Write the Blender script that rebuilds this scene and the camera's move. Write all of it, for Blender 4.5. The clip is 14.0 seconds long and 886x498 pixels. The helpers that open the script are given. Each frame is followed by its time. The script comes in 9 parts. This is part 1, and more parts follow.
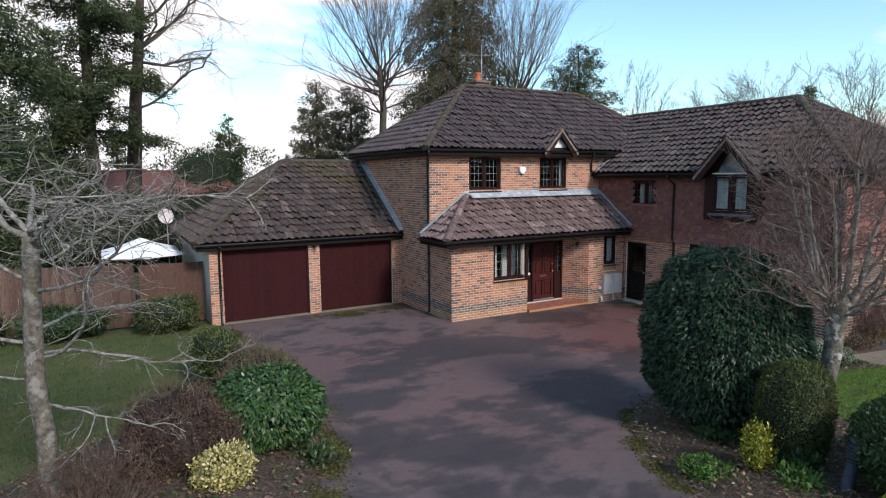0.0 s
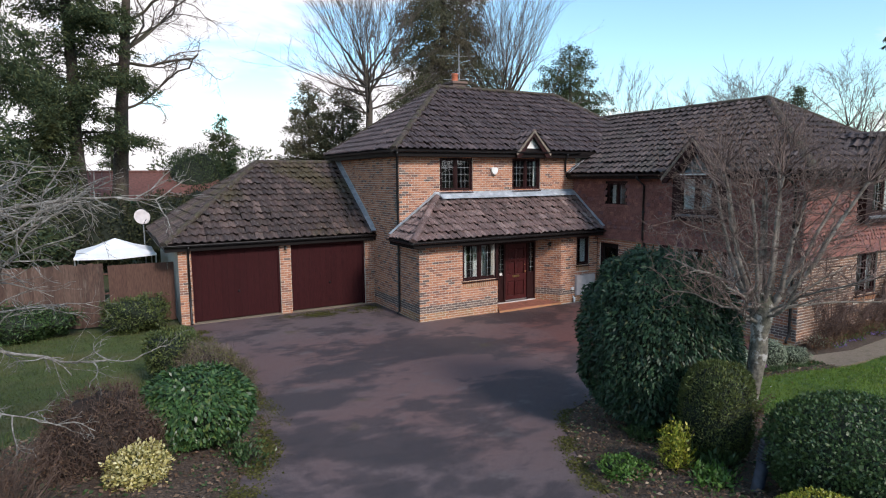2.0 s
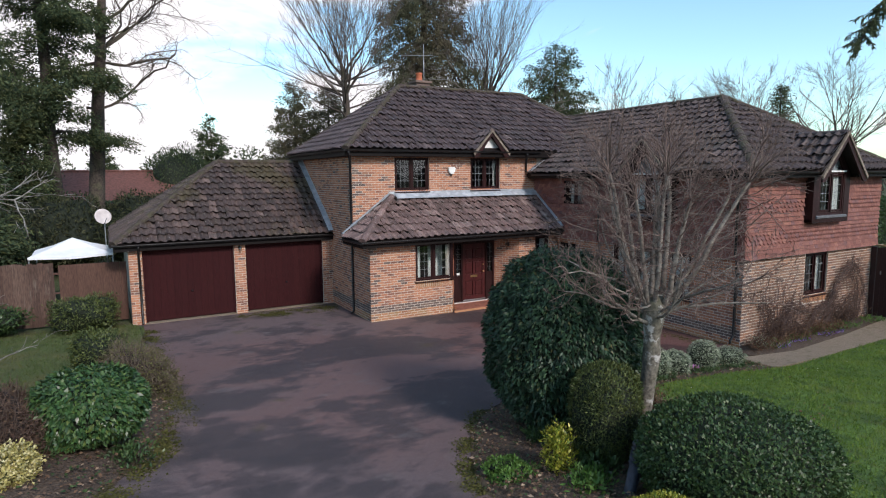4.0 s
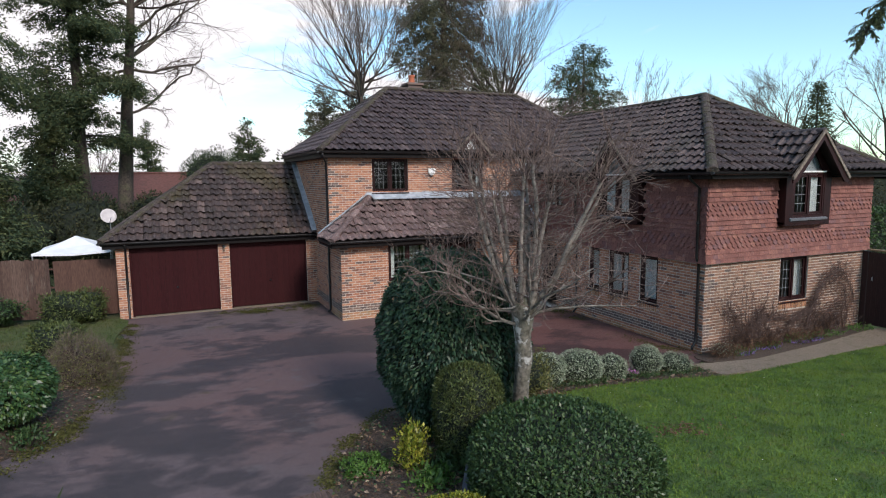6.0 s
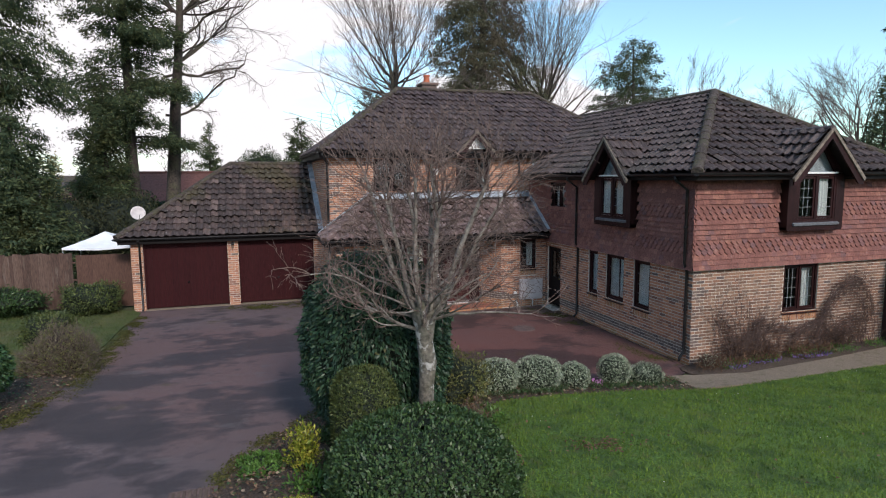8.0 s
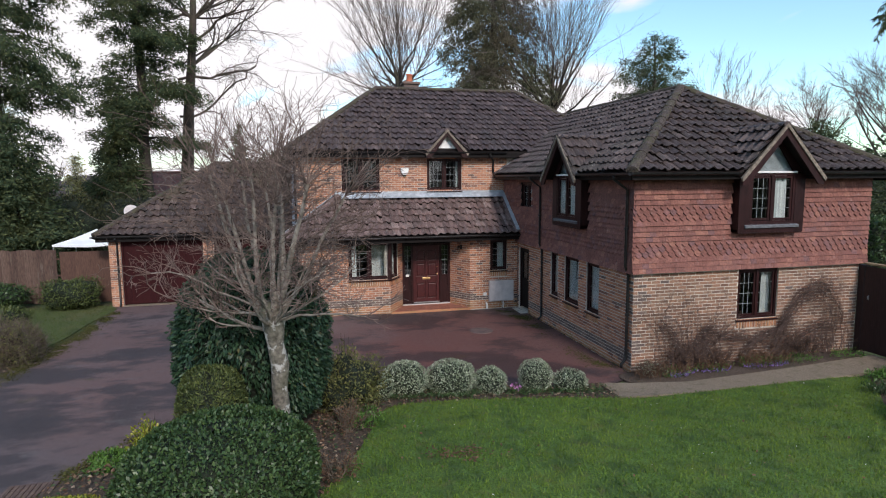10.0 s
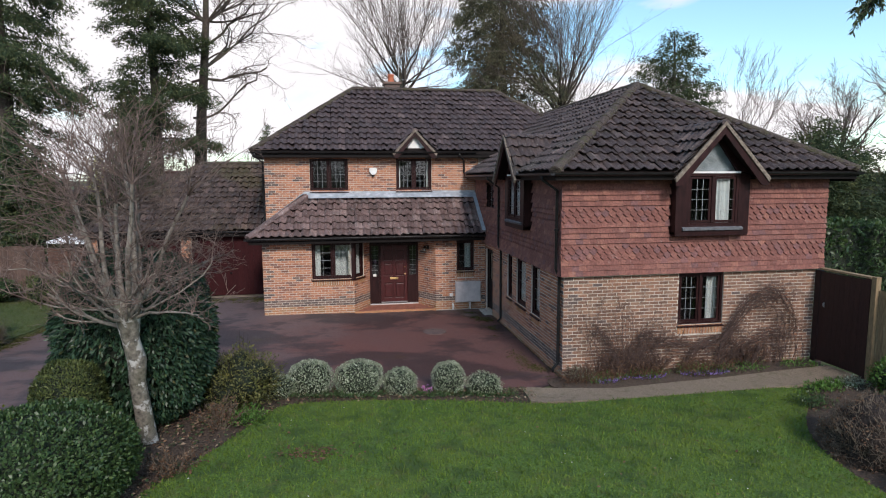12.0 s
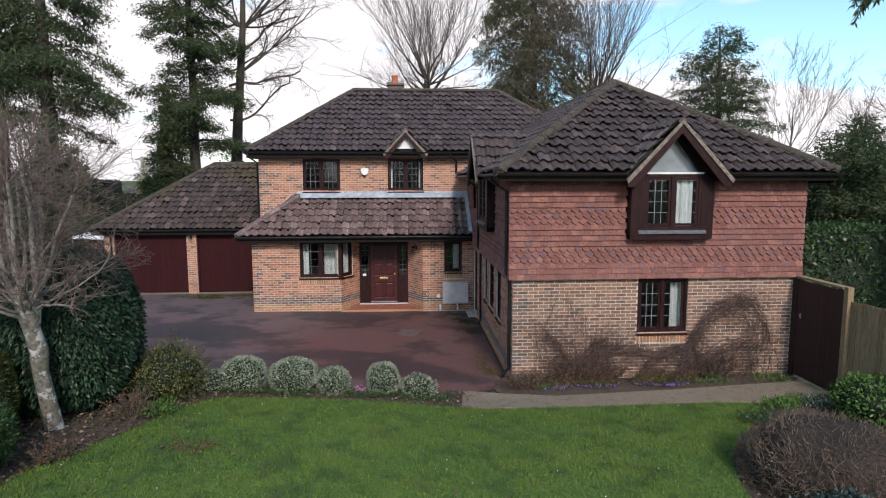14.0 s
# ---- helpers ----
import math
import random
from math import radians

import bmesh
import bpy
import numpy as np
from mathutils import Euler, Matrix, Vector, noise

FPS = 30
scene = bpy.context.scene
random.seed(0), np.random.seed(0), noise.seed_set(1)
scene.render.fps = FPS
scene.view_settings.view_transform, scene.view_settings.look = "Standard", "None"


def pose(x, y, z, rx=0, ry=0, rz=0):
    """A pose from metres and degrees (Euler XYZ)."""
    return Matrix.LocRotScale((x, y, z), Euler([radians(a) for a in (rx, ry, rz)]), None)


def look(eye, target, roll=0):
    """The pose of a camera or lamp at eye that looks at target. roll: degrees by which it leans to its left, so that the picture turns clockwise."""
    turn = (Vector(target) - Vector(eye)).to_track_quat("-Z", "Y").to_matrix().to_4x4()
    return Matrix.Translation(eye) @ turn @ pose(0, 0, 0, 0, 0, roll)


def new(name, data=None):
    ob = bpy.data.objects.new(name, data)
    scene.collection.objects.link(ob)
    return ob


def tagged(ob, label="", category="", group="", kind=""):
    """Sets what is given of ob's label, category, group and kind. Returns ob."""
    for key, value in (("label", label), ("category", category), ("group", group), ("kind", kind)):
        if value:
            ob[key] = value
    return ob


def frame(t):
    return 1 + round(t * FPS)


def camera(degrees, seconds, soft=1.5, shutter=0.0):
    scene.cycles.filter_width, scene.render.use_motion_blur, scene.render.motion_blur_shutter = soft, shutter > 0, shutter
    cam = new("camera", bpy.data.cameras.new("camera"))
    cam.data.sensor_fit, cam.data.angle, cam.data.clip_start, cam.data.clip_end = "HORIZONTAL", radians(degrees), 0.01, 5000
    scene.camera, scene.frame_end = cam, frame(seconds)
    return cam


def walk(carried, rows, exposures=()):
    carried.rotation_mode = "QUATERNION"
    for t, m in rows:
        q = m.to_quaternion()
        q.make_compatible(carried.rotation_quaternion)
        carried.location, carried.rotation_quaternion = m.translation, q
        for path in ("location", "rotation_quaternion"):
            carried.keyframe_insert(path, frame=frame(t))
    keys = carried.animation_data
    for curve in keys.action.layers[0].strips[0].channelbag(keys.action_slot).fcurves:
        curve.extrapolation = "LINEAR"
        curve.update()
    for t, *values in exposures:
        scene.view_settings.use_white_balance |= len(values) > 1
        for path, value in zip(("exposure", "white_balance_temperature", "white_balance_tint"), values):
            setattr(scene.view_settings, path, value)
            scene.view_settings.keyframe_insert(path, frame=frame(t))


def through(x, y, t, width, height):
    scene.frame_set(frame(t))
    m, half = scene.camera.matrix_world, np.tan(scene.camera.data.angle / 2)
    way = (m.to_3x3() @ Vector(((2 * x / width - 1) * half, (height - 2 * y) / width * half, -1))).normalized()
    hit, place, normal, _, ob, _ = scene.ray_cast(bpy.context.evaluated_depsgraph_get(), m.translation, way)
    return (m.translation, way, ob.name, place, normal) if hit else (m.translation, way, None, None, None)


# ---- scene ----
cam = camera(73.3, 14.0, 1.12)
PATH = [
    (0, (-16.43, -8.0, 4.393), (-15.445, -6.277, 4.151), -0.5),
    (0.5, (-16.233, -8.133, 4.391), (-15.251, -6.408, 4.15), -0.5),
    (1, (-16.032, -8.3, 4.402), (-15.052, -6.573, 4.16), -0.5),
    (1.5, (-15.799, -8.455, 4.405), (-14.819, -6.728, 4.163), -0.5),
    (2, (-15.552, -8.577, 4.41), (-14.575, -6.849, 4.168), -0.5),
    (2.5, (-15.302, -8.703, 4.41), (-14.325, -6.974, 4.167), -0.5),
    (3, (-15.024, -8.849, 4.407), (-14.048, -7.12, 4.164), -0.5),
    (3.5, (-14.647, -9.048, 4.403), (-13.672, -7.318, 4.159), -0.5),
    (4, (-14.198, -9.294, 4.405), (-13.227, -7.563, 4.161), -0.5),
    (6.5, (-11.516, -10.736, 4.366), (-10.752, -8.903, 4.129), -0.5),
    (7, (-11.024, -10.887, 4.372), (-10.311, -9.034, 4.134), -0.4),
    (7.5, (-10.479, -11.041, 4.393), (-9.822, -9.167, 4.154), -0.4),
    (8, (-9.942, -11.189, 4.381), (-9.332, -9.299, 4.143), -0.4),
    (10.5, (-6.835, -11.818, 4.352), (-6.399, -9.88, 4.114), -0.4),
    (11, (-6.237, -11.942, 4.35), (-5.836, -9.997, 4.112), -0.4),
    (11.5, (-5.574, -12.065, 4.347), (-5.209, -10.113, 4.11), -0.3),
    (12, (-4.948, -12.149, 4.344), (-4.618, -10.191, 4.107), -0.3),
    (12.5, (-4.275, -12.203, 4.324), (-3.989, -10.238, 4.09), -0.2),
    (13, (-3.669, -12.256, 4.321), (-3.435, -10.284, 4.087), -0.2),
    (13.5, (-3.056, -12.306, 4.311), (-2.88, -10.328, 4.078), -0.1),
    (14, (-2.516, -12.34, 4.32), (-2.389, -10.358, 4.087), -0.1),
]
walk(cam, [(t, look(eye, target, roll)) for t, eye, target, roll in PATH], [(0.0, 0.19, 6600, 17.0), (4.0, 0.13, 6600, 17.0), (6.5, 0.06, 6600, 17.0), (12.0, 0.05, 6600, 17.0), (14.0, 0.13, 6600, 17.0)])
# ---------- world and sun ----------
world = bpy.data.worlds.new("world")
scene.world = world
world.use_nodes = True
SUN_AZ, SUN_EL = 7.0, 34.0      # degrees: to the right of straight in front of the house, and up
SKY, SUN = 0.125, 2.75


def build_world():
    nt = world.node_tree
    nt.nodes.clear()
    out = nt.nodes.new("ShaderNodeOutputWorld")
    bg = nt.nodes.new("ShaderNodeBackground")
    sky = nt.nodes.new("ShaderNodeTexSky")
    sky.sky_type, sky.sun_disc = "NISHITA", False
    sky.sun_elevation, sky.sun_rotation = radians(SUN_EL), radians(180 - SUN_AZ)
    sky.air_density, sky.dust_density, sky.ozone_density = 1.0, 0.6, 1.2
    co = nt.nodes.new("ShaderNodeTexCoord")
    mp = nt.nodes.new("ShaderNodeMapping")
    mp.inputs["Scale"].default_value = (1.0, 1.0, 3.2)
    mp.inputs["Location"].default_value = (0.35, 0.1, 0.25)
    nt.links.new(co.outputs["Generated"], mp.inputs["Vector"])
    no = nt.nodes.new("ShaderNodeTexNoise")
    no.inputs["Scale"].default_value, no.inputs["Detail"].default_value = 2.2, 6.0
    no.inputs["Roughness"].default_value, no.inputs["Distortion"].default_value = 0.5, 0.4
    nt.links.new(mp.outputs["Vector"], no.inputs["Vector"])
    ramp = nt.nodes.new("ShaderNodeValToRGB")
    ramp.color_ramp.elements[0].position, ramp.color_ramp.elements[1].position = 0.465, 0.535
    # the cloud lies in a belt from north to south and low; the sky is clearer to the sides
    axes = nt.nodes.new("ShaderNodeSeparateXYZ")
    nt.links.new(co.outputs["Generated"], axes.inputs[0])
    aside = nt.nodes.new("ShaderNodeMath")
    aside.operation = "ABSOLUTE"
    nt.links.new(axes.outputs["X"], aside.inputs[0])
    north = nt.nodes.new("ShaderNodeMapRange")
    north.inputs["From Min"].default_value, north.inputs["From Max"].default_value = 0.25, 0.85
    north.inputs["To Min"].default_value, north.inputs["To Max"].default_value = 0.055, -0.045
    nt.links.new(aside.outputs[0], north.inputs["Value"])
    low = nt.nodes.new("ShaderNodeMapRange")
    low.inputs["From Min"].default_value, low.inputs["From Max"].default_value = 0.0, 0.50
    low.inputs["To Min"].default_value, low.inputs["To Max"].default_value = 0.08, -0.10
    nt.links.new(axes.outputs["Z"], low.inputs["Value"])
    cover = nt.nodes.new("ShaderNodeMath")
    cover.operation = "ADD"
    nt.links.new(north.outputs["Result"], cover.inputs[0])
    nt.links.new(low.outputs["Result"], cover.inputs[1])
    total = nt.nodes.new("ShaderNodeMath")
    total.operation = "ADD"
    nt.links.new(cover.outputs[0], total.inputs[0])
    nt.links.new(no.outputs["Fac"], total.inputs[1])
    nt.links.new(total.outputs[0], ramp.inputs["Fac"])
    mix = nt.nodes.new("ShaderNodeMix")
    mix.data_type = "RGBA"
    nt.links.new(ramp.outputs["Color"], mix.inputs["Factor"])
    gain = nt.nodes.new("ShaderNodeVectorMath")
    gain.operation = "MULTIPLY"
    gain.inputs[1].default_value = (1.40, 1.78, 1.72)
    nt.links.new(sky.outputs["Color"], gain.inputs[0])
    nt.links.new(gain.outputs["Vector"], mix.inputs["A"])
    mix.inputs["B"].default_value = (7.7, 7.8, 7.9, 1)
    nt.links.new(mix.outputs["Result"], bg.inputs["Color"])
    bg.inputs["Strength"].default_value = SKY
    nt.links.new(bg.outputs["Background"], out.inputs["Surface"])


build_world()
sun = new("sun", bpy.data.lights.new("sun", "SUN"))
sun.data.energy, sun.data.angle, sun.data.color = SUN, radians(10), (1.0, 0.945, 0.88)
_a, _e = radians(SUN_AZ), radians(SUN_EL)
SUN_WAY = Vector((math.sin(_a) * math.cos(_e), -math.cos(_a) * math.cos(_e), math.sin(_e)))
sun.matrix_basis = look(SUN_WAY * 60, (0, 0, 0))


# ---------- materials ----------
def material(name, ramp, rough=0.8, metal=0.0, grain=(30.0, 0.15), stain=None, bump=(60.0, 0.2, 0.01), spec=0.4, stretch=(1, 1, 1), worn=None):
    """A procedural surface. ramp: colours that a random number per piece picks from; grain: scale and strength of fine mottling;
    stain: (scale, low, high, colour, amount) of larger blotches; bump: scale, strength, distance."""
    mat = bpy.data.materials.new(name)
    mat.use_nodes = True
    nt = mat.node_tree
    nodes, links = nt.nodes, nt.links
    bsdf = nodes["Principled BSDF"]
    bsdf.inputs["Roughness"].default_value, bsdf.inputs["Metallic"].default_value = rough, metal
    bsdf.inputs["Specular IOR Level"].default_value = spec
    co = nodes.new("ShaderNodeNewGeometry")
    mp = nodes.new("ShaderNodeMapping")
    mp.inputs["Scale"].default_value = stretch
    links.new(co.outputs["Position"], mp.inputs["Vector"])
    info = nodes.new("ShaderNodeObjectInfo")
    add = nodes.new("ShaderNodeMath")
    add.operation = "ADD"
    links.new(info.outputs["Random"], add.inputs[0])
    links.new(co.outputs["Random Per Island"], add.inputs[1])
    fr = nodes.new("ShaderNodeMath")
    fr.operation = "FRACT"
    links.new(add.outputs[0], fr.inputs[0])
    cr = nodes.new("ShaderNodeValToRGB")
    els = cr.color_ramp.elements
    for i, (p, c) in enumerate(ramp):
        el = els[i] if i < 2 else els.new(p)
        el.position = p
        el.color = (*c, 1)
    links.new(fr.outputs[0], cr.inputs["Fac"])
    colour = cr.outputs["Color"]
    n1 = nodes.new("ShaderNodeTexNoise")
    n1.inputs["Scale"].default_value, n1.inputs["Detail"].default_value = grain[0], 4
    links.new(mp.outputs["Vector"], n1.inputs["Vector"])
    hsv = nodes.new("ShaderNodeHueSaturation")
    mr = nodes.new("ShaderNodeMapRange")
    mr.inputs["From Min"].default_value, mr.inputs["From Max"].default_value = 0.25, 0.75
    mr.inputs["To Min"].default_value, mr.inputs["To Max"].default_value = 1 - grain[1] * 2, 1 + grain[1] * 2
    links.new(n1.outputs["Fac"], mr.inputs["Value"])
    links.new(mr.outputs["Result"], hsv.inputs["Value"])
    links.new(colour, hsv.inputs["Color"])
    colour = hsv.outputs["Color"]
    for scale, low, high, tint, amount in (stain or ()):
        n2 = nodes.new("ShaderNodeTexNoise")
        n2.inputs["Scale"].default_value, n2.inputs["Detail"].default_value, n2.inputs["Roughness"].default_value = scale, 6, 0.62
        links.new(mp.outputs["Vector"], n2.inputs["Vector"])
        m2 = nodes.new("ShaderNodeMapRange")
        m2.inputs["From Min"].default_value, m2.inputs["From Max"].default_value = low, high
        m2.inputs["To Max"].default_value = amount
        links.new(n2.outputs["Fac"], m2.inputs["Value"])
        mx = nodes.new("ShaderNodeMix")
        mx.data_type = "RGBA"
        links.new(m2.outputs["Result"], mx.inputs["Factor"])
        links.new(colour, mx.inputs["A"])
        mx.inputs["B"].default_value = (*tint, 1)
        colour = mx.outputs["Result"]
    if worn:
        # one large area of another colour with a ragged edge: centre, reach, colour, amount
        away = nodes.new("ShaderNodeVectorMath")
        away.operation = "DISTANCE"
        away.inputs[1].default_value = worn[0]
        links.new(co.outputs["Position"], away.inputs[0])
        n4 = nodes.new("ShaderNodeTexNoise")
        n4.inputs["Scale"].default_value, n4.inputs["Detail"].default_value = 0.8, 6
        links.new(co.outputs["Position"], n4.inputs["Vector"])
        edge = nodes.new("ShaderNodeMath")
        edge.operation = "MULTIPLY_ADD"
        edge.inputs[1].default_value = worn[1] * 0.9
        links.new(n4.outputs["Fac"], edge.inputs[0])
        links.new(away.outputs["Value"], edge.inputs[2])
        m4 = nodes.new("ShaderNodeMapRange")
        m4.inputs["From Min"].default_value, m4.inputs["From Max"].default_value = worn[1] * 1.6, worn[1] * 1.15
        m4.inputs["To Max"].default_value = worn[3]
        links.new(edge.outputs[0], m4.inputs["Value"])
        m5 = nodes.new("ShaderNodeMix")
        m5.data_type, m5.blend_type = "RGBA", "MULTIPLY"
        links.new(m4.outputs["Result"], m5.inputs["Factor"])
        links.new(colour, m5.inputs["A"])
        m5.inputs["B"].default_value = (*worn[2], 1)
        colour = m5.outputs["Result"]
    links.new(colour, bsdf.inputs["Base Color"])
    if bump:
        n3 = nodes.new("ShaderNodeTexNoise")
        n3.inputs["Scale"].default_value, n3.inputs["Detail"].default_value = bump[0], 5
        links.new(mp.outputs["Vector"], n3.inputs["Vector"])
        bp = nodes.new("ShaderNodeBump")
        bp.inputs["Strength"].default_value, bp.inputs["Distance"].default_value = bump[1], bump[2]
        links.new(n3.outputs["Fac"], bp.inputs["Height"])
        links.new(bp.outputs["Normal"], bsdf.inputs["Normal"])
    return mat


def leaf_material(name, ramp, rough=0.45, spec=0.4, through=0.25, stain=None):
    mat = material(name, ramp, rough, 0.0, (9.0, 0.16), stain, None, spec=spec)
    nt = mat.node_tree
    bsdf, out = nt.nodes["Principled BSDF"], nt.nodes["Material Output"]
    tr = nt.nodes.new("ShaderNodeBsdfTranslucent")
    nt.links.new(bsdf.inputs["Base Color"].links[0].from_socket, tr.inputs["Color"])
    mx = nt.nodes.new("ShaderNodeMixShader")
    mx.inputs["Fac"].default_value = through
    nt.links.new(bsdf.outputs["BSDF"], mx.inputs[1])
    nt.links.new(tr.outputs["BSDF"], mx.inputs[2])
    nt.links.new(mx.outputs["Shader"], out.inputs["Surface"])
    return mat


def glass_material():
    mat = bpy.data.materials.new("window_glass")
    mat.use_nodes = True
    nt = mat.node_tree
    out = nt.nodes["Material Output"]
    weight = nt.nodes.new("ShaderNodeLayerWeight")
    weight.inputs["Blend"].default_value = 0.5
    power = nt.nodes.new("ShaderNodeMath")
    power.operation = "POWER"
    power.inputs[1].default_value = 5.0
    nt.links.new(weight.outputs["Facing"], power.inputs[0])
    gain = nt.nodes.new("ShaderNodeMath")
    gain.operation = "MULTIPLY_ADD"
    gain.inputs[1].default_value, gain.inputs[2].default_value = 0.9, 0.055
    nt.links.new(power.outputs[0], gain.inputs[0])
    clear, gloss = nt.nodes.new("ShaderNodeBsdfTransparent"), nt.nodes.new("ShaderNodeBsdfGlossy")
    clear.inputs["Color"].default_value = (0.82, 0.86, 0.86, 1)
    gloss.inputs["Roughness"].default_value = 0.03
    mx = nt.nodes.new("ShaderNodeMixShader")
    nt.links.new(gain.outputs[0], mx.inputs["Fac"])
    nt.links.new(clear.outputs["BSDF"], mx.inputs[1])
    nt.links.new(gloss.outputs["BSDF"], mx.inputs[2])
    nt.links.new(mx.outputs["Shader"], out.inputs["Surface"])
    return mat


M = {}
M["brick"] = material("brick", [(0.0, (0.18, 0.085, 0.062)), (0.2, (0.34, 0.142, 0.086)), (0.5, (0.44, 0.19, 0.106)), (0.8, (0.46, 0.22, 0.130)), (0.93, (0.29, 0.14, 0.10)), (1.0, (0.13, 0.08, 0.07))],
                      0.9, grain=(45, 0.18), stain=[(1.1, 0.5, 0.75, (0.22, 0.13, 0.09), 0.35)], bump=(160, 0.5, 0.004))
M["brick_buff"] = material("buff_brick", [(0.0, (0.137, 0.075, 0.054)), (0.3, (0.212, 0.116, 0.079)), (0.6, (0.265, 0.149, 0.101)), (0.85, (0.273, 0.137, 0.087)), (1.0, (0.137, 0.081, 0.063))],
                           0.9, grain=(45, 0.2), stain=[(1.6, 0.5, 0.72, (0.24, 0.18, 0.13), 0.5)], bump=(160, 0.5, 0.004))
M["brick_dark"] = material("dark_brick", [(0.0, (0.095, 0.070, 0.064)), (0.5, (0.14, 0.10, 0.086)), (1.0, (0.20, 0.130, 0.102))], 0.8, grain=(45, 0.2), bump=(160, 0.5, 0.004))
M["brick_plinth"] = material("plinth_brick", [(0.0, (0.30, 0.13, 0.075)), (0.6, (0.45, 0.21, 0.11)), (1.0, (0.40, 0.22, 0.13))], 0.9, grain=(45, 0.2),
                             stain=[(2.2, 0.48, 0.7, (0.17, 0.16, 0.06), 0.55)], bump=(160, 0.5, 0.004))
M["mortar"] = material("mortar", [(0.0, (0.53, 0.475, 0.405)), (1.0, (0.53, 0.475, 0.405))], 0.95, grain=(60, 0.15), stain=[(1.3, 0.5, 0.72, (0.36, 0.31, 0.26), 0.5)], bump=(200, 0.5, 0.004))
M["roof_tile"] = material("roof_tile", [(0.0, (0.056, 0.040, 0.041)), (0.3, (0.070, 0.050, 0.050)), (0.75, (0.084, 0.059, 0.058)), (0.95, (0.098, 0.068, 0.066)), (1.0, (0.150, 0.112, 0.105))], 0.50, grain=(24, 0.22),
                          stain=[(1.1, 0.52, 0.70, (0.046, 0.040, 0.038), 0.55), (14.0, 0.58, 0.66, (0.20, 0.18, 0.175), 0.6), (26.0, 0.64, 0.69, (0.46, 0.43, 0.41), 0.7)], bump=(50, 0.8, 0.015), spec=0.50)
M["roof_tile_wing"] = material("weathered_roof_tile", [(0.0, (0.048, 0.034, 0.033)), (0.4, (0.063, 0.045, 0.042)), (0.85, (0.077, 0.054, 0.050)), (1.0, (0.120, 0.088, 0.080))], 0.55, grain=(24, 0.24),
                               stain=[(0.9, 0.50, 0.68, (0.040, 0.037, 0.026), 0.6), (14.0, 0.57, 0.66, (0.155, 0.135, 0.125), 0.6), (26.0, 0.64, 0.69, (0.40, 0.37, 0.33), 0.7)], bump=(50, 0.8, 0.015), spec=0.45)
M["roof_tile_old"] = material("mossy_roof_tile", [(0.0, (0.052, 0.038, 0.035)), (0.4, (0.072, 0.051, 0.046)), (0.85, (0.098, 0.066, 0.058)), (1.0, (0.165, 0.115, 0.100))], 0.56, grain=(24, 0.26),
                              stain=[(0.55, 0.52, 0.64, (0.085, 0.070, 0.022), 0.55), (3.0, 0.52, 0.66, (0.040, 0.034, 0.028), 0.6), (15.0, 0.61, 0.66, (0.36, 0.33, 0.29), 0.6)], bump=(50, 0.8, 0.015), spec=0.45)
M["roof_tile_red"] = material("pink_roof_tile", [(0.0, (0.125, 0.083, 0.076)), (0.45, (0.170, 0.112, 0.102)), (0.85, (0.215, 0.142, 0.128)), (1.0, (0.300, 0.215, 0.195))], 0.42, grain=(24, 0.24),
                              stain=[(2.6, 0.50, 0.64, (0.080, 0.064, 0.058), 0.6), (15.0, 0.60, 0.65, (0.46, 0.41, 0.38), 0.6)], bump=(50, 0.8, 0.015), spec=0.55)
M["ridge_moss"] = material("mossy_ridge_tile", [(0.0, (0.060, 0.046, 0.040)), (1.0, (0.090, 0.070, 0.060))], 0.8, grain=(20, 0.3),
                           stain=[(5.0, 0.47, 0.60, (0.070, 0.066, 0.034), 0.75), (16.0, 0.60, 0.66, (0.24, 0.22, 0.18), 0.5)], bump=(40, 1.0, 0.03), spec=0.25)
M["hang_tile"] = material("clay_hanging_tile", [(0.0, (0.159, 0.062, 0.050)), (0.5, (0.194, 0.076, 0.060)), (0.9, (0.226, 0.094, 0.072)), (1.0, (0.268, 0.117, 0.084))], 0.8, grain=(22, 0.2),
                          stain=[(1.2, 0.5, 0.75, (0.19, 0.10, 0.09), 0.35), (7.0, 0.60, 0.72, (0.40, 0.27, 0.24), 0.35)], bump=(120, 0.4, 0.003))
M["hang_tile_dark"] = material("purple_hanging_tile", [(0.0, (0.1440, 0.0702, 0.0684)), (0.6, (0.1800, 0.0828, 0.0774)), (1.0, (0.2250, 0.0990, 0.0855))], 0.8, grain=(22, 0.2),
                               stain=[(1.2, 0.5, 0.75, (0.12, 0.06, 0.06), 0.4)], bump=(120, 0.4, 0.003))
M["wood_dark"] = material("mahogany_stain", [(0.0, (0.021, 0.0072, 0.0072)), (1.0, (0.027, 0.009, 0.009))], 0.45, spec=0.2, grain=(14, 0.25), bump=(40, 0.25, 0.003), stretch=(1, 1, 0.2))
M["wood_black"] = material("dark_brown_board", [(0.0, (0.008, 0.006, 0.006)), (1.0, (0.011, 0.008, 0.0075))], 0.55, spec=0.15, grain=(14, 0.25), bump=(40, 0.3, 0.003))
M["barge"] = material("weathered_barge_board", [(0.0, (0.13, 0.105, 0.085)), (1.0, (0.2, 0.165, 0.13))], 0.85, grain=(18, 0.3), bump=(60, 0.4, 0.004))
M["garage"] = material("garage_door_wood", [(0.0, (0.0300, 0.0062, 0.0072)), (1.0, (0.0345, 0.0072, 0.0080))], 0.7, spec=0.12, grain=(10, 0.2), stain=[(2.0, 0.5, 0.75, (0.035, 0.01, 0.01), 0.6)], bump=(40, 0.2, 0.003), stretch=(6, 6, 0.5))
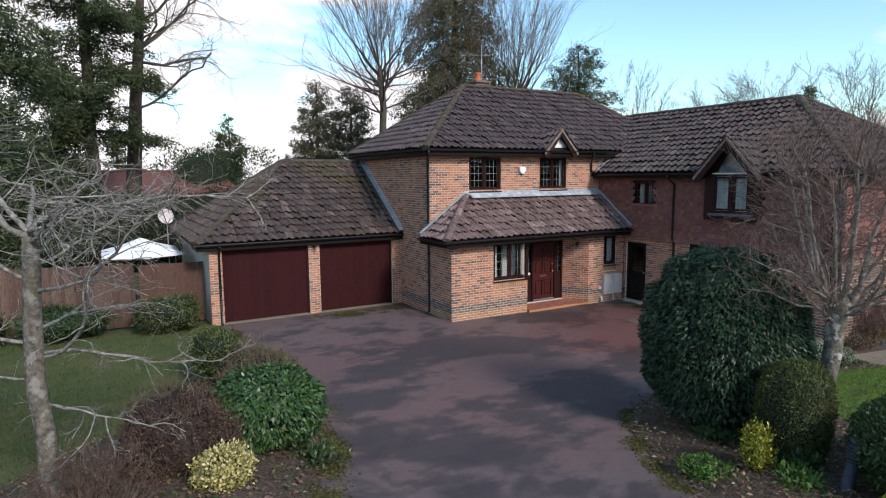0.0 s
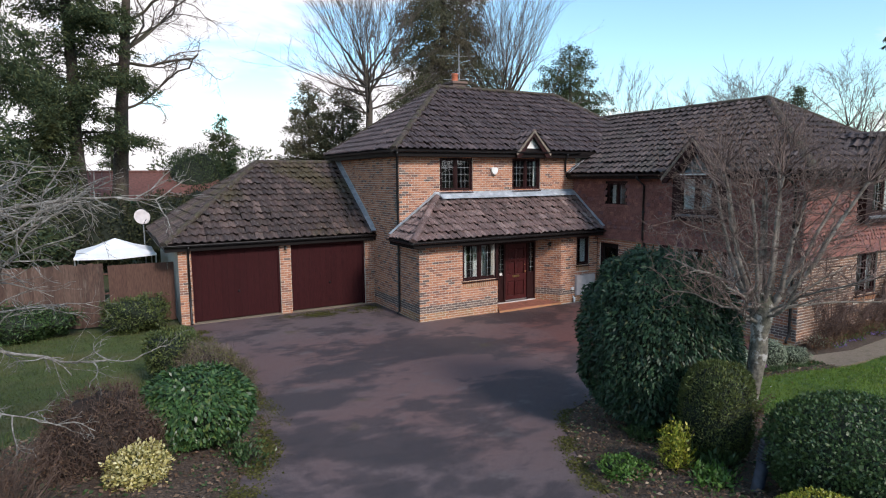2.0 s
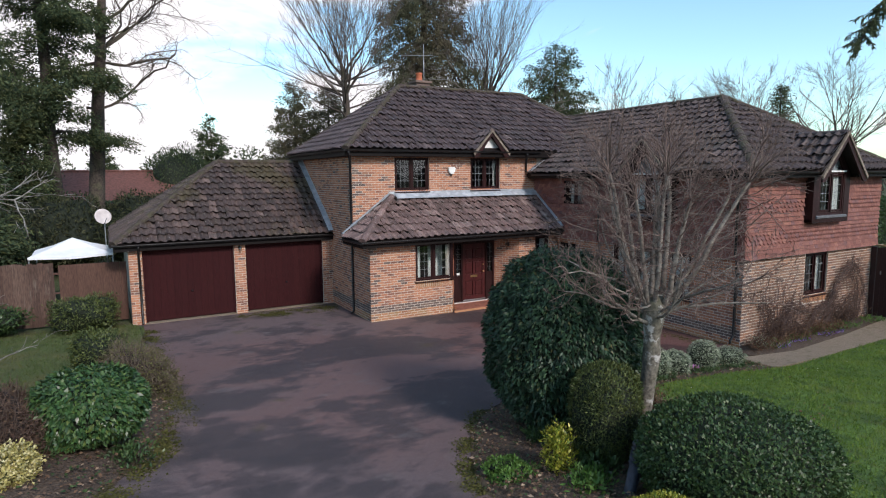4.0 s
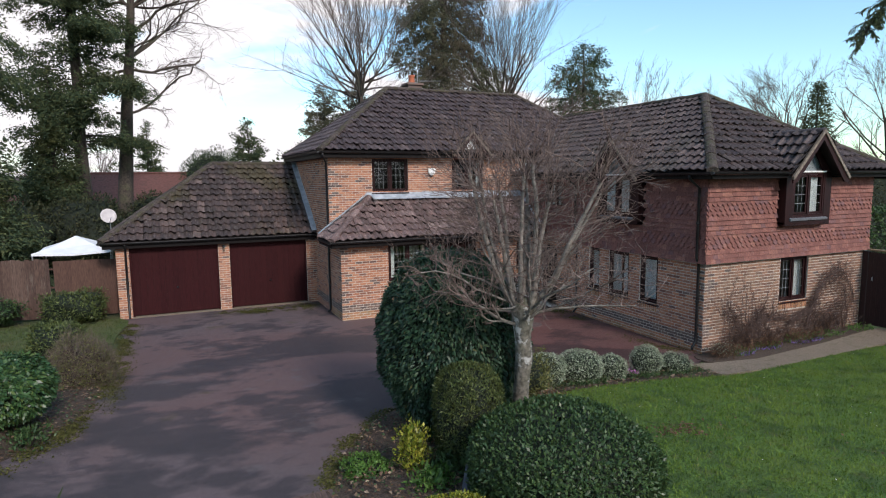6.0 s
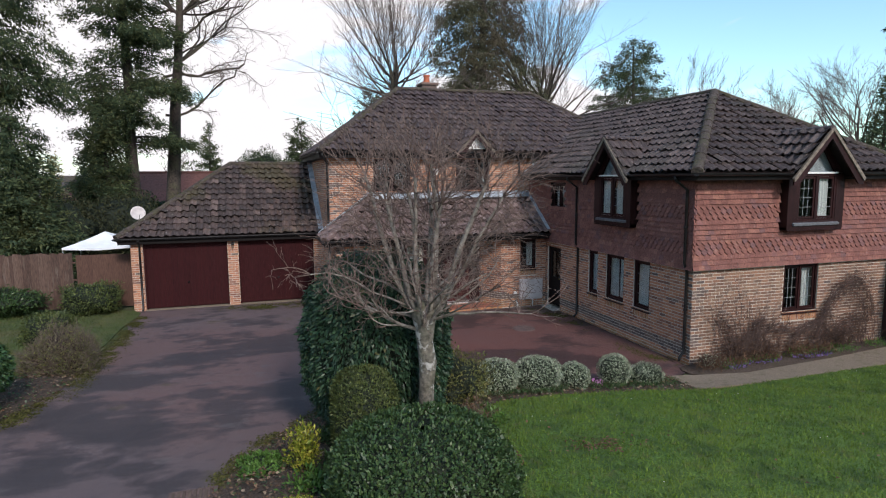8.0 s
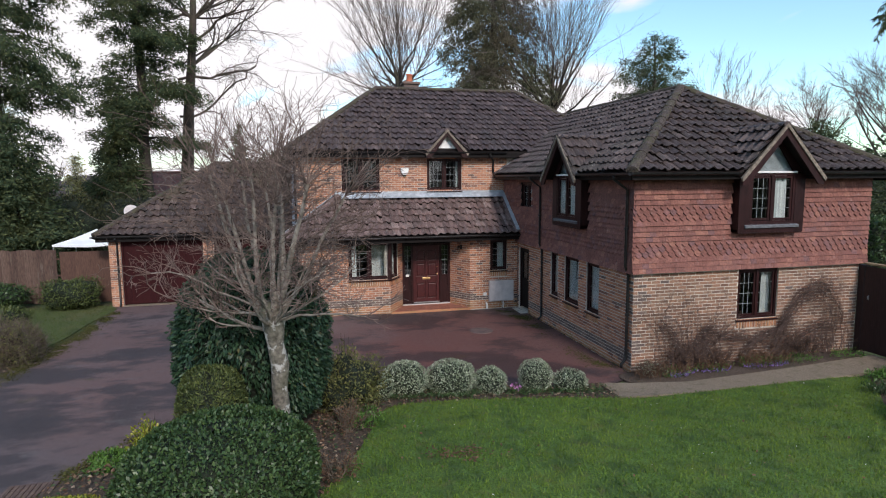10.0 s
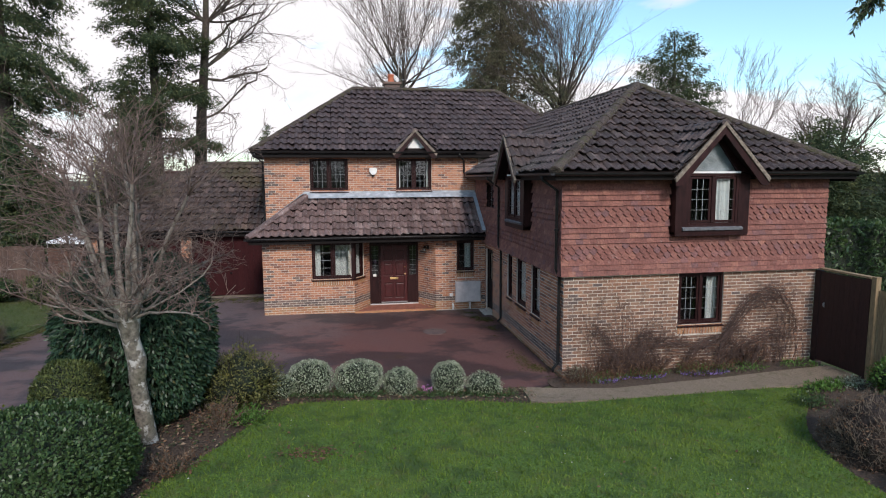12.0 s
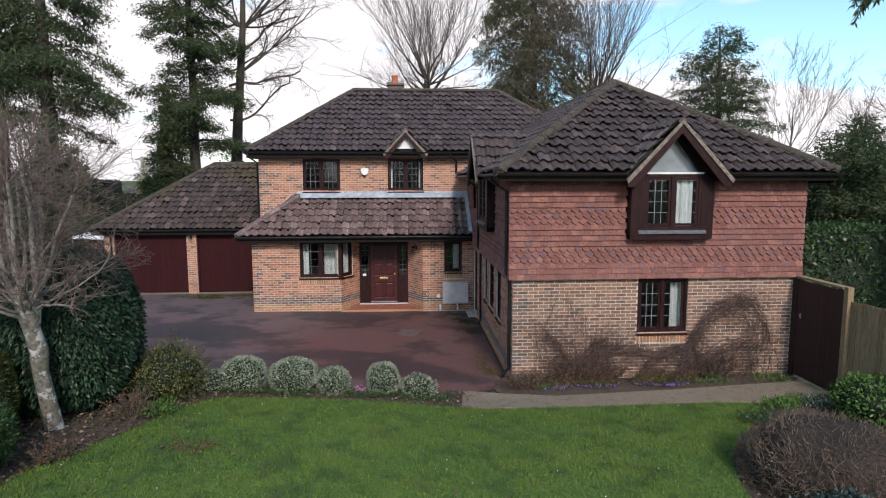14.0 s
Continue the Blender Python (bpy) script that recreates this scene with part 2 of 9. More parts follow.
M["door"] = material("front_door_paint", [(0.0, (0.050, 0.0085, 0.0090)), (1.0, (0.056, 0.0095, 0.0095))], 0.4, grain=(12, 0.15), bump=(40, 0.15, 0.002))
M["gutter"] = material("black_gutter_plastic", [(0.0, (0.006, 0.006, 0.007)), (1.0, (0.009, 0.009, 0.010))], 0.38, grain=(8, 0.3), stain=[(3.0, 0.5, 0.7, (0.05, 0.05, 0.05), 0.4)], bump=None, spec=0.5)
M["lead"] = material("lead_flashing", [(0.0, (0.36, 0.40, 0.44)), (1.0, (0.42, 0.46, 0.50))], 0.55, metal=0.2, grain=(6, 0.12), stain=[(3.0, 0.5, 0.72, (0.62, 0.64, 0.66), 0.7)], bump=(9, 0.3, 0.01))
M["white"] = material("white_paint", [(0.0, (0.72, 0.72, 0.70)), (1.0, (0.78, 0.78, 0.76))], 0.5, grain=(6, 0.05), bump=None)
M["meter"] = material("meter_box_grey_white", [(0.0, (0.52, 0.47, 0.46)), (1.0, (0.56, 0.51, 0.5))], 0.55, grain=(6, 0.08), bump=None)
M["lattice"] = material("lead_lattice", [(0.0, (0.25, 0.27, 0.28)), (1.0, (0.31, 0.33, 0.34))], 0.5, grain=(10, 0.1), bump=None)
M["curtain"] = material("white_curtain", [(0.0, (0.62, 0.62, 0.60)), (1.0, (0.72, 0.72, 0.70))], 0.9, grain=(5, 0.06), bump=(30, 0.2, 0.005))
# Near-black plaster: the gloom of unlit rooms is put into the colour.
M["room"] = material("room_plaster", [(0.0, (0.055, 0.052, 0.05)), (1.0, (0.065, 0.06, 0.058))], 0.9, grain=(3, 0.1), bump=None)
M["brass"] = material("brass", [(0.0, (0.62, 0.45, 0.2)), (1.0, (0.7, 0.5, 0.24))], 0.3, metal=1.0, grain=(20, 0.1), bump=None)
M["steel"] = material("galvanised_steel", [(0.0, (0.45, 0.46, 0.47)), (1.0, (0.5, 0.51, 0.52))], 0.45, metal=0.8, grain=(20, 0.15), bump=None)
M["terracotta"] = material("terracotta", [(0.0, (0.46, 0.13, 0.07)), (1.0, (0.52, 0.16, 0.08))], 0.85, grain=(20, 0.2), bump=(60, 0.4, 0.005))
M["porch_tile"] = material("quarry_tile", [(0.0, (0.26, 0.10, 0.07)), (1.0, (0.34, 0.13, 0.085))], 0.7, grain=(14, 0.2), bump=(60, 0.3, 0.003))
M["asphalt"] = material("red_asphalt", [(0.0, (0.130, 0.097, 0.099)), (1.0, (0.130, 0.097, 0.099))], 0.66, grain=(110, 0.25),
                        stain=[(0.13, 0.41, 0.55, (0.150, 0.090, 0.084), 0.85), (0.33, 0.49, 0.545, (0.044, 0.038, 0.042), 0.80), (0.9, 0.55, 0.62, (0.048, 0.040, 0.044), 0.7), (1.5, 0.60, 0.67, (0.145, 0.125, 0.125), 0.45), (0.7, 0.62, 0.68, (0.080, 0.066, 0.030), 0.6), (5.0, 0.60, 0.70, (0.055, 0.045, 0.047), 0.5)],
                        bump=(220, 0.7, 0.006), stretch=(0.85, 1.2, 1), worn=((-2.2, 3.2, 0.0), 4.2, (1.0, 0.65, 0.58), 0.95))
M["soil"] = material("leafy_soil", [(0.0, (0.082, 0.058, 0.044)), (1.0, (0.082, 0.058, 0.044))], 0.95, grain=(35, 0.35), stain=[(9, 0.52, 0.66, (0.12, 0.082, 0.055), 0.6), (1.6, 0.55, 0.7, (0.045, 0.06, 0.022), 0.6)], bump=(28, 1.0, 0.05))
M["turf"] = material("lawn_turf", [(0.0, (0.0840, 0.1560, 0.0288)), (1.0, (0.0840, 0.1560, 0.0288))], 0.9, grain=(38, 0.35), stain=[(0.8, 0.45, 0.60, (0.115, 0.175, 0.030), 0.7), (2.0, 0.50, 0.62, (0.046, 0.090, 0.022), 0.8), (4.5, 0.55, 0.68, (0.13, 0.115, 0.045), 0.5)], bump=(45, 0.9, 0.04))
M["earth"] = material("rough_ground", [(0.0, (0.055, 0.075, 0.025)), (1.0, (0.055, 0.075, 0.025))], 0.95, grain=(20, 0.3), stain=[(0.8, 0.45, 0.65, (0.07, 0.055, 0.035), 0.7)], bump=(20, 0.8, 0.05))
M["concrete"] = material("path_concrete", [(0.0, (0.205, 0.160, 0.118)), (1.0, (0.225, 0.178, 0.130))], 0.9, grain=(40, 0.25), stain=[(2.5, 0.5, 0.7, (0.20, 0.165, 0.11), 0.6), (5.0, 0.56, 0.68, (0.085, 0.078, 0.04), 0.6)], bump=(90, 0.5, 0.006))
M["fence_old"] = material("weathered_fence_board", [(0.0, (0.062, 0.036, 0.028)), (0.6, (0.088, 0.052, 0.040)), (1.0, (0.125, 0.080, 0.062))], 0.9, grain=(16, 0.25), stain=[(3.0, 0.55, 0.7, (0.22, 0.185, 0.155), 0.5)], bump=(30, 0.4, 0.004), stretch=(3, 3, 0.4))
M["fence_new"] = material("pale_fence_board", [(0.0, (0.23, 0.16, 0.088)), (1.0, (0.31, 0.22, 0.125))], 0.85, grain=(16, 0.2), stain=[(2.0, 0.5, 0.7, (0.17, 0.13, 0.08), 0.5)], bump=(30, 0.4, 0.004), stretch=(3, 3, 0.4))
M["fence_brown"] = material("brown_fence_panel", [(0.0, (0.082, 0.042, 0.031)), (1.0, (0.098, 0.052, 0.038))], 0.9, grain=(16, 0.2), bump=(30, 0.4, 0.004), stretch=(3, 3, 0.4))
M["gate"] = material("dark_gate_wood", [(0.0, (0.028, 0.012, 0.012)), (1.0, (0.036, 0.015, 0.014))], 0.55, grain=(16, 0.2), bump=(30, 0.3, 0.004), stretch=(3, 3, 0.4))
M["canvas"] = material("white_canvas", [(0.0, (0.78, 0.8, 0.82)), (1.0, (0.8, 0.82, 0.84))], 0.7, grain=(3, 0.05), bump=None)
M["glass"] = glass_material()
M["bark_pale"] = material("lichen_bark", [(0.0, (0.150, 0.135, 0.11)), (1.0, (0.150, 0.135, 0.11))], 0.9, grain=(20, 0.35), stain=[(2.0, 0.50, 0.66, (0.085, 0.085, 0.045), 0.6), (4.5, 0.53, 0.58, (0.48, 0.47, 0.44), 0.85)], bump=(30, 0.8, 0.015))
M["bark_moss"] = material("mossy_grey_bark", [(0.0, (0.125, 0.110, 0.090)), (1.0, (0.125, 0.110, 0.090))], 0.9, grain=(20, 0.35), stain=[(2.0, 0.50, 0.66, (0.090, 0.090, 0.042), 0.6), (6.0, 0.54, 0.62, (0.30, 0.29, 0.26), 0.6)], bump=(30, 0.8, 0.015))
M["twig_red"] = material("brown_twig", [(0.0, (0.085, 0.056, 0.045)), (1.0, (0.130, 0.088, 0.068))], 0.85, grain=(8, 0.25), bump=None)
M["bark_dark"] = material("dark_bark", [(0.0, (0.040, 0.032, 0.028)), (1.0, (0.05, 0.04, 0.034))], 0.95, grain=(12, 0.3), stain=[(2.0, 0.5, 0.68, (0.06, 0.075, 0.03), 0.6)], bump=(14, 0.9, 0.03))
M["bark_oak"] = material("oak_bark", [(0.0, (0.060, 0.048, 0.041)), (1.0, (0.075, 0.06, 0.05))], 0.95, grain=(12, 0.3), stain=[(1.5, 0.5, 0.68, (0.09, 0.10, 0.05), 0.5)], bump=(14, 0.9, 0.03))
M["laurel"] = leaf_material("laurel_leaf", [(0.0, (0.027, 0.068, 0.027)), (0.5, (0.048, 0.112, 0.036)), (0.85, (0.083, 0.158, 0.048)), (1.0, (0.128, 0.173, 0.045))], 0.36, 0.5)
M["camellia"] = leaf_material("dark_glossy_leaf", [(0.0, (0.0170, 0.0440, 0.0250)), (0.6, (0.0330, 0.0760, 0.0380)), (0.95, (0.0520, 0.1020, 0.0460)), (1.0, (0.1200, 0.1100, 0.0450))], 0.45, 0.40)
M["yew_far"] = leaf_material("dark_yew_needle", [(0.0, (0.022, 0.040, 0.018)), (0.6, (0.042, 0.068, 0.026)), (1.0, (0.080, 0.105, 0.036))], 0.6)
M["privet"] = leaf_material("small_green_leaf", [(0.0, (0.031, 0.065, 0.023)), (0.6, (0.052, 0.100, 0.033)), (1.0, (0.088, 0.140, 0.045))], 0.42, 0.45)
M["shrubbery"] = leaf_material("olive_shrubbery_leaf", [(0.0, (0.024, 0.032, 0.018)), (0.6, (0.045, 0.054, 0.026)), (1.0, (0.080, 0.078, 0.038))], 0.65, 0.2)
M["yew"] = leaf_material("yew_needle", [(0.0, (0.045, 0.066, 0.022)), (0.6, (0.085, 0.112, 0.034)), (1.0, (0.15, 0.175, 0.05))], 0.55)
M["gold"] = leaf_material("golden_leaf", [(0.0, (0.16, 0.15, 0.04)), (0.35, (0.44, 0.38, 0.12)), (0.75, (0.62, 0.56, 0.26)), (1.0, (0.72, 0.66, 0.40))], 0.45)
M["lime"] = leaf_material("yellow_green_leaf", [(0.0, (0.10, 0.15, 0.02)), (0.5, (0.24, 0.27, 0.03)), (1.0, (0.42, 0.38, 0.06))], 0.45)
M["fresh"] = leaf_material("fresh_green_leaf", [(0.0, (0.05, 0.12, 0.02)), (0.6, (0.09, 0.19, 0.035)), (1.0, (0.14, 0.25, 0.06))], 0.5)
M["silver"] = leaf_material("grey_green_leaf", [(0.0, (0.1485, 0.1980, 0.1155)), (0.6, (0.3135, 0.3630, 0.2475)), (1.0, (0.5940, 0.6270, 0.4950))], 0.6)
M["olive"] = leaf_material("olive_brown_leaf", [(0.0, (0.0700, 0.0784, 0.0266)), (0.6, (0.1288, 0.1400, 0.0420)), (1.0, (0.2310, 0.2100, 0.0672))], 0.55)
M["dead"] = leaf_material("dry_brown_leaf", [(0.0, (0.086, 0.046, 0.030)), (0.6, (0.149, 0.081, 0.046)), (1.0, (0.241, 0.149, 0.092))], 0.8)
M["conifer"] = leaf_material("conifer_needle", [(0.0, (0.036, 0.060, 0.034)), (0.6, (0.068, 0.098, 0.048)), (1.0, (0.130, 0.150, 0.064))], 0.65, 0.2, through=0.3, stain=[(0.45, 0.52, 0.64, (0.100, 0.104, 0.036), 0.6)])
M["conifer_rust"] = leaf_material("rusty_conifer_needle", [(0.0, (0.066, 0.074, 0.046)), (0.6, (0.112, 0.118, 0.068)), (1.0, (0.185, 0.175, 0.104))], 0.7, 0.2, through=0.3, stain=[(0.25, 0.5, 0.6, (0.115, 0.084, 0.056), 0.6)])
M["grass"] = leaf_material("grass_blade", [(0.0, (0.088, 0.157, 0.023)), (0.6, (0.125, 0.209, 0.030)), (0.96, (0.172, 0.251, 0.044)), (1.0, (0.264, 0.251, 0.114))], 0.7, 0.2,
                           stain=[(0.8, 0.45, 0.60, (0.165, 0.235, 0.034), 0.7), (2.0, 0.50, 0.62, (0.066, 0.122, 0.024), 0.75), (4.5, 0.55, 0.68, (0.125, 0.130, 0.045), 0.4)])
M["grass_dull"] = leaf_material("mossy_grass_blade", [(0.0, (0.058, 0.092, 0.022)), (0.6, (0.080, 0.118, 0.029)), (1.0, (0.14, 0.14, 0.06))], 0.7, 0.2, stain=[(0.8, 0.47, 0.62, (0.125, 0.120, 0.045), 0.7), (2.0, 0.52, 0.64, (0.052, 0.078, 0.024), 0.7)])
M["turf_dull"] = material("mossy_turf", [(0.0, (0.075, 0.100, 0.028)), (1.0, (0.075, 0.100, 0.028))], 0.9, grain=(38, 0.35), stain=[(0.8, 0.47, 0.62, (0.12, 0.11, 0.045), 0.7), (2.0, 0.52, 0.64, (0.052, 0.075, 0.024), 0.7)], bump=(45, 0.9, 0.04))
M["moss"] = leaf_material("cushion_moss", [(0.0, (0.055, 0.058, 0.020)), (0.6, (0.095, 0.095, 0.030)), (1.0, (0.14, 0.13, 0.048))], 0.8, 0.1)
M["blue_leaf"] = leaf_material("blue_green_leaf", [(0.0, (0.02, 0.045, 0.04)), (0.6, (0.045, 0.085, 0.075)), (0.9, (0.09, 0.14, 0.12)), (1.0, (0.26, 0.32, 0.28))], 0.5)
M["russet"] = leaf_material("russet_leaf", [(0.0, (0.060, 0.034, 0.026)), (0.6, (0.100, 0.060, 0.042)), (1.0, (0.150, 0.100, 0.060))], 0.7)
M["litter"] = leaf_material("tan_fallen_leaf", [(0.0, (0.14, 0.085, 0.055)), (0.6, (0.24, 0.16, 0.105)), (1.0, (0.36, 0.27, 0.19))], 0.8)
M["petal"] = leaf_material("violet_petal", [(0.0, (0.20, 0.12, 0.42)), (1.0, (0.36, 0.25, 0.58))], 0.6)
M["pink"] = leaf_material("pink_petal", [(0.0, (0.55, 0.2, 0.5)), (1.0, (0.7, 0.35, 0.62))], 0.6)
M["bollard"] = material("bollard_paint", [(0.0, (0.035, 0.04, 0.055)), (1.0, (0.04, 0.045, 0.06))], 0.5, grain=(14, 0.25), bump=(60, 0.3, 0.003))


# ---------- geometry helpers ----------
class Geo:
    """Collects vertices and faces for one mesh."""

    def __init__(self):
        self.v, self.f = [], []

    def add(self, verts, faces):
        n = len(self.v)
        self.v.extend(tuple(p) for p in verts)
        self.f.extend(tuple(i + n for i in f) for f in faces)
        return self

    def box(self, x0, y0, z0, x1, y1, z1, m=None):
        c = [(x, y, z) for z in (z0, z1) for y in (y0, y1) for x in (x0, x1)]
        if m is not None:
            c = [m @ Vector(p) for p in c]
        return self.add(c, [(0, 2, 3, 1), (4, 5, 7, 6), (0, 1, 5, 4), (2, 6, 7, 3), (0, 4, 6, 2), (1, 3, 7, 5)])

    def prism(self, poly, shift, m=None):
        """A polygon of points pushed along shift."""
        n = len(poly)
        top = [Vector(p) + Vector(shift) for p in poly]
        c = [Vector(p) for p in poly] + top
        if m is not None:
            c = [m @ p for p in c]
        return self.add(c, [tuple(range(n))[::-1], tuple(range(n, 2 * n))] + [(i, (i + 1) % n, n + (i + 1) % n, n + i) for i in range(n)])

    def tube(self, points, radii, sides=8, caps=True):
        """A round tube along a line of points."""
        pts = [Vector(p) for p in points]
        base = len(self.v)
        side = None
        for i, p in enumerate(pts):
            d = (pts[min(i + 1, len(pts) - 1)] - pts[max(i - 1, 0)]).normalized()
            if side is None:
                side = d.orthogonal().normalized()
            side = (side - d * side.dot(d)).normalized()
            up = d.cross(side)
            r = radii[i] if isinstance(radii, (list, tuple)) else radii
            for k in range(sides):
                a = 2 * math.pi * k / sides
                self.v.append(tuple(p + (side * math.cos(a) + up * math.sin(a)) * r))
        for i in range(len(pts) - 1):
            for k in range(sides):
                a, b = base + i * sides + k, base + i * sides + (k + 1) % sides
                self.f.append((a, b, b + sides, a + sides))
        if caps:
            self.f.append(tuple(base + k for k in range(sides))[::-1])
            self.f.append(tuple(base + (len(pts) - 1) * sides + k for k in range(sides)))
        return self

    def lathe(self, profile, centre, sides=16, m=None):
        """Turned shape: profile of (radius, height)."""
        base = len(self.v)
        for r, h in profile:
            for k in range(sides):
                a = 2 * math.pi * k / sides
                p = Vector((centre[0] + r * math.cos(a), centre[1] + r * math.sin(a), centre[2] + h))
                self.v.append(tuple(m @ p if m is not None else p))
        for i in range(len(profile) - 1):
            for k in range(sides):
                a, b = base + i * sides + k, base + i * sides + (k + 1) % sides
                self.f.append((a, b, b + sides, a + sides))
        self.f.append(tuple(base + k for k in range(sides))[::-1])
        self.f.append(tuple(base + (len(profile) - 1) * sides + k for k in range(sides)))
        return self


def mesh_of(name, geo, mat, smooth=False):
    me = bpy.data.meshes.new(name)
    me.from_pydata(geo.v, [], geo.f)
    me.materials.append(mat)
    if smooth:
        me.polygons.foreach_set("use_smooth", [True] * len(me.polygons))
    me.update()
    return me


def part(name, geo, mat, parent=None, label="", smooth=False, bevel=0.0, kind=""):
    ob = new(name, mesh_of(name, geo, mat, smooth))
    if parent is not None:
        ob.parent = parent
    if bevel:
        mod = ob.modifiers.new("worn_edge", "BEVEL")
        mod.width, mod.segments, mod.limit_method = bevel, 2, "ANGLE"
    return tagged(ob, label, kind=kind)


def thing(name, label, category, at=(0, 0, 0), group="", kind=""):
    ob = new(name)
    ob.location = at
    ob.empty_display_size = 0.1
    return tagged(ob, label, category, group, kind)


def basis(o, u, n):
    """Local x along the wall, y out of it, z up."""
    u, n = Vector(u).normalized(), Vector(n).normalized()
    m = Matrix.Identity(4)
    for i in range(3):
        m[i][0], m[i][1], m[i][2], m[i][3] = u[i], n[i], (0, 0, 1)[i], o[i]
    return m


def join_np(name, verts, faces, mat, parent=None, label="", kind="", smooth=False):
    """One mesh from arrays: verts (n, 3), faces (m, k)."""
    me = bpy.data.meshes.new(name)
    verts, faces = np.asarray(verts, np.float32), np.asarray(faces, np.int32)
    me.vertices.add(len(verts))
    me.vertices.foreach_set("co", verts.ravel())
    k = faces.shape[1]
    me.loops.add(faces.size)
    me.loops.foreach_set("vertex_index", faces.ravel())
    me.polygons.add(len(faces))
    me.polygons.foreach_set("loop_start", np.arange(0, faces.size, k, dtype=np.int32))
    me.polygons.foreach_set("loop_total", np.full(len(faces), k, np.int32))
    if smooth:
        me.polygons.foreach_set("use_smooth", np.ones(len(faces), bool))
    me.materials.append(mat)
    me.update(calc_edges=True)
    ob = new(name, me)
    if parent is not None:
        ob.parent = parent
    return tagged(ob, label, kind=kind)


# ---------- lie of the land ----------
LAND_X = [-40.0, -20.0, -15.3, -13.4, -9.0, -6.0, -3.0, -1.0, 3.0, 7.0, 30.0]
LAND_Y = [-40.0, -14.0, -5.0, -3.0, -1.0, 1.0, 3.0, 6.0, 11.0, 60.0]
LAND_Z = [
    [2.0, 2.0, 2.0, 1.9, 1.9, 1.9, 1.7, 1.5, 1.3, 1.2, 1.2], [1.4, 1.4, 1.4, 1.2, 1.1, 1.1, 1.0, 0.9, 0.7, 0.6, 0.5],
    [1.05, 1.05, 1.05, 0.75, 0.65, 0.70, 0.56, 0.40, 0.20, 0.15, 0.1], [0.95, 0.95, 0.95, 0.60, 0.48, 0.54, 0.42, 0.22, 0.08, 0.05, 0.0],
    [0.85, 0.85, 0.83, 0.50, 0.36, 0.28, 0.08, -0.06, 0.0, 0.0, 0.0], [0.70, 0.70, 0.68, 0.42, 0.27, 0.15, -0.02, -0.08, 0.0, 0.0, 0.0],
    [0.42, 0.42, 0.40, 0.28, 0.16, 0.07, -0.06, -0.09, 0.0, 0.0, 0.0], [0.12, 0.12, 0.12, 0.06, 0.03, 0.0, -0.05, -0.06, 0.0, 0.0, 0.0],
    [0.0] * 11, [0.0] * 11]


def land(x, y):
    """Height of the ground."""
    def cell(ax, v):
        v = min(max(v, ax[0]), ax[-1] - 1e-6)
        i = max(k for k in range(len(ax) - 1) if ax[k] <= v)
        t = (v - ax[i]) / (ax[i + 1] - ax[i])
        return i, t
    i, s = cell(LAND_X, x)
    j, t = cell(LAND_Y, y)
    z = LAND_Z
    return (z[j][i] * (1 - s) + z[j][i + 1] * s) * (1 - t) + (z[j + 1][i] * (1 - s) + z[j + 1][i + 1] * s) * t


def smooth_loop(pts, steps=4):
    """A closed Catmull-Rom loop through the points."""
    out, n = [], len(pts)
    for i in range(n):
        p0, p1, p2, p3 = (Vector((*pts[(i + k) % n], 0)) for k in (-1, 0, 1, 2))
        for s in range(steps):
            t = s / steps
            q = 0.5 * ((2 * p1) + (p2 - p0) * t + (2 * p0 - 5 * p1 + 4 * p2 - p3) * t * t + (3 * p1 - p0 - 3 * p2 + p3) * t ** 3)
            out.append((q.x, q.y))
    return out


def inside(x, y, loop):
    hit, n = False, len(loop)
    for i in range(n):
        (x1, y1), (x2, y2) = loop[i], loop[(i + 1) % n]
        if (y1 > y) != (y2 > y) and x < (x2 - x1) * (y - y1) / (y2 - y1) + x1:
            hit = not hit
    return hit


def edge_gap(x, y, loop):
    """Distance to the outline."""
    a = np.array(loop)
    b = np.roll(a, -1, 0)
    d = b - a
    t = np.clip((((x, y) - a) * d).sum(1) / np.maximum((d * d).sum(1), 1e-9), 0, 1)
    return float(np.sqrt((((a + d * t[:, None]) - (x, y)) ** 2).sum(1)).min())


def sheet(name, loop, mat, lift=0.01, cell=0.35, rise=None, skirt=0.12, label="", category="", kind="structure"):
    """A sheet that lies on the land within an outline, with a turned-down edge. rise(x, y, gap): extra height inside."""
    from mathutils.geometry import delaunay_2d_cdt
    xs, ys = [p[0] for p in loop], [p[1] for p in loop]
    pts = [Vector(p) for p in loop]
    n = len(pts)
    x = min(xs)
    row = 0
    while x < max(xs):
        y = min(ys) + (row % 2) * cell / 2
        while y < max(ys):
            if inside(x, y, loop) and edge_gap(x, y, loop) > cell * 0.4:
                pts.append(Vector((x, y)))
            y += cell
        x += cell
        row += 1
    v, _, f, _, _, _ = delaunay_2d_cdt(pts, [(i, (i + 1) % n) for i in range(n)], [], 1, 1e-5)
    g = Geo()
    for p in v:
        gap = edge_gap(p.x, p.y, loop)
        g.v.append((p.x, p.y, land(p.x, p.y) + lift + (rise(p.x, p.y, gap) if rise else 0.0)))
    g.f = [tuple(t) for t in f]
    k = len(g.v)
    for p in loop:
        g.v.append((p[0], p[1], land(*p) + lift))
    for p in loop:
        g.v.append((p[0], p[1], land(*p) + lift - skirt))
    g.f += [(k + i, k + n + i, k + n + (i + 1) % n, k + (i + 1) % n) for i in range(n)]
    ob = new(name, mesh_of(name, g, mat, True))
    return tagged(ob, label, category, kind=kind)


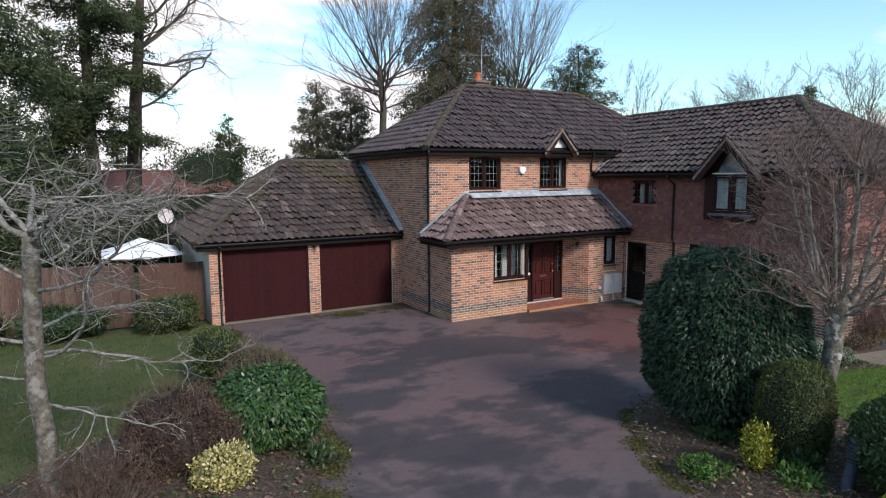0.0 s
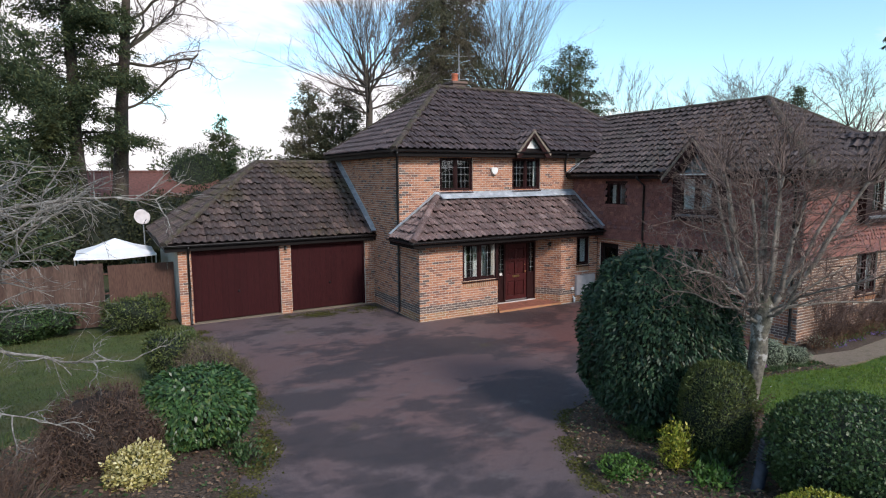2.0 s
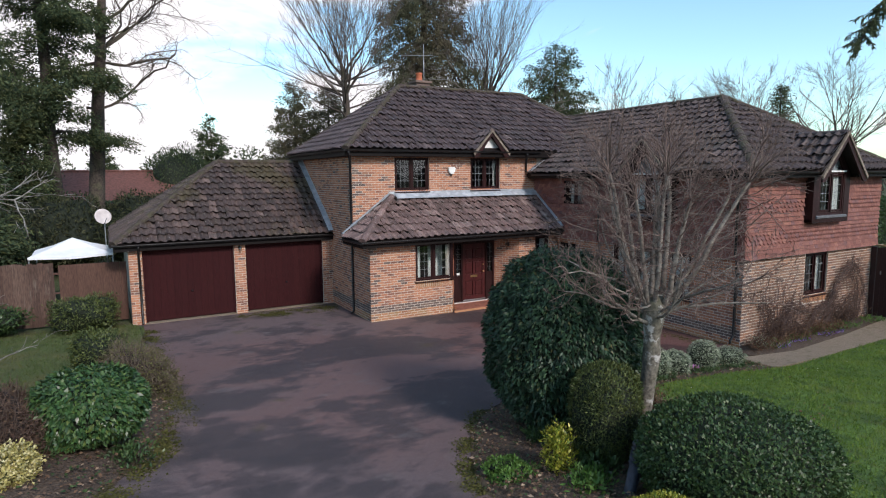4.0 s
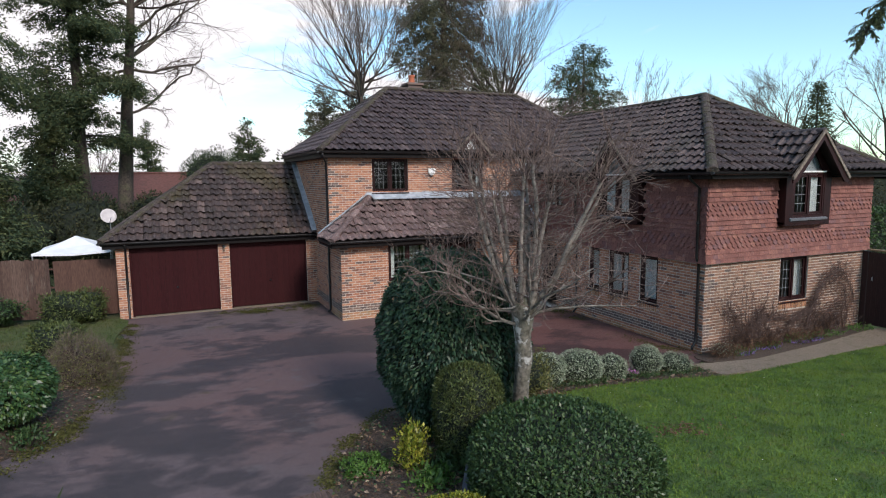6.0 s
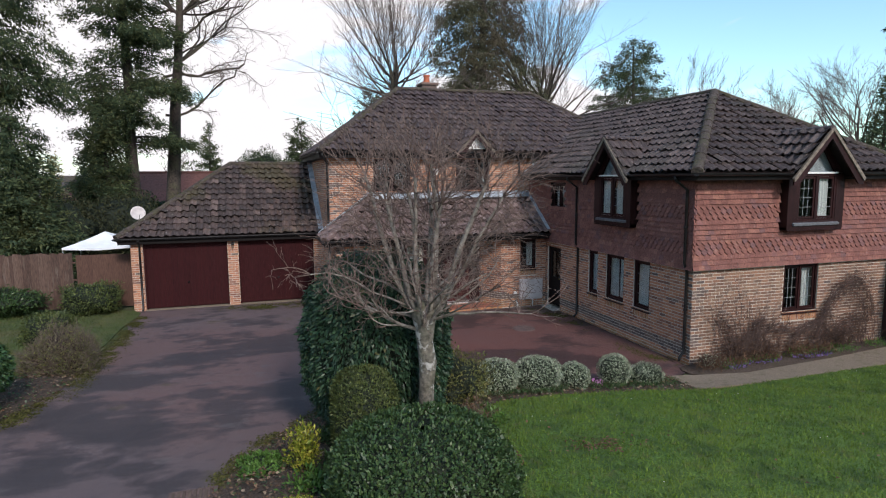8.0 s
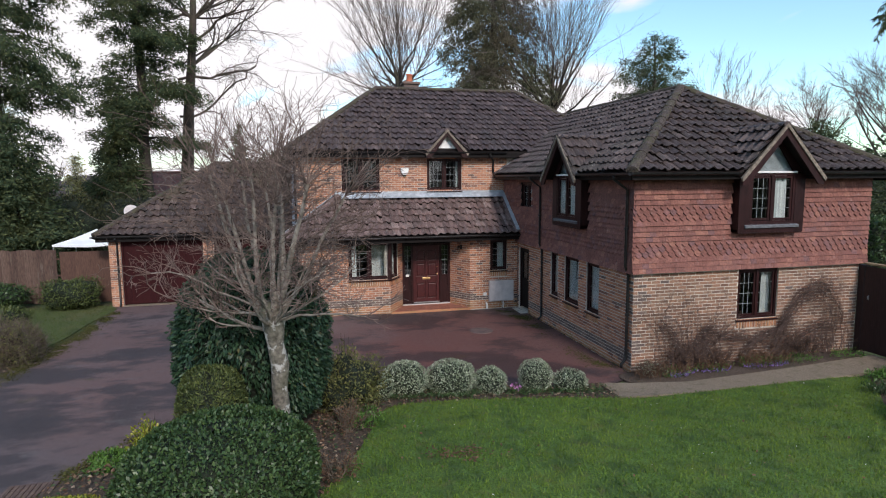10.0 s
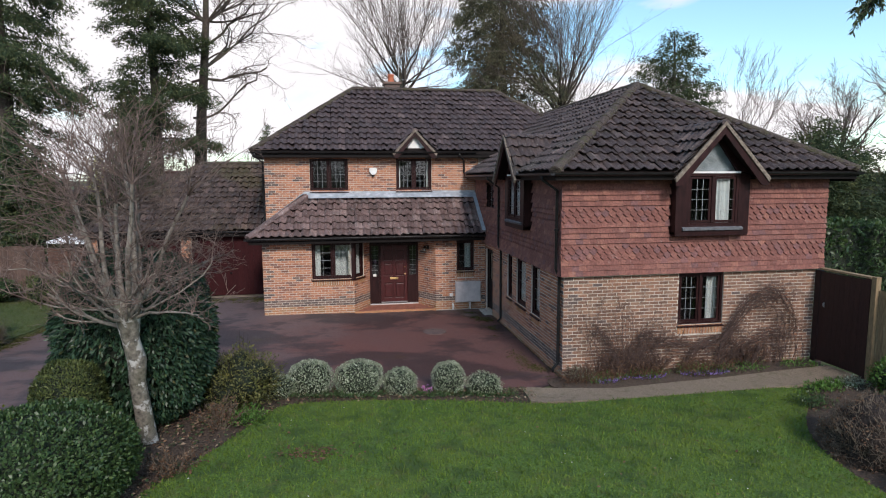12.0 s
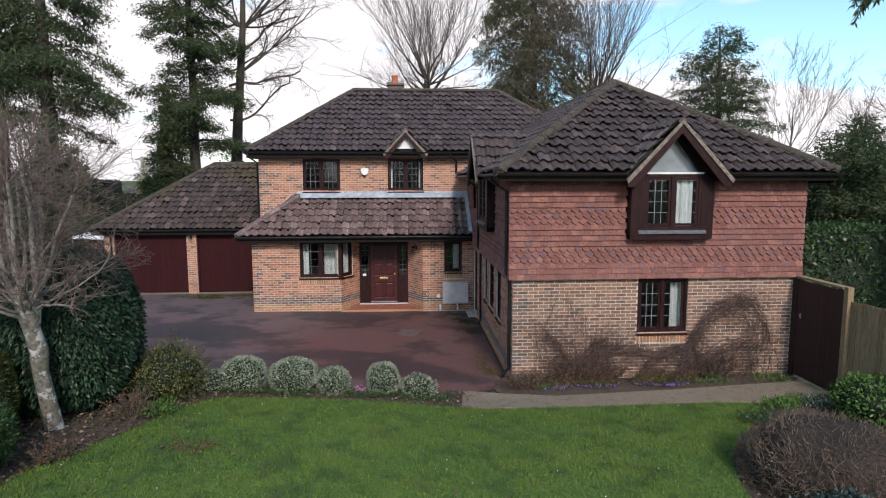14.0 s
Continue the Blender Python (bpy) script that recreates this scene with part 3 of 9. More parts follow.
# ---------- ground ----------
def build_ground():
    g = Geo()
    axis_x = [-900, -300, -120, -60] + [-40 + i * 1.0 for i in range(81)] + [60, 120, 300, 900]
    axis_y = [-600, -200, -80, -40] + [-30 + i * 1.0 for i in range(81)] + [70, 120, 300, 900, 2500]
    for y in axis_y:
        for x in axis_x:
            g.v.append((x, y, land(x, y) - 0.03))
    w = len(axis_x)
    for j in range(len(axis_y) - 1):
        for i in range(w - 1):
            g.f.append((j * w + i, j * w + i + 1, (j + 1) * w + i + 1, (j + 1) * w + i))
    ob = new("ground", mesh_of("ground", g, M["earth"], True))
    tagged(ob, "rough grassy earth round the house and drive", "ground", kind="structure")


DRIVE = smooth_loop([(-13.55, 10.5), (-13.5, 8.0), (-13.55, 5.4), (-13.6, 3.3), (-13.6, 1.2), (-13.95, -0.2), (-14.5, -1.4), (-15.6, -3.4), (-17.4, -6.0), (-20.0, -9.5),
                     (-17.0, -13.0), (-12.8, -9.5), (-11.2, -6.2), (-10.65, -4.4), (-10.35, -3.3), (-9.75, -2.2), (-8.9, -1.2), (-7.6, -0.75), (-6.0, -0.62), (-4.0, -0.55), (-2.0, -0.6), (-0.9, -0.5)], 4)
_cut = [(-0.30, -0.2), (-0.30, 7.1), (-2.0, 7.1), (-4.0, 7.95), (-7.4, 7.25), (-7.4, 10.6)]
DRIVE = DRIVE[:-4] + [(-0.9, -0.5)] + _cut
LAWN = smooth_loop([(-7.35, -5.6), (-7.1, -4.6), (-6.75, -3.8), (-6.4, -2.8), (-6.0, -1.85), (-4.8, -1.55), (-2.8, -1.62), (-1.7, -1.78), (0.0, -1.78), (3.6, -1.72), (4.1, -2.1), (2.75, -3.6), (1.95, -5.0), (1.7, -6.7), (1.6, -9.5), (-2.5, -11.0), (-6.5, -8.5)], 4)
LAWN_LEFT = smooth_loop([(-13.75, 10.6), (-13.7, 8.0), (-13.75, 5.4), (-13.8, 3.4), (-14.4, 2.6), (-15.6, 2.2), (-16.8, 1.8), (-17.6, 0.6), (-18.8, 0.2), (-24.0, 2.0), (-25.0, 8.0), (-22.0, 11.2), (-17.0, 10.9)], 4)
BED_LEFT = smooth_loop([(-13.75, 3.2), (-13.7, 1.2), (-14.05, -0.25), (-14.6, -1.45), (-15.7, -3.4), (-17.5, -4.0), (-18.8, -1.5), (-18.7, 0.1), (-17.5, 0.5), (-16.7, 1.7), (-15.5, 2.1), (-14.4, 2.5)], 4)
BED_RIGHT = smooth_loop([(-1.3, -0.75), (-2.2, -0.7), (-4.0, -0.65), (-6.0, -0.72), (-7.6, -0.85), (-8.85, -1.3), (-9.65, -2.3), (-10.25, -3.4), (-10.55, -4.5), (-11.0, -6.0), (-10.5, -7.6), (-8.0, -7.6), (-7.2, -6.6),
                         (-7.5, -5.6), (-7.2, -4.6), (-6.85, -3.7), (-6.5, -2.7), (-6.1, -1.75), (-4.8, -1.45), (-2.8, -1.52), (-1.7, -1.65)], 4)
BED_WALL = smooth_loop([(-0.6, -0.1), (-0.5, -0.75), (0.6, -0.92), (3.0, -0.82), (5.2, -0.55), (5.9, -0.35), (5.9, -0.03), (3.0, -0.03), (0.5, -0.03)], 3)
PATH_WALK = [(-1.35, -0.55), (-0.6, -0.72), (0.5, -0.98), (3.0, -0.88), (5.3, -0.62), (5.95, -0.55), (5.95, -1.35), (4.6, -1.6), (3.4, -1.7), (1.5, -1.74), (0.0, -1.76), (-1.5, -1.72)]
BED_EAST = smooth_loop([(5.9, -1.45), (4.6, -1.7), (4.2, -2.1), (2.85, -3.6), (2.05, -5.0), (1.8, -6.8), (5.0, -8.2), (7.5, -6.0), (6.2, -3.0)], 4)


def spill(loop, d=0.14, rough=0.07):
    """Push an outline outwards by an uneven amount."""
    n = len(loop)
    area = sum(loop[i][0] * loop[(i + 1) % n][1] - loop[(i + 1) % n][0] * loop[i][1] for i in range(n))
    sgn = 1 if area > 0 else -1
    out = []
    for i, (x, y) in enumerate(loop):
        a, b = loop[i - 1], loop[(i + 1) % n]
        t = Vector((b[0] - a[0], b[1] - a[1])).normalized()
        k = (d + rough * noise.noise((x * 2.3, y * 2.3, 7.0)) + rough * 0.6 * noise.noise((x * 6.1, y * 6.1, 2.0))) * sgn
        out.append((x + t.y * k, y - t.x * k))
    return out


BED_LEFT, BED_RIGHT, BED_EAST = spill(BED_LEFT), spill(BED_RIGHT, 0.16), spill(BED_EAST, 0.1)


def build_sheets():
    sheet("driveway", DRIVE, M["asphalt"], 0.0, 0.5, label="worn reddish grey asphalt driveway with dark patches", category="driveway")
    sheet("lawn", LAWN, M["turf"], 0.03, 0.3, label="mown green lawn in front of the house", category="lawn")
    sheet("lawn", LAWN_LEFT, M["turf_dull"], 0.02, 0.6, label="mown green side lawn before the wooden fence", category="lawn")
    mound = lambda x, y, gap: 0.10 * min(1.0, gap / 0.7) ** 1.5 - 0.012 + 0.05 * noise.noise((x * 1.7, y * 1.7, 3.0)) * min(1.0, gap / 0.3)
    for loop, text in ((BED_LEFT, "soil bed with leaf litter beside the driveway"), (BED_RIGHT, "curved soil bed between driveway and lawn"), (BED_EAST, "dark soil bed before the side gate")):
        sheet("flower_bed", loop, M["soil"], 0.015, 0.2, rise=mound, label=text, category="flower bed")
    sheet("flower_bed", BED_WALL, M["soil"], 0.02, 0.2, rise=mound, label="narrow soil bed along the brick wall", category="flower bed")
    sheet("path", PATH_WALK, M["concrete"], 0.035, 0.3, label="narrow buff concrete garden path", category="path")


build_ground()
build_sheets()

# ---------- house ----------
house = thing("house", "two-storey detached brick house with brown tiled hipped roofs and tile-hung wing", "house")
random.seed(4)


def boxes(name, geo, mat, label=""):
    """Each box of a set is a part of its own."""
    for k in range(0, len(geo.v), 8):
        piece = Geo()
        piece.v = geo.v[k:k + 8]
        piece.f = [tuple(q - k for q in f) for f in geo.f[k // 8 * 6:k // 8 * 6 + 6]]
        part(name, piece, mat, house, label)


def wall_mass(name, o, u, n, length, z0, z1, thick, openings, mat, label=""):
    """A wall with openings (u0, u1, z0, z1) that go right through it. The outer face lies in the plane of o."""
    m = basis(o, u, n)
    g = Geo()
    us = sorted({0.0, length, *[q for a in openings for q in a[:2]]})
    zs = sorted({z0, z1, *[q for a in openings for q in a[2:]]})
    us, zs = [q for q in us if 0 <= q <= length], [q for q in zs if z0 <= q <= z1]
    for a, b in zip(us, us[1:]):
        run = None
        for c, d in zip(zs, zs[1:]):
            solid = not any(p[0] < (a + b) / 2 < p[1] and p[2] < (c + d) / 2 < p[3] for p in openings)
            if solid:
                run = (run[0] if run else c, d)
            if (not solid or d == zs[-1]) and run:
                g.box(a, -thick, run[0], b, 0, run[1], m)
                run = None
    seen, remap = {}, []
    for p in g.v:
        key = tuple(round(q, 4) for q in p)
        remap.append(seen.setdefault(key, len(seen)))
    g.v, g.f = list(seen), [tuple(remap[i] for i in f) for f in g.f]
    return part(name, g, mat, house, label)


def block_mesh(name, w, h, d, mat, chamfer=0.004):
    """A brick's outer shape: its front face slightly smaller than its root."""
    g = Geo()
    c = chamfer
    g.add([(-w / 2, 0, -h / 2), (w / 2, 0, -h / 2), (w / 2, 0, h / 2), (-w / 2, 0, h / 2),
           (-w / 2 + c, d, -h / 2 + c), (w / 2 - c, d, -h / 2 + c), (w / 2 - c, d, h / 2 - c), (-w / 2 + c, d, h / 2 - c)],
          [(7, 6, 5, 4), (0, 4, 5, 1), (1, 5, 6, 2), (2, 6, 7, 3), (3, 7, 4, 0)])
    return mesh_of(name, g, mat)


BRICK_L, BRICK_H, COURSE, PROUD = 0.212, 0.062, 0.075, 0.007
BRICK = {k: block_mesh("brick", BRICK_L, BRICK_H, PROUD, M[k]) for k in ("brick", "brick_buff", "brick_dark", "brick_plinth")}
LAID = {}


def lay(wall, m, mesh, centre_u, z, su, sz, near):
    """One brick: a piece of its own where the wall is near, else joined with the rest of the wall."""
    jig = random.uniform(-0.0015, 0.0025)
    mat = m @ Matrix.Translation((centre_u, jig, z)) @ Matrix.Rotation(random.uniform(-0.004, 0.004), 4, "Y") @ Matrix.Diagonal((su, 1, sz, 1))
    if near and LAID.setdefault((wall.name, "n"), 0) < 300:
        LAID[(wall.name, "n")] += 1
        ob = new("brick", mesh)
        ob.parent = wall
        ob.matrix_basis = mat
    else:
        v = np.array([mat @ p.co for p in mesh.vertices])
        LAID.setdefault((wall.name, mesh.materials[0].name), (wall, mesh, []))[2].append(v)


def bricks(wall, o, u, n, length, z0, z1, openings, kind="brick", near=None, quoins=(True, True), band=None, plinth=0, soldiers=(), limit=None):
    """Stretcher courses over a wall. near: (u0, u1, z0, z1) of the stretch whose bricks are pieces of their own. band: heights of dark courses."""
    m = basis(o, u, n)
    rows = int((z1 - z0) / COURSE)
    for r in range(rows):
        zc = z0 + (r + 0.5) * COURSE
        shift = (r % 2) * 0.1125
        cuts = sorted([(a[0], a[1]) for a in openings if a[2] < zc < a[3]])
        spans, at = [], 0.0
        for a, b in cuts:
            if a > at:
                spans.append((at, a))
            at = max(at, b)
        if at < length:
            spans.append((at, length))
        for a, b in spans:
            k = math.floor((a - shift) / 0.225)
            while True:
                s, e = shift + k * 0.225, shift + k * 0.225 + BRICK_L
                k += 1
                if s > b:
                    break
                s, e = max(s, a), min(e, b)
                if e - s < 0.03:
                    continue
                c = (s + e) / 2
                if limit and not limit(c, zc):
                    continue
                pick = kind
                corner = (quoins[0] and c < (0.34 if r % 2 else 0.22)) or (quoins[1] and c > length - (0.34 if r % 2 else 0.22))
                if r < plinth:
                    pick = "brick_plinth"
                if band and any(abs(zc - z0 - bz) < COURSE * 0.5 for bz in band):
                    pick = "brick_dark"
                elif corner and r >= plinth and random.random() < 0.42:
                    pick = "brick_dark"
                elif random.random() < 0.02:
                    pick = "brick_dark"
                in_near = near is not None and near[0] <= c <= near[1] and near[2] <= zc <= near[3]
                lay(wall, m, BRICK[pick], c, zc, (e - s) / BRICK_L, 1.0, in_near)
    for a, b, top in soldiers:
        c = a + 0.0375
        while c < b:
            mm = m @ Matrix.Translation((c, 0.002, top - 0.11)) @ Matrix.Rotation(math.pi / 2, 4, "Y")
            v = np.array([mm @ p.co for p in BRICK["brick_plinth"].vertices])
            LAID.setdefault((wall.name, "soldier"), (wall, BRICK["brick_plinth"], []))[2].append(v)
            c += 0.075


# the wing: brick ground floor, tile-hung upper floor
WX0, WX1, WY0 = -0.24, 5.95, 0.0
SILL = 0.22          # height of a soldier course
win_front = (2.72, 3.83, 1.0, 2.19)                       # along the front wall from its left end
o = (WX0, WY0, 0)
w = wall_mass("wall", o, (1, 0, 0), (0, -1, 0), WX1 - WX0, -0.4, 2.2, 0.3, [win_front], M["mortar"], "buff brick wall with dark brick corners")
bricks(w, o, (1, 0, 0), (0, -1, 0), WX1 - WX0, -0.15, 2.2, [win_front, (2.72, 3.83, 0.78, 1.0)], "brick_buff", near=(0.0, 6.2, 1.35, 2.2), soldiers=[(2.72, 3.83, 1.0)])
side_open = [(7.2 - 4.48, 7.2 - 3.98, 0.9, 2.19), (7.2 - 3.55, 7.2 - 2.68, 0.9, 2.19), (7.2 - 2.24, 7.2 - 1.56, 0.9, 2.19), (7.2 - 7.08, 7.2 - 6.2, -0.05, 2.06)]
o = (WX0, 7.2, 0)
w = wall_mass("wall", o, (0, -1, 0), (-1, 0, 0), 7.2 - 0.302, -0.4, 2.2, 0.3, side_open, M["mortar"], "brick side wall with three narrow windows")
bricks(w, o, (0, -1, 0), (-1, 0, 0), 7.2, -0.15, 2.2, side_open + [(a[0], a[1], 0.68, 0.9) for a in side_open[:3]], "brick", near=(4.0, 7.2, 0.2, 1.6), quoins=(False, True), band=(0.34, 0.41, 0.49), plinth=3,
       soldiers=[(a[0], a[1], 0.9) for a in side_open[:3]])
# rear and far walls of the wing, and the floor between its storeys
g = Geo()
g.box(WX1 - 0.3, 0.31, -0.4, WX1, 13.0, 4.4)
g.box(WX0, 13.0, -0.4, WX1, 13.3, 4.4)
boxes("wall", g, M["mortar"], "plain rear walls")
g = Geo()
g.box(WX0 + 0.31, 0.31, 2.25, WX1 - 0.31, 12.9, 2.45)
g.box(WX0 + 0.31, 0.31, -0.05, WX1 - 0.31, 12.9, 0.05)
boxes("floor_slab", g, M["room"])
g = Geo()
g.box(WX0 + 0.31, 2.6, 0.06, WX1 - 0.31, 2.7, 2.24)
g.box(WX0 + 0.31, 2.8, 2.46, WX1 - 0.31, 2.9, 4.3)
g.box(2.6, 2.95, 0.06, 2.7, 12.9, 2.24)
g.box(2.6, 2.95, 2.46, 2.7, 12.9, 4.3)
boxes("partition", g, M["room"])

# the main block
MX0, MX1, MY0, MY1 = -7.47, 4.2, 8.5, 14.2
up_open = [(-6.0 - MX0, -4.73 - MX0, 3.92, 5.03), (-3.09 - MX0, -1.86 - MX0, 3.92, 5.03)]
o = (MX0, MY0, 0)
w = wall_mass("wall", o, (1, 0, 0), (0, -1, 0), MX1 - MX0, 2.3, 5.2, 0.3, up_open, M["mortar"], "orange-red brick upper front wall")
bricks(w, o, (1, 0, 0), (0, -1, 0), -0.2 - MX0, 2.75, 5.2, up_open, "brick", near=(0.0, 7.2, 4.35, 5.2), quoins=(True, False))
o = (MX0, MY1, 0)
w = wall_mass("wall", o, (0, -1, 0), (-1, 0, 0), MY1 - MY0 - 0.002, -0.4, 5.2, 0.3, [(MY1 - MY0 - 0.302, MY1 - MY0, 2.298, 5.2)], M["mortar"], "red brick gable-side wall above the garage")
bricks(w, o, (0, -1, 0), (-1, 0, 0), MY1 - MY0, -0.05, 5.2, [], "brick", near=(3.2, 5.7, 0.4, 2.9), quoins=(False, True), band=(0.34, 0.41, 0.49),
       limit=lambda c, z: (MY1 - c) < 10.75 or z > 2.4 + (MY1 - c - 10.4) * 0.7)
# the lower front: wall, canted bay, door recess, splayed wall
LY = 7.17
o = (MX0, MY0, 0)
w = wall_mass("wall", (MX0, MY0 - 0.02, 0), (0, -1, 0), (-1, 0, 0), MY0 - LY - 0.02 - 0.252, -0.4, 2.5, 0.25, [], M["mortar"], "short red brick return wall")
bricks(w, (MX0, MY0 - 0.02, 0), (0, -1, 0), (-1, 0, 0), MY0 - LY - 0.02, -0.05, 2.5, [], "brick", near=(0, 2, 0.1, 2.4), quoins=(False, True), band=(0.34, 0.41, 0.49), plinth=4)
low_open = [(-5.95 - MX0, -4.62 - MX0, 1.12, 2.32)]
o = (MX0, LY, 0)
w = wall_mass("wall", o, (1, 0, 0), (0, -1, 0), -4.62 - MX0, -0.4, 2.5, 0.25, low_open, M["mortar"], "orange-red brick wall below the lean-to roof")
bricks(w, o, (1, 0, 0), (0, -1, 0), -4.62 - MX0, -0.05, 2.5, low_open + [(low_open[0][0], low_open[0][1], 0.9, 1.12)], "brick", near=(0, 3.0, 0.2, 1.8), quoins=(True, False), band=(0.34, 0.41, 0.49), plinth=4,
       soldiers=[(low_open[0][0], low_open[0][1], 1.12)])
ca = Vector((-4.62, LY, 0))
cb = Vector((-4.08, 8.02, 0))
cu = (cb - ca).normalized()
cn = Vector((cu.y, -cu.x, 0))
CL = (cb - ca).length
cant_open = [(0.05, 0.62, 1.12, 2.32)]
w = wall_mass("wall", ca, cu, cn, CL, -0.4, 2.5, 0.22, cant_open, M["mortar"], "canted brick wall beside the front door")
bricks(w, ca, cu, cn, CL, -0.05, 2.5, cant_open + [(0.05, 0.62, 0.9, 1.12)], "brick", near=(0, 2, 0.1, 2.4), quoins=(False, False), band=(0.34, 0.41, 0.49), plinth=4, soldiers=[(0.05, 0.62, 1.12)])
da, db = Vector((-2.42, 8.02, 0)), Vector((-1.93, 7.22, 0))
du = (db - da).normalized()
dn = Vector((du.y, -du.x, 0))
w = wall_mass("wall", da, du, dn, (db - da).length, -0.4, 2.5, 0.2, [], M["mortar"], "splayed brick wall beside the front door")
bricks(w, da, du, dn, (db - da).length, -0.05, 2.5, [], "brick", near=(0, 2, 0.1, 2.4), quoins=(False, False), band=(0.34, 0.41, 0.49), plinth=4)
small_open = [(-1.22 + 1.93, -0.63 + 1.93, 1.25, 2.28)]
o = (-1.93, 7.22, 0)
w = wall_mass("wall", o, (1, 0, 0), (0, -1, 0), 1.68, -0.4, 2.5, 0.25, small_open, M["mortar"], "brick wall with a small window above a meter box")
bricks(w, o, (1, 0, 0), (0, -1, 0), 1.68, -0.05, 2.5, small_open + [(small_open[0][0], small_open[0][1], 1.03, 1.25)], "brick", near=(0, 2, 0.1, 2.4), quoins=(False, False), band=(0.34, 0.41), plinth=4,
       soldiers=[(small_open[0][0], small_open[0][1], 1.25)])
g = Geo()
g.box(-4.08, 8.02, 2.14, -2.42, 8.3, 2.5)
g.box(-7.2, 7.45, 2.36, -4.9, 8.49, 2.42)
boxes("lintel", g, M["wood_black"])
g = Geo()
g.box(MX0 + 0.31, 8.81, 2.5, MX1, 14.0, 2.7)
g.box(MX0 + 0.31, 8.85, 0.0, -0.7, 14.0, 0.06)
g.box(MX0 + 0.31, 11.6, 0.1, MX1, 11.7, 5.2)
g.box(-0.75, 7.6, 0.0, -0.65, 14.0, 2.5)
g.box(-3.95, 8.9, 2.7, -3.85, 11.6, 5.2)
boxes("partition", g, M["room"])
g = Geo()
g.box(MX0, MY1 + 0.01, -0.4, MX1, MY1 + 0.3, 5.2)
g.box(MX1, MY0, 2.3, MX1 + 0.3, MY1, 5.2)
boxes("wall", g, M["mortar"], "plain rear walls")

# garage
GX0, GY = -13.78, 10.62
gar_open = [(-13.41 - GX0, -10.76 - GX0, -0.1, 2.31), (-10.40 - GX0, -7.82 - GX0, -0.1, 2.31)]
o = (GX0, GY, 0)
w = wall_mass("wall", o, (1, 0, 0), (0, -1, 0), MX0 - 0.01 - GX0, -0.4, 2.42, 0.25, gar_open, M["mortar"], "orange-red brick garage piers")
bricks(w, o, (1, 0, 0), (0, -1, 0), MX0 - 0.01 - GX0, -0.05, 2.42, gar_open, "brick", near=(0, 7, 0, 2.4), quoins=(False, False))
g = Geo()
g.box(GX0, GY + 0.26, -0.4, GX0 + 0.25, 17.0, 2.42)
g.box(GX0, 17.0, -0.4, MX0, 17.25, 2.42)
g.box(MX0, 14.55, -0.4, MX0 + 0.2, 17.0, 4.9)
boxes("wall", g, M["mortar"], "plain garage walls")


# ---------- roofs ----------



def tile_profile(x, wide, amp):
    """Height across the roof: a round roll and a sunk pan for each tile's width."""
    t = (x / wide) % 1.0
    return amp * (math.sin(math.pi * t / 0.62) ** 1.2 if t < 0.62 else -0.16 * math.sin(math.pi * (t - 0.62) / 0.38))


def tile_geo(spans, wide, long, amp, nu, start=0.0):
    """Spans: (x0, x1) at the lower and at the upper edge, across the roof. The thick nose stands clear of the course below."""
    g = Geo()
    rows = ((0.0, 0.072, spans[0]), (long + 0.05, 0.004, spans[1]))
    for y, lift, (a, b) in rows:
        for i in range(nu + 1):
            x = a + (b - a) * i / nu
            g.v.append((x, y, lift + tile_profile(x, wide, amp)))
    for i in range(nu + 1):
        x = spans[0][0] + (spans[0][1] - spans[0][0]) * i / nu
        g.v.append((x, 0.008, 0.072 - 0.026 + tile_profile(x, wide, amp)))
    k = nu + 1
    for i in range(nu):
        g.f.append((i, i + 1, k + i + 1, k + i))
        g.f.append((2 * k + i, 2 * k + i + 1, i + 1, i))
    return g


TILE_W, TILE_L = 0.24, 0.33


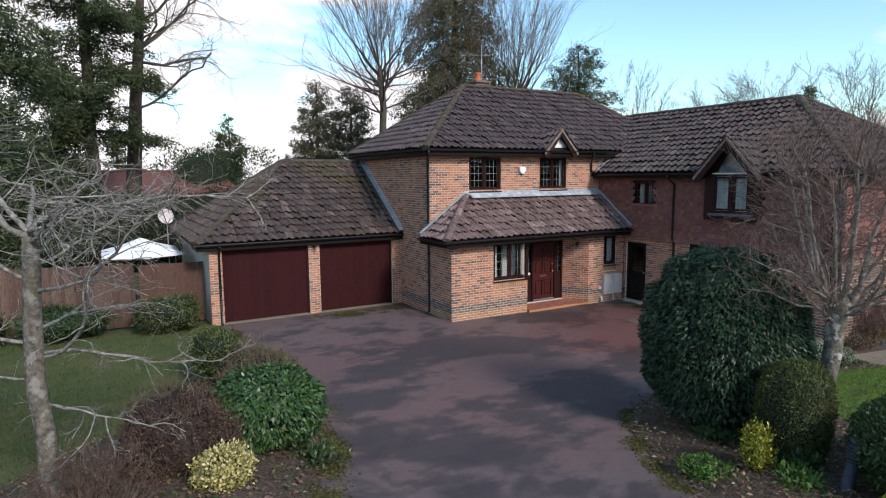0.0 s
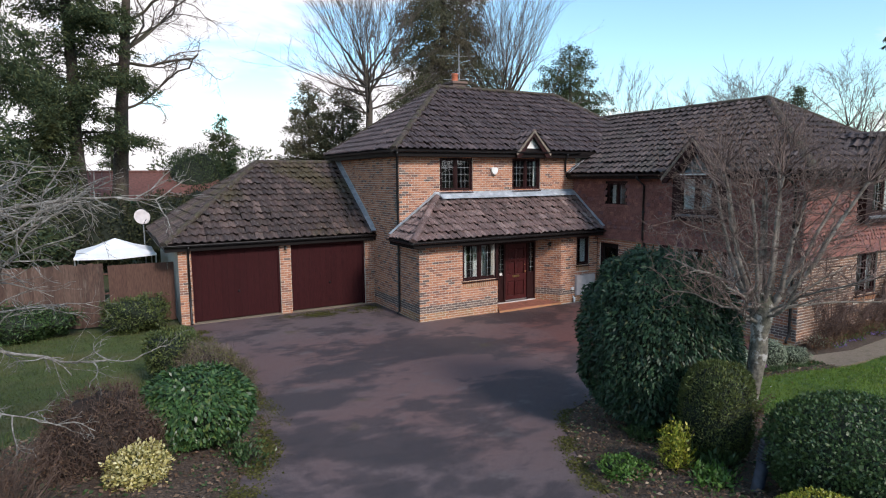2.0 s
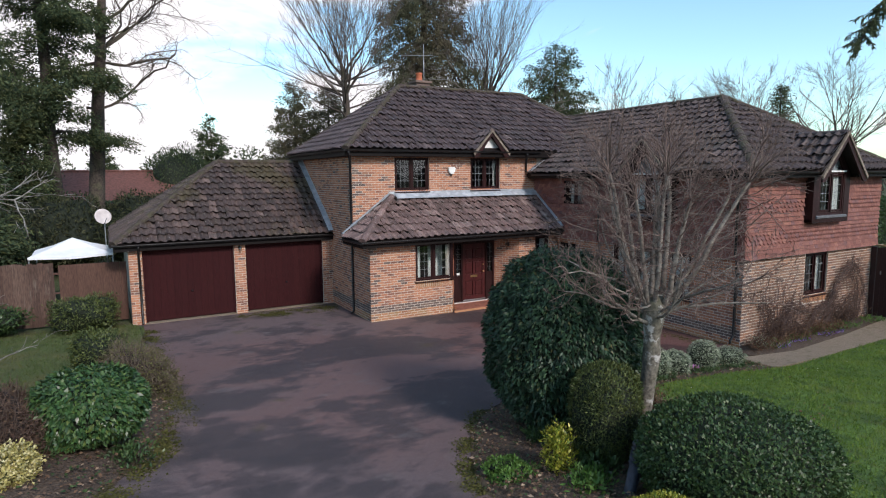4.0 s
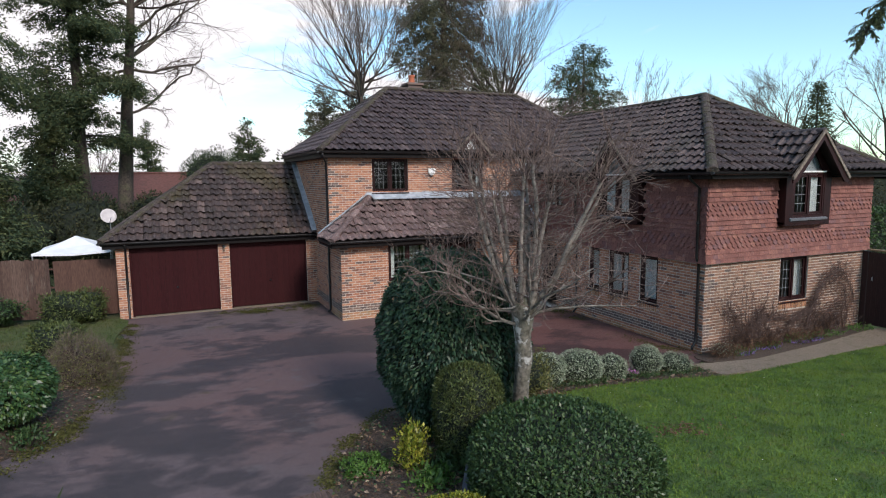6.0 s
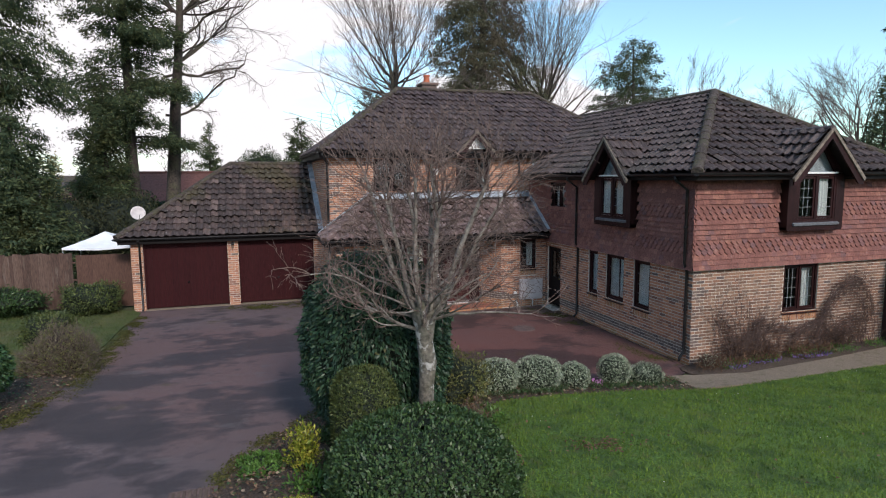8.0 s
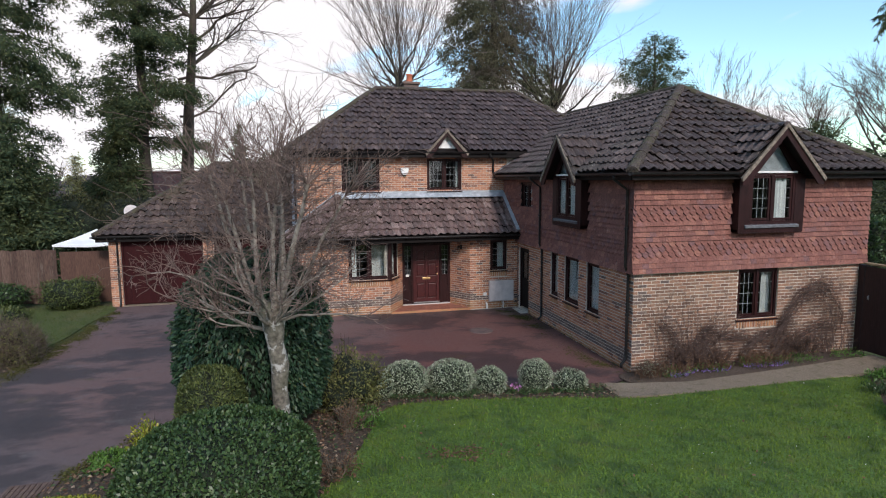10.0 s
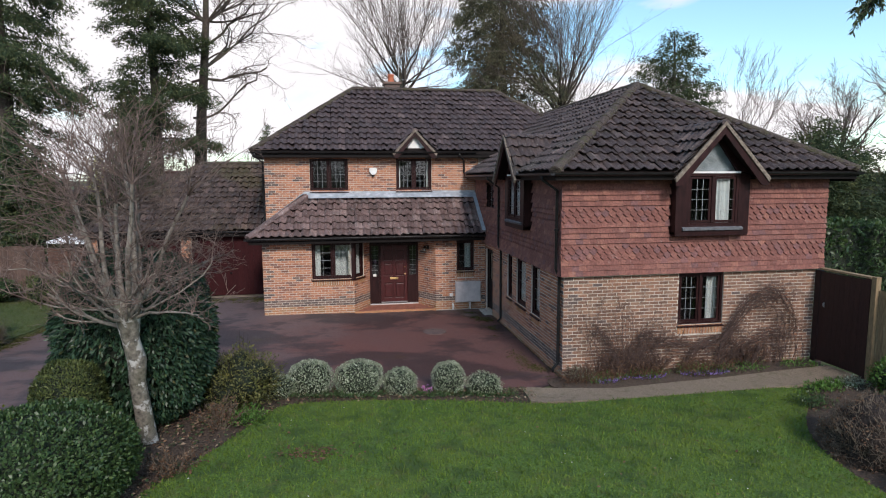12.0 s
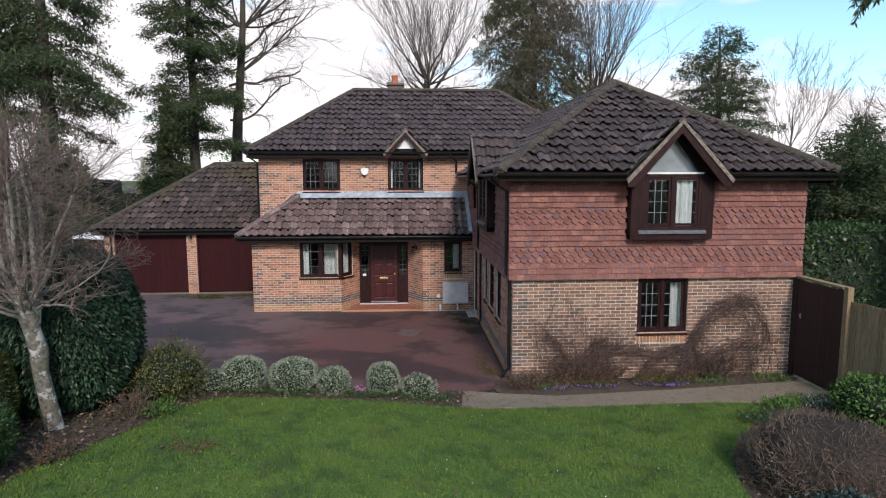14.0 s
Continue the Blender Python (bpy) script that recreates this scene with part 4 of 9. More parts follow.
def slope(roof, corner, across, up, base, top, rise_len, mat, near=None, skip=None, nu=7):
    """Tiles on one slope. corner: where x = 0 on the eaves; across and up: unit ways; base: (x0, x1) along the eaves;
    top: (x0, x1) at the upper edge, rise_len up the slope. near: x and y stretch with single tiles."""
    across, up = Vector(across).normalized(), Vector(up).normalized()
    out = across.cross(up)
    m = Matrix((( across.x, up.x, out.x, corner[0]), (across.y, up.y, out.y, corner[1]), (across.z, up.z, out.z, corner[2]), (0, 0, 0, 1)))
    whole = mesh_of("tile", tile_geo([(0, TILE_W), (0, TILE_W)], TILE_W, TILE_L, 0.052, nu), mat, False)
    rows = int(math.ceil(rise_len / TILE_L - 0.05))
    rest = Geo()
    single = 0
    for r in range(rows):
        y0, y1 = r * TILE_L, min((r + 1) * TILE_L, rise_len)
        lim = [tuple(base[i] + (top[i] - base[i]) * min(1.0, y / rise_len) for i in (0, 1)) for y in (y0, y1)]
        lo_x, hi_x = min(l[0] for l in lim), max(l[1] for l in lim)
        k0, k1 = math.floor(lo_x / TILE_W), math.ceil(hi_x / TILE_W)
        drop = random.uniform(-0.006, 0.006)
        for k in range(k0, k1):
            a, b = k * TILE_W, (k + 1) * TILE_W
            if skip and skip((a + b) / 2, (y0 + y1) / 2):
                continue
            spans = [(min(max(a, l[0]), l[1]), max(min(b, l[1]), l[0])) for l in lim]
            if max(s[1] - s[0] for s in spans) < 0.01:
                continue
            t = Matrix.Translation((random.uniform(-0.006, 0.006), y0 + drop + random.uniform(-0.018, 0.014), random.uniform(-0.006, 0.018))) @ Matrix.Rotation(random.uniform(-0.045, 0.045), 4, "Z") @ Matrix.Rotation(random.uniform(-0.03, 0.05), 4, "X") @ Matrix.Rotation(random.uniform(-0.05, 0.05), 4, "Y")
            full = all(abs(s[1] - s[0] - TILE_W) < 1e-4 for s in spans) and y1 - y0 > TILE_L - 0.01
            if full and near and single < 300 and near[0] < a < near[1] and near[2] <= y0 < near[3]:
                ob = new("tile", whole)
                ob.parent = roof
                ob.matrix_basis = m @ Matrix.Translation((a, 0, 0)) @ t
                single += 1
            else:
                gg = tile_geo(spans, TILE_W, y1 - y0, 0.052, nu)
                tt = m @ Matrix.Translation((a, 0, 0)) @ t @ Matrix.Translation((-a, 0, 0))
                rest.add([tt @ Vector(p) for p in gg.v], gg.f)
    if rest.v:
        part("tiling", rest, mat, roof, "overlapping rows of rolled concrete tiles", kind="stuff")


def under_roof(name, polys, label):
    """The solid roof body under the tiles: slabs pushed downwards, one for each polygon."""
    roof = part(name, Geo().prism(polys[0], (0, 0, -0.10)), M["wood_black"], house, label)
    for poly in polys[1:]:
        part("roof_slab", Geo().prism(poly, (0, 0, -0.10)), M["wood_black"], roof)
    return roof


def ridge_line(roof, a, b, mat, step=0.42, r=0.115):
    """Half-round capping tiles along a ridge or hip, each a little lapped over the next."""
    a, b = Vector(a), Vector(b)
    d = (b - a)
    n = max(1, round(d.length / step))
    d = d / n
    side = d.cross(Vector((0, 0, 1))).normalized()
    up = side.cross(d).normalized()
    for i in range(n):
        g = Geo()
        jig = Vector((random.uniform(-.006, .006), random.uniform(-.006, .006), random.uniform(-.004, .006)))
        rings = ((0.0, r * 1.04), (1.06, r * 0.94))
        for t, rr in rings:
            c = a + d * (i + t) + jig
            for k in range(9):
                an = math.pi * (-0.12 + 1.24 * k / 8)
                g.v.append(tuple(c + side * math.cos(an) * rr + up * (math.sin(an) * rr * 0.8 - 0.02)))
        for k in range(8):
            g.f.append((k, k + 1, 9 + k + 1, 9 + k))
        g.f.append(tuple(range(9))[::-1])
        part("ridge_tile", g, mat, roof, smooth=False)


def gutter(points, parent=house, r=0.058):
    """A half-round black gutter with a thick lip along a line of points, on a dark fascia board."""
    for a, b in zip(points, points[1:]):
        a, b = Vector(a), Vector(b)
        d = (b - a).normalized()
        side = d.cross(Vector((0, 0, 1))).normalized()
        g = Geo()
        for c in (a, b):
            for rr in (r, r - 0.008):
                for k in range(9):
                    an = math.pi * k / 8
                    g.v.append(tuple(c + side * math.cos(an) * rr - Vector((0, 0, 1)) * math.sin(an) * rr))
        for k in range(8):
            g.f += [(k, k + 1, 18 + k + 1, 18 + k), (9 + k, 27 + k, 27 + k + 1, 9 + k + 1)]
        g.f += [(0, 18, 27, 9), (8, 17, 35, 26)]
        for e in (0, 18):
            g.f += [(e + k, e + k + 1, e + 9 + k + 1, e + 9 + k) for k in range(8)]
        part("gutter", g, M["gutter"], parent, "black plastic gutter")


def downpipe(points, parent=house, r=0.034):
    g = Geo()
    g.tube(points, r, 10)
    ob = part("downpipe", g, M["gutter"], parent, "black plastic downpipe", smooth=True)
    pts = [Vector(p) for p in points]
    for a, b in zip(pts, pts[1:]):
        if abs(a.z - b.z) > 1.2:
            for k in range(1, int(abs(a.z - b.z) / 1.1) + 1):
                c = a + (b - a) * (k / (int(abs(a.z - b.z) / 1.1) + 1))
                g = Geo()
                g.lathe([(r * 1.25, -0.03), (r * 1.45, -0.02), (r * 1.45, 0.02), (r * 1.25, 0.03)], c, 10)
                part("pipe_collar", g, M["gutter"], ob)


# main roof
EX0, EX1, EY0, EY1, EZ = -7.82, 4.55, 8.12, 14.6, 5.24
RY, RZ, RX0, RX1 = 11.36, 7.70, -4.45, 1.15
main_roof = under_roof("roof", [[(EX0, EY0, EZ), (EX1, EY0, EZ), (RX1, RY, RZ), (RX0, RY, RZ)], [(EX0, EY1, EZ), (EX0, EY0, EZ), (RX0, RY, RZ)],
                                [(EX1, EY1, EZ), (EX0, EY1, EZ), (RX0, RY, RZ), (RX1, RY, RZ)], [(EX1, EY0, EZ), (EX1, EY1, EZ), (RX1, RY, RZ)]], "brown tiled hipped main roof")
run = math.hypot(RY - EY0, RZ - EZ)
gable_mid = -2.48
slope(main_roof, (0, EY0, EZ), (1, 0, 0), (0, RY - EY0, RZ - EZ), (EX0, EX1), (RX0, RX1), run, M["roof_tile"], near=(-7.0, 0.2, 0.3, 3.2), skip=lambda x, y: abs(x - gable_mid) < 0.58 - y * 0.55)
run2 = math.hypot(RX0 - EX0, RZ - EZ)
slope(main_roof, (EX0, 0, EZ), (0, -1, 0), (RX0 - EX0, 0, RZ - EZ), (-EY1, -EY0), (-RY, -RY), run2, M["roof_tile"])
slope(main_roof, (EX1, 0, EZ), (0, 1, 0), (RX1 - EX1, 0, RZ - EZ), (EY0, EY1), (RY, RY), math.hypot(EX1 - RX1, RZ - EZ), M["roof_tile"], nu=3)
slope(main_roof, (0, EY1, EZ), (-1, 0, 0), (0, RY - EY1, RZ - EZ), (-EX1, -EX0), (-RX1, -RX0), math.hypot(EY1 - RY, RZ - EZ), M["roof_tile"], nu=3)
ridge_line(main_roof, (RX0, RY, RZ + 0.05), (RX1, RY, RZ + 0.05), M["ridge_moss"])
for a, b in (((EX0, EY0), RX0), ((EX0, EY1), RX0), ((EX1, EY0), RX1)):
    ridge_line(main_roof, (*a, EZ + 0.05), (b, RY, RZ + 0.05), M["ridge_moss"])
# wing roof
VX0, VX1, VY0, VZ = -0.66, 6.48, -0.46, 4.44
VRX, VRZ, VRY, VY1 = 2.91, 6.75, 3.10, 12.4
def on_front(x, y):
    return (x, y, VZ + (y - VY0) * (VRZ - VZ) / (VRY - VY0))


def on_side(x, y):
    return (x, y, VZ + (x - VX0) * (VRZ - VZ) / (VRX - VX0))


CUT_F, CUT_S = 0.05, -0.22          # how far back the slopes are open under their gables
FXL, FXR = VX0 + (VRX - VX0) * (CUT_F - VY0) / (VRY - VY0), VX1 + (VRX - VX1) * (CUT_F - VY0) / (VRY - VY0)
SYL = VY0 + (VRY - VY0) * (CUT_S - VX0) / (VRX - VX0)
wing_roof = under_roof("roof", [[on_front(VX0, VY0), on_front(2.12, VY0), on_front(2.12, CUT_F), on_front(FXL, CUT_F)], [on_front(3.96, VY0), on_front(VX1, VY0), on_front(FXR, CUT_F), on_front(3.96, CUT_F)],
                                [on_front(FXL, CUT_F), on_front(FXR, CUT_F), (VRX, VRY, VRZ)],
                                [on_side(VX0, 2.05), on_side(VX0, VY0), on_side(CUT_S, SYL), on_side(CUT_S, 2.05)], [on_side(VX0, VY1), on_side(VX0, 3.85), on_side(CUT_S, 3.85), on_side(CUT_S, VY1)],
                                [on_side(CUT_S, VY1), on_side(CUT_S, SYL), (VRX, VRY, VRZ), (VRX, VY1, VRZ)],
                                [(VX1, VY0, VZ), (VX1, VY1, VZ), (VRX, VY1, VRZ), (VRX, VRY, VRZ)]], "dark brown tiled hipped wing roof")
run = math.hypot(VRX - VX0, VRZ - VZ)
slope(wing_roof, (VX0, 0, VZ), (0, -1, 0), (VRX - VX0, 0, VRZ - VZ), (-VY1, -VY0), (-VY1, -VRY), run, M["roof_tile_wing"], near=(-7.5, 0, 0.3, 3.4), skip=lambda x, y: abs(x + 2.95) < 0.88 - y * 0.5)
slope(wing_roof, (0, VY0, VZ), (1, 0, 0), (0, VRY - VY0, VRZ - VZ), (VX0, VX1), (VRX, VRX), math.hypot(VRY - VY0, VRZ - VZ), M["roof_tile_wing"], near=(0.0, 6.0, 0.2, 4.2), skip=lambda x, y: abs(x - 3.04) < 0.91 - y * 0.5)
slope(wing_roof, (VX1, 0, VZ), (0, 1, 0), (VRX - VX1, 0, VRZ - VZ), (VY0, VY1), (VRY, VY1), run, M["roof_tile_wing"], nu=3)
ridge_line(wing_roof, (VRX, VRY, VRZ + 0.05), (VRX, VY1 - 0.6, VRZ + 0.05), M["ridge_moss"])
for x in (VX0, VX1):
    ridge_line(wing_roof, (x, VY0, VZ + 0.05), (VRX, VRY, VRZ + 0.05), M["ridge_moss"], r=0.125)
# garage roof
QX0, QY0, QY1, QZ = -14.16, 10.42, 17.5, 2.46
QRX, QRY, QRZ = -10.62, 13.96, 4.95
garage_roof = under_roof("roof", [[(QX0, QY0, QZ), (MX0, QY0, QZ), (MX0, QRY, QRZ), (QRX, QRY, QRZ)], [(QX0, QY1, QZ), (QX0, QY0, QZ), (QRX, QRY, QRZ)],
                                  [(MX0, QY1, QZ), (QX0, QY1, QZ), (QRX, QRY, QRZ), (MX0, QRY, QRZ)]], "mossy brown tiled hipped garage roof")
run = math.hypot(QRY - QY0, QRZ - QZ)
slope(garage_roof, (0, QY0, QZ), (1, 0, 0), (0, QRY - QY0, QRZ - QZ), (QX0, MX0 - 0.02), (QRX, MX0 - 0.02), run, M["roof_tile_old"], near=(-13.0, -7.5, 0.2, 3.4))
slope(garage_roof, (QX0, 0, QZ), (0, -1, 0), (QRX - QX0, 0, QRZ - QZ), (-QY1, -QY0), (-QRY, -QRY), math.hypot(QRX - QX0, QRZ - QZ), M["roof_tile_old"])
slope(garage_roof, (0, QY1, QZ), (-1, 0, 0), (0, QRY - QY1, QRZ - QZ), (-MX0, -QX0), (-MX0, -QRX), run, M["roof_tile_old"], nu=3)
ridge_line(garage_roof, (QRX, QRY, QRZ + 0.05), (MX0 - 0.02, QRY, QRZ + 0.05), M["ridge_moss"])
for y in (QY0, QY1):
    ridge_line(garage_roof, (QX0, y, QZ + 0.05), (QRX, QRY, QRZ + 0.05), M["ridge_moss"])
# lean-to roof
LX0, LX1, LEY, LEZ = -7.86, -0.33, 6.80, 2.50
LRX, LRZ = -6.16, 3.72
lean_roof = under_roof("roof", [[(LX0, LEY, LEZ), (LX1, LEY, LEZ), (LX1, MY0 - 0.01, LRZ), (LRX, MY0 - 0.01, LRZ)], [(LX0, MY0 - 0.01, LEZ), (LX0, LEY, LEZ), (LRX, MY0 - 0.01, LRZ)]], "reddish tiled lean-to roof over the entrance")
run = math.hypot(MY0 - LEY, LRZ - LEZ)
slope(lean_roof, (0, LEY, LEZ), (1, 0, 0), (0, MY0 - LEY, LRZ - LEZ), (LX0, LX1), (LRX, LX1), run, M["roof_tile_red"], near=(-7.5, -0.3, 0, 3))
slope(lean_roof, (LX0, 0, LEZ), (0, -1, 0), (LRX - LX0, 0, LRZ - LEZ), (-(MY0 - 0.01), -LEY), (-(MY0 - 0.01), -(MY0 - 0.01)), math.hypot(LRX - LX0, LRZ - LEZ), M["roof_tile_red"])
ridge_line(lean_roof, (LX0, LEY, LEZ + 0.05), (LRX, MY0 - 0.05, LRZ + 0.05), M["roof_tile_red"])


def strip(name, a, b, way, wide, thick, mat, label, lift=0.0):
    """A flat strip from a to b, wide along way."""
    a, b, way = Vector(a), Vector(b), Vector(way).normalized()
    out = (b - a).cross(way).normalized()
    if out.z < 0 and abs(out.z) > 0.2:
        out = -out
    g = Geo()
    n = max(2, int((b - a).length / 0.35))
    for i in range(n + 1):
        c = a + (b - a) * i / n + out * (lift + 0.006 * noise.noise((i * 1.3, a.x, a.z)))
        for s in (0.0, 1.0):
            for h in (0.0, thick):
                g.v.append(tuple(c + way * (wide * s + 0.008 * noise.noise((i * 2.1, s, a.y))) + out * h))
    for i in range(n):
        k = i * 4
        for p, q in ((0, 1), (1, 3), (3, 2), (2, 0)):
            g.f.append((k + p, k + q, k + 4 + q, k + 4 + p))
    g.f += [(0, 2, 3, 1), (n * 4, n * 4 + 1, n * 4 + 3, n * 4 + 2)]
    return part(name, g, mat, house, label)


# lead flashings
up_l = Vector((0, MY0 - LEY, LRZ - LEZ)).normalized()
strip("flashing", (LRX + 0.1, MY0 - 0.03, LRZ + 0.03), (LX1 - 0.05, MY0 - 0.03, LRZ + 0.03), -up_l, 0.26, 0.006, M["lead"], "grey-white lead flashing under the windows", 0.115)
strip("flashing", (LRX - 0.05, MY0 - 0.012, LRZ + 0.02), (LX1, MY0 - 0.012, LRZ + 0.02), (0, 0, 1), 0.17, 0.006, M["lead"], "upstand of lead flashing")
strip("flashing", (LX0 + 0.05, MY0 - 0.02, LEZ + 0.06), (LRX, MY0 - 0.02, LRZ + 0.06), (0, -1, 0.0), 0.16, 0.01, M["lead"], "stepped lead flashing beside the hip", 0.10)
strip("flashing", (LX0 + 0.3, MY0 - 0.012, LEZ + 0.25), (LRX, MY0 - 0.012, LRZ + 0.09), (0, 0, 1), 0.12, 0.006, M["lead"], "stepped lead flashing beside the hip")
strip("flashing", (LX1, LEY + 0.02, LEZ + 0.07), (LX1, MY0 - 0.03, LRZ + 0.07), (-1, 0, 0), 0.12, 0.01, M["lead"], "lead flashing along the wing wall", 0.085)
strip("flashing", (MX0 - 0.02, QY0 - 0.02, QZ + 0.06), (MX0 - 0.02, QRY, QRZ + 0.06), (-1, 0, 0), 0.17, 0.01, M["lead"], "pale lead flashing down the garage roof", 0.085)
strip("flashing", (MX0 - 0.012, QY0 + 0.1, QZ + 0.16), (MX0 - 0.012, QRY, QRZ + 0.1), (0, 0, 1), 0.13, 0.006, M["lead"], "pale lead flashing down the garage roof")
strip("flashing", (-0.62, MY0 - 0.05, 4.5), (0.62, MY0 - 0.05, 5.32), (0, -1, 0), 0.2, 0.01, M["lead"], "lead flashing where two roofs meet", 0.04)

# eaves: fascia boards and soffits, gutters
g = Geo()
g.box(EX0 + 0.06, EY0 + 0.05, EZ - 0.20, 4.3, MY0 - 0.001, EZ - 0.12)
g.box(EX0 + 0.04, EY0 + 0.02, EZ - 0.20, 4.3, EY0 + 0.05, EZ - 0.02)
g.box(EX0 + 0.03, EY0 + 0.06, EZ - 0.201, EX0 + 0.06, EY1 - 0.1, EZ - 0.02)
g.box(EX0 + 0.07, MY0 + 0.001, EZ - 0.2, MX0 - 0.01, EY1 - 0.1, EZ - 0.12)
boxes("fascia", g, M["wood_black"], "black-brown fascia or soffit board")
g = Geo()
g.box(VX0 + 0.04, VY0 + 0.02, VZ - 0.16, 2.03, VY0 + 0.05, VZ - 0.02)
g.box(4.05, VY0 + 0.02, VZ - 0.16, VX1 - 0.04, VY0 + 0.05, VZ - 0.02)
g.box(VX0 + 0.06, VY0 + 0.051, VZ - 0.16, 2.15, -0.05, VZ - 0.12)
g.box(3.93, VY0 + 0.051, VZ - 0.16, VX1 - 0.06, -0.05, VZ - 0.12)
g.box(VX0 + 0.03, VY0 + 0.06, VZ - 0.161, VX0 + 0.06, 1.98, VZ - 0.02)
g.box(VX0 + 0.03, 3.92, VZ - 0.161, VX0 + 0.06, 8.45, VZ - 0.02)
g.box(VX0 + 0.061, -0.04, VZ - 0.16, -0.25, 2.08, VZ - 0.12)
g.box(VX0 + 0.061, 3.82, VZ - 0.16, -0.25, 8.45, VZ - 0.12)
g.box(VX1 - 0.06, VY0 + 0.06, VZ - 0.221, VX1 - 0.03, 12.0, VZ - 0.02)
boxes("fascia", g, M["wood_black"], "black-brown fascia or soffit board")
g = Geo()
g.box(QX0 + 0.04, QY0 + 0.02, QZ - 0.20, MX0 - 0.005, QY0 + 0.05, QZ - 0.02)
g.box(QX0 + 0.06, QY0 + 0.051, QZ - 0.2, MX0 - 0.005, GY - 0.004, QZ - 0.14)
g.box(QX0 + 0.03, QY0 + 0.06, QZ - 0.201, QX0 + 0.06, QY1, QZ - 0.02)
boxes("fascia", g, M["wood_black"], "black-brown fascia or soffit board")
g = Geo()
g.box(LX0 + 0.04, LEY + 0.02, LEZ - 0.19, LX1 + 0.02, LEY + 0.05, LEZ - 0.02)
g.box(LX0 + 0.06, LEY + 0.051, LEZ - 0.17, -4.65, LY - 0.004, LEZ - 0.11)
g.box(-4.65, LEY + 0.051, LEZ - 0.17, LX1 + 0.02, 8.2, LEZ - 0.11)
g.box(LX0 + 0.03, LEY + 0.06, LEZ - 0.191, LX0 + 0.06, MY0 - 0.02, LEZ - 0.02)
boxes("fascia", g, M["wood_black"], "black-brown fascia or soffit board")
gutter([(EX0 - 0.02, EY0 - 0.05, EZ - 0.01), (-0.35, EY0 - 0.05, EZ - 0.01)])
gutter([(EX0 - 0.05, EY1, EZ - 0.01), (EX0 - 0.05, EY0 - 0.04, EZ - 0.01)])
gutter([(VX0 - 0.02, VY0 - 0.05, VZ - 0.01), (1.98, VY0 - 0.05, VZ - 0.01)])
gutter([(4.10, VY0 - 0.05, VZ - 0.01), (VX1 + 0.05, VY0 - 0.05, VZ - 0.01)])
gutter([(VX0 - 0.05, 8.1, VZ - 0.01), (VX0 - 0.05, 3.95, VZ - 0.01)])
gutter([(VX0 - 0.05, 1.98, VZ - 0.01), (VX0 - 0.05, VY0 - 0.04, VZ - 0.01)])
gutter([(VX1 + 0.05, VY0 - 0.04, VZ - 0.01), (VX1 + 0.05, 8.0, VZ - 0.01)])
gutter([(QX0 - 0.02, QY0 - 0.05, QZ - 0.01), (MX0 - 0.01, QY0 - 0.05, QZ - 0.01)])
gutter([(QX0 - 0.05, QY1, QZ - 0.01), (QX0 - 0.05, QY0 - 0.04, QZ - 0.01)])
gutter([(LX0 - 0.02, LEY - 0.05, LEZ - 0.01), (LX1, LEY - 0.05, LEZ - 0.01)])
gutter([(LX0 - 0.05, MY0 - 0.02, LEZ - 0.01), (LX0 - 0.05, LEY - 0.04, LEZ - 0.01)])
downpipe([(EX0 + 0.1, EY0 - 0.05, EZ - 0.06), (EX0 + 0.1, EY0 - 0.05, EZ - 0.14), (MX0 - 0.05, MY0 + 0.02, EZ - 0.36), (MX0 - 0.05, MY0 + 0.02, 2.9), (MX0 - 0.05, MY0 + 0.02, 0.1), (MX0 - 0.14, MY0 + 0.02, 0.04)])
downpipe([(VX0 - 0.05, 0.16, VZ - 0.06), (VX0 - 0.05, 0.16, VZ - 0.14), (WX0 - 0.13, 0.16, VZ - 0.38), (WX0 - 0.13, 0.16, 2.35), (WX0 - 0.05, 0.16, 2.15), (WX0 - 0.05, 0.16, 0.35), (WX0 - 0.05, 0.16, 0.22), (WX0 - 0.16, 0.16, 0.1), (WX0 - 0.16, 0.16, 0.02)])
downpipe([(VX0 - 0.05, 5.05, VZ - 0.06), (VX0 - 0.05, 5.05, VZ - 0.14), (WX0 - 0.13, 5.05, VZ - 0.38), (WX0 - 0.13, 5.05, 2.35), (WX0 - 0.05, 5.05, 2.15), (WX0 - 0.05, 5.05, 0.1), (WX0 - 0.15, 5.05, 0.0)])
downpipe([(-13.5, QY0 - 0.05, QZ - 0.06), (-13.5, QY0 - 0.05, QZ - 0.12), (-13.5, GY - 0.05, QZ - 0.26), (-13.5, GY - 0.05, 0.1), (-13.5, GY - 0.14, 0.03)])
downpipe([(-0.95, EY0 - 0.05, EZ - 0.06), (-0.95, EY0 - 0.05, EZ - 0.14), (-0.72, MY0 - 0.06, EZ - 0.30), (-0.72, MY0 - 0.06, 4.52)])


# ---------- tile hanging ----------
HUNG = {}


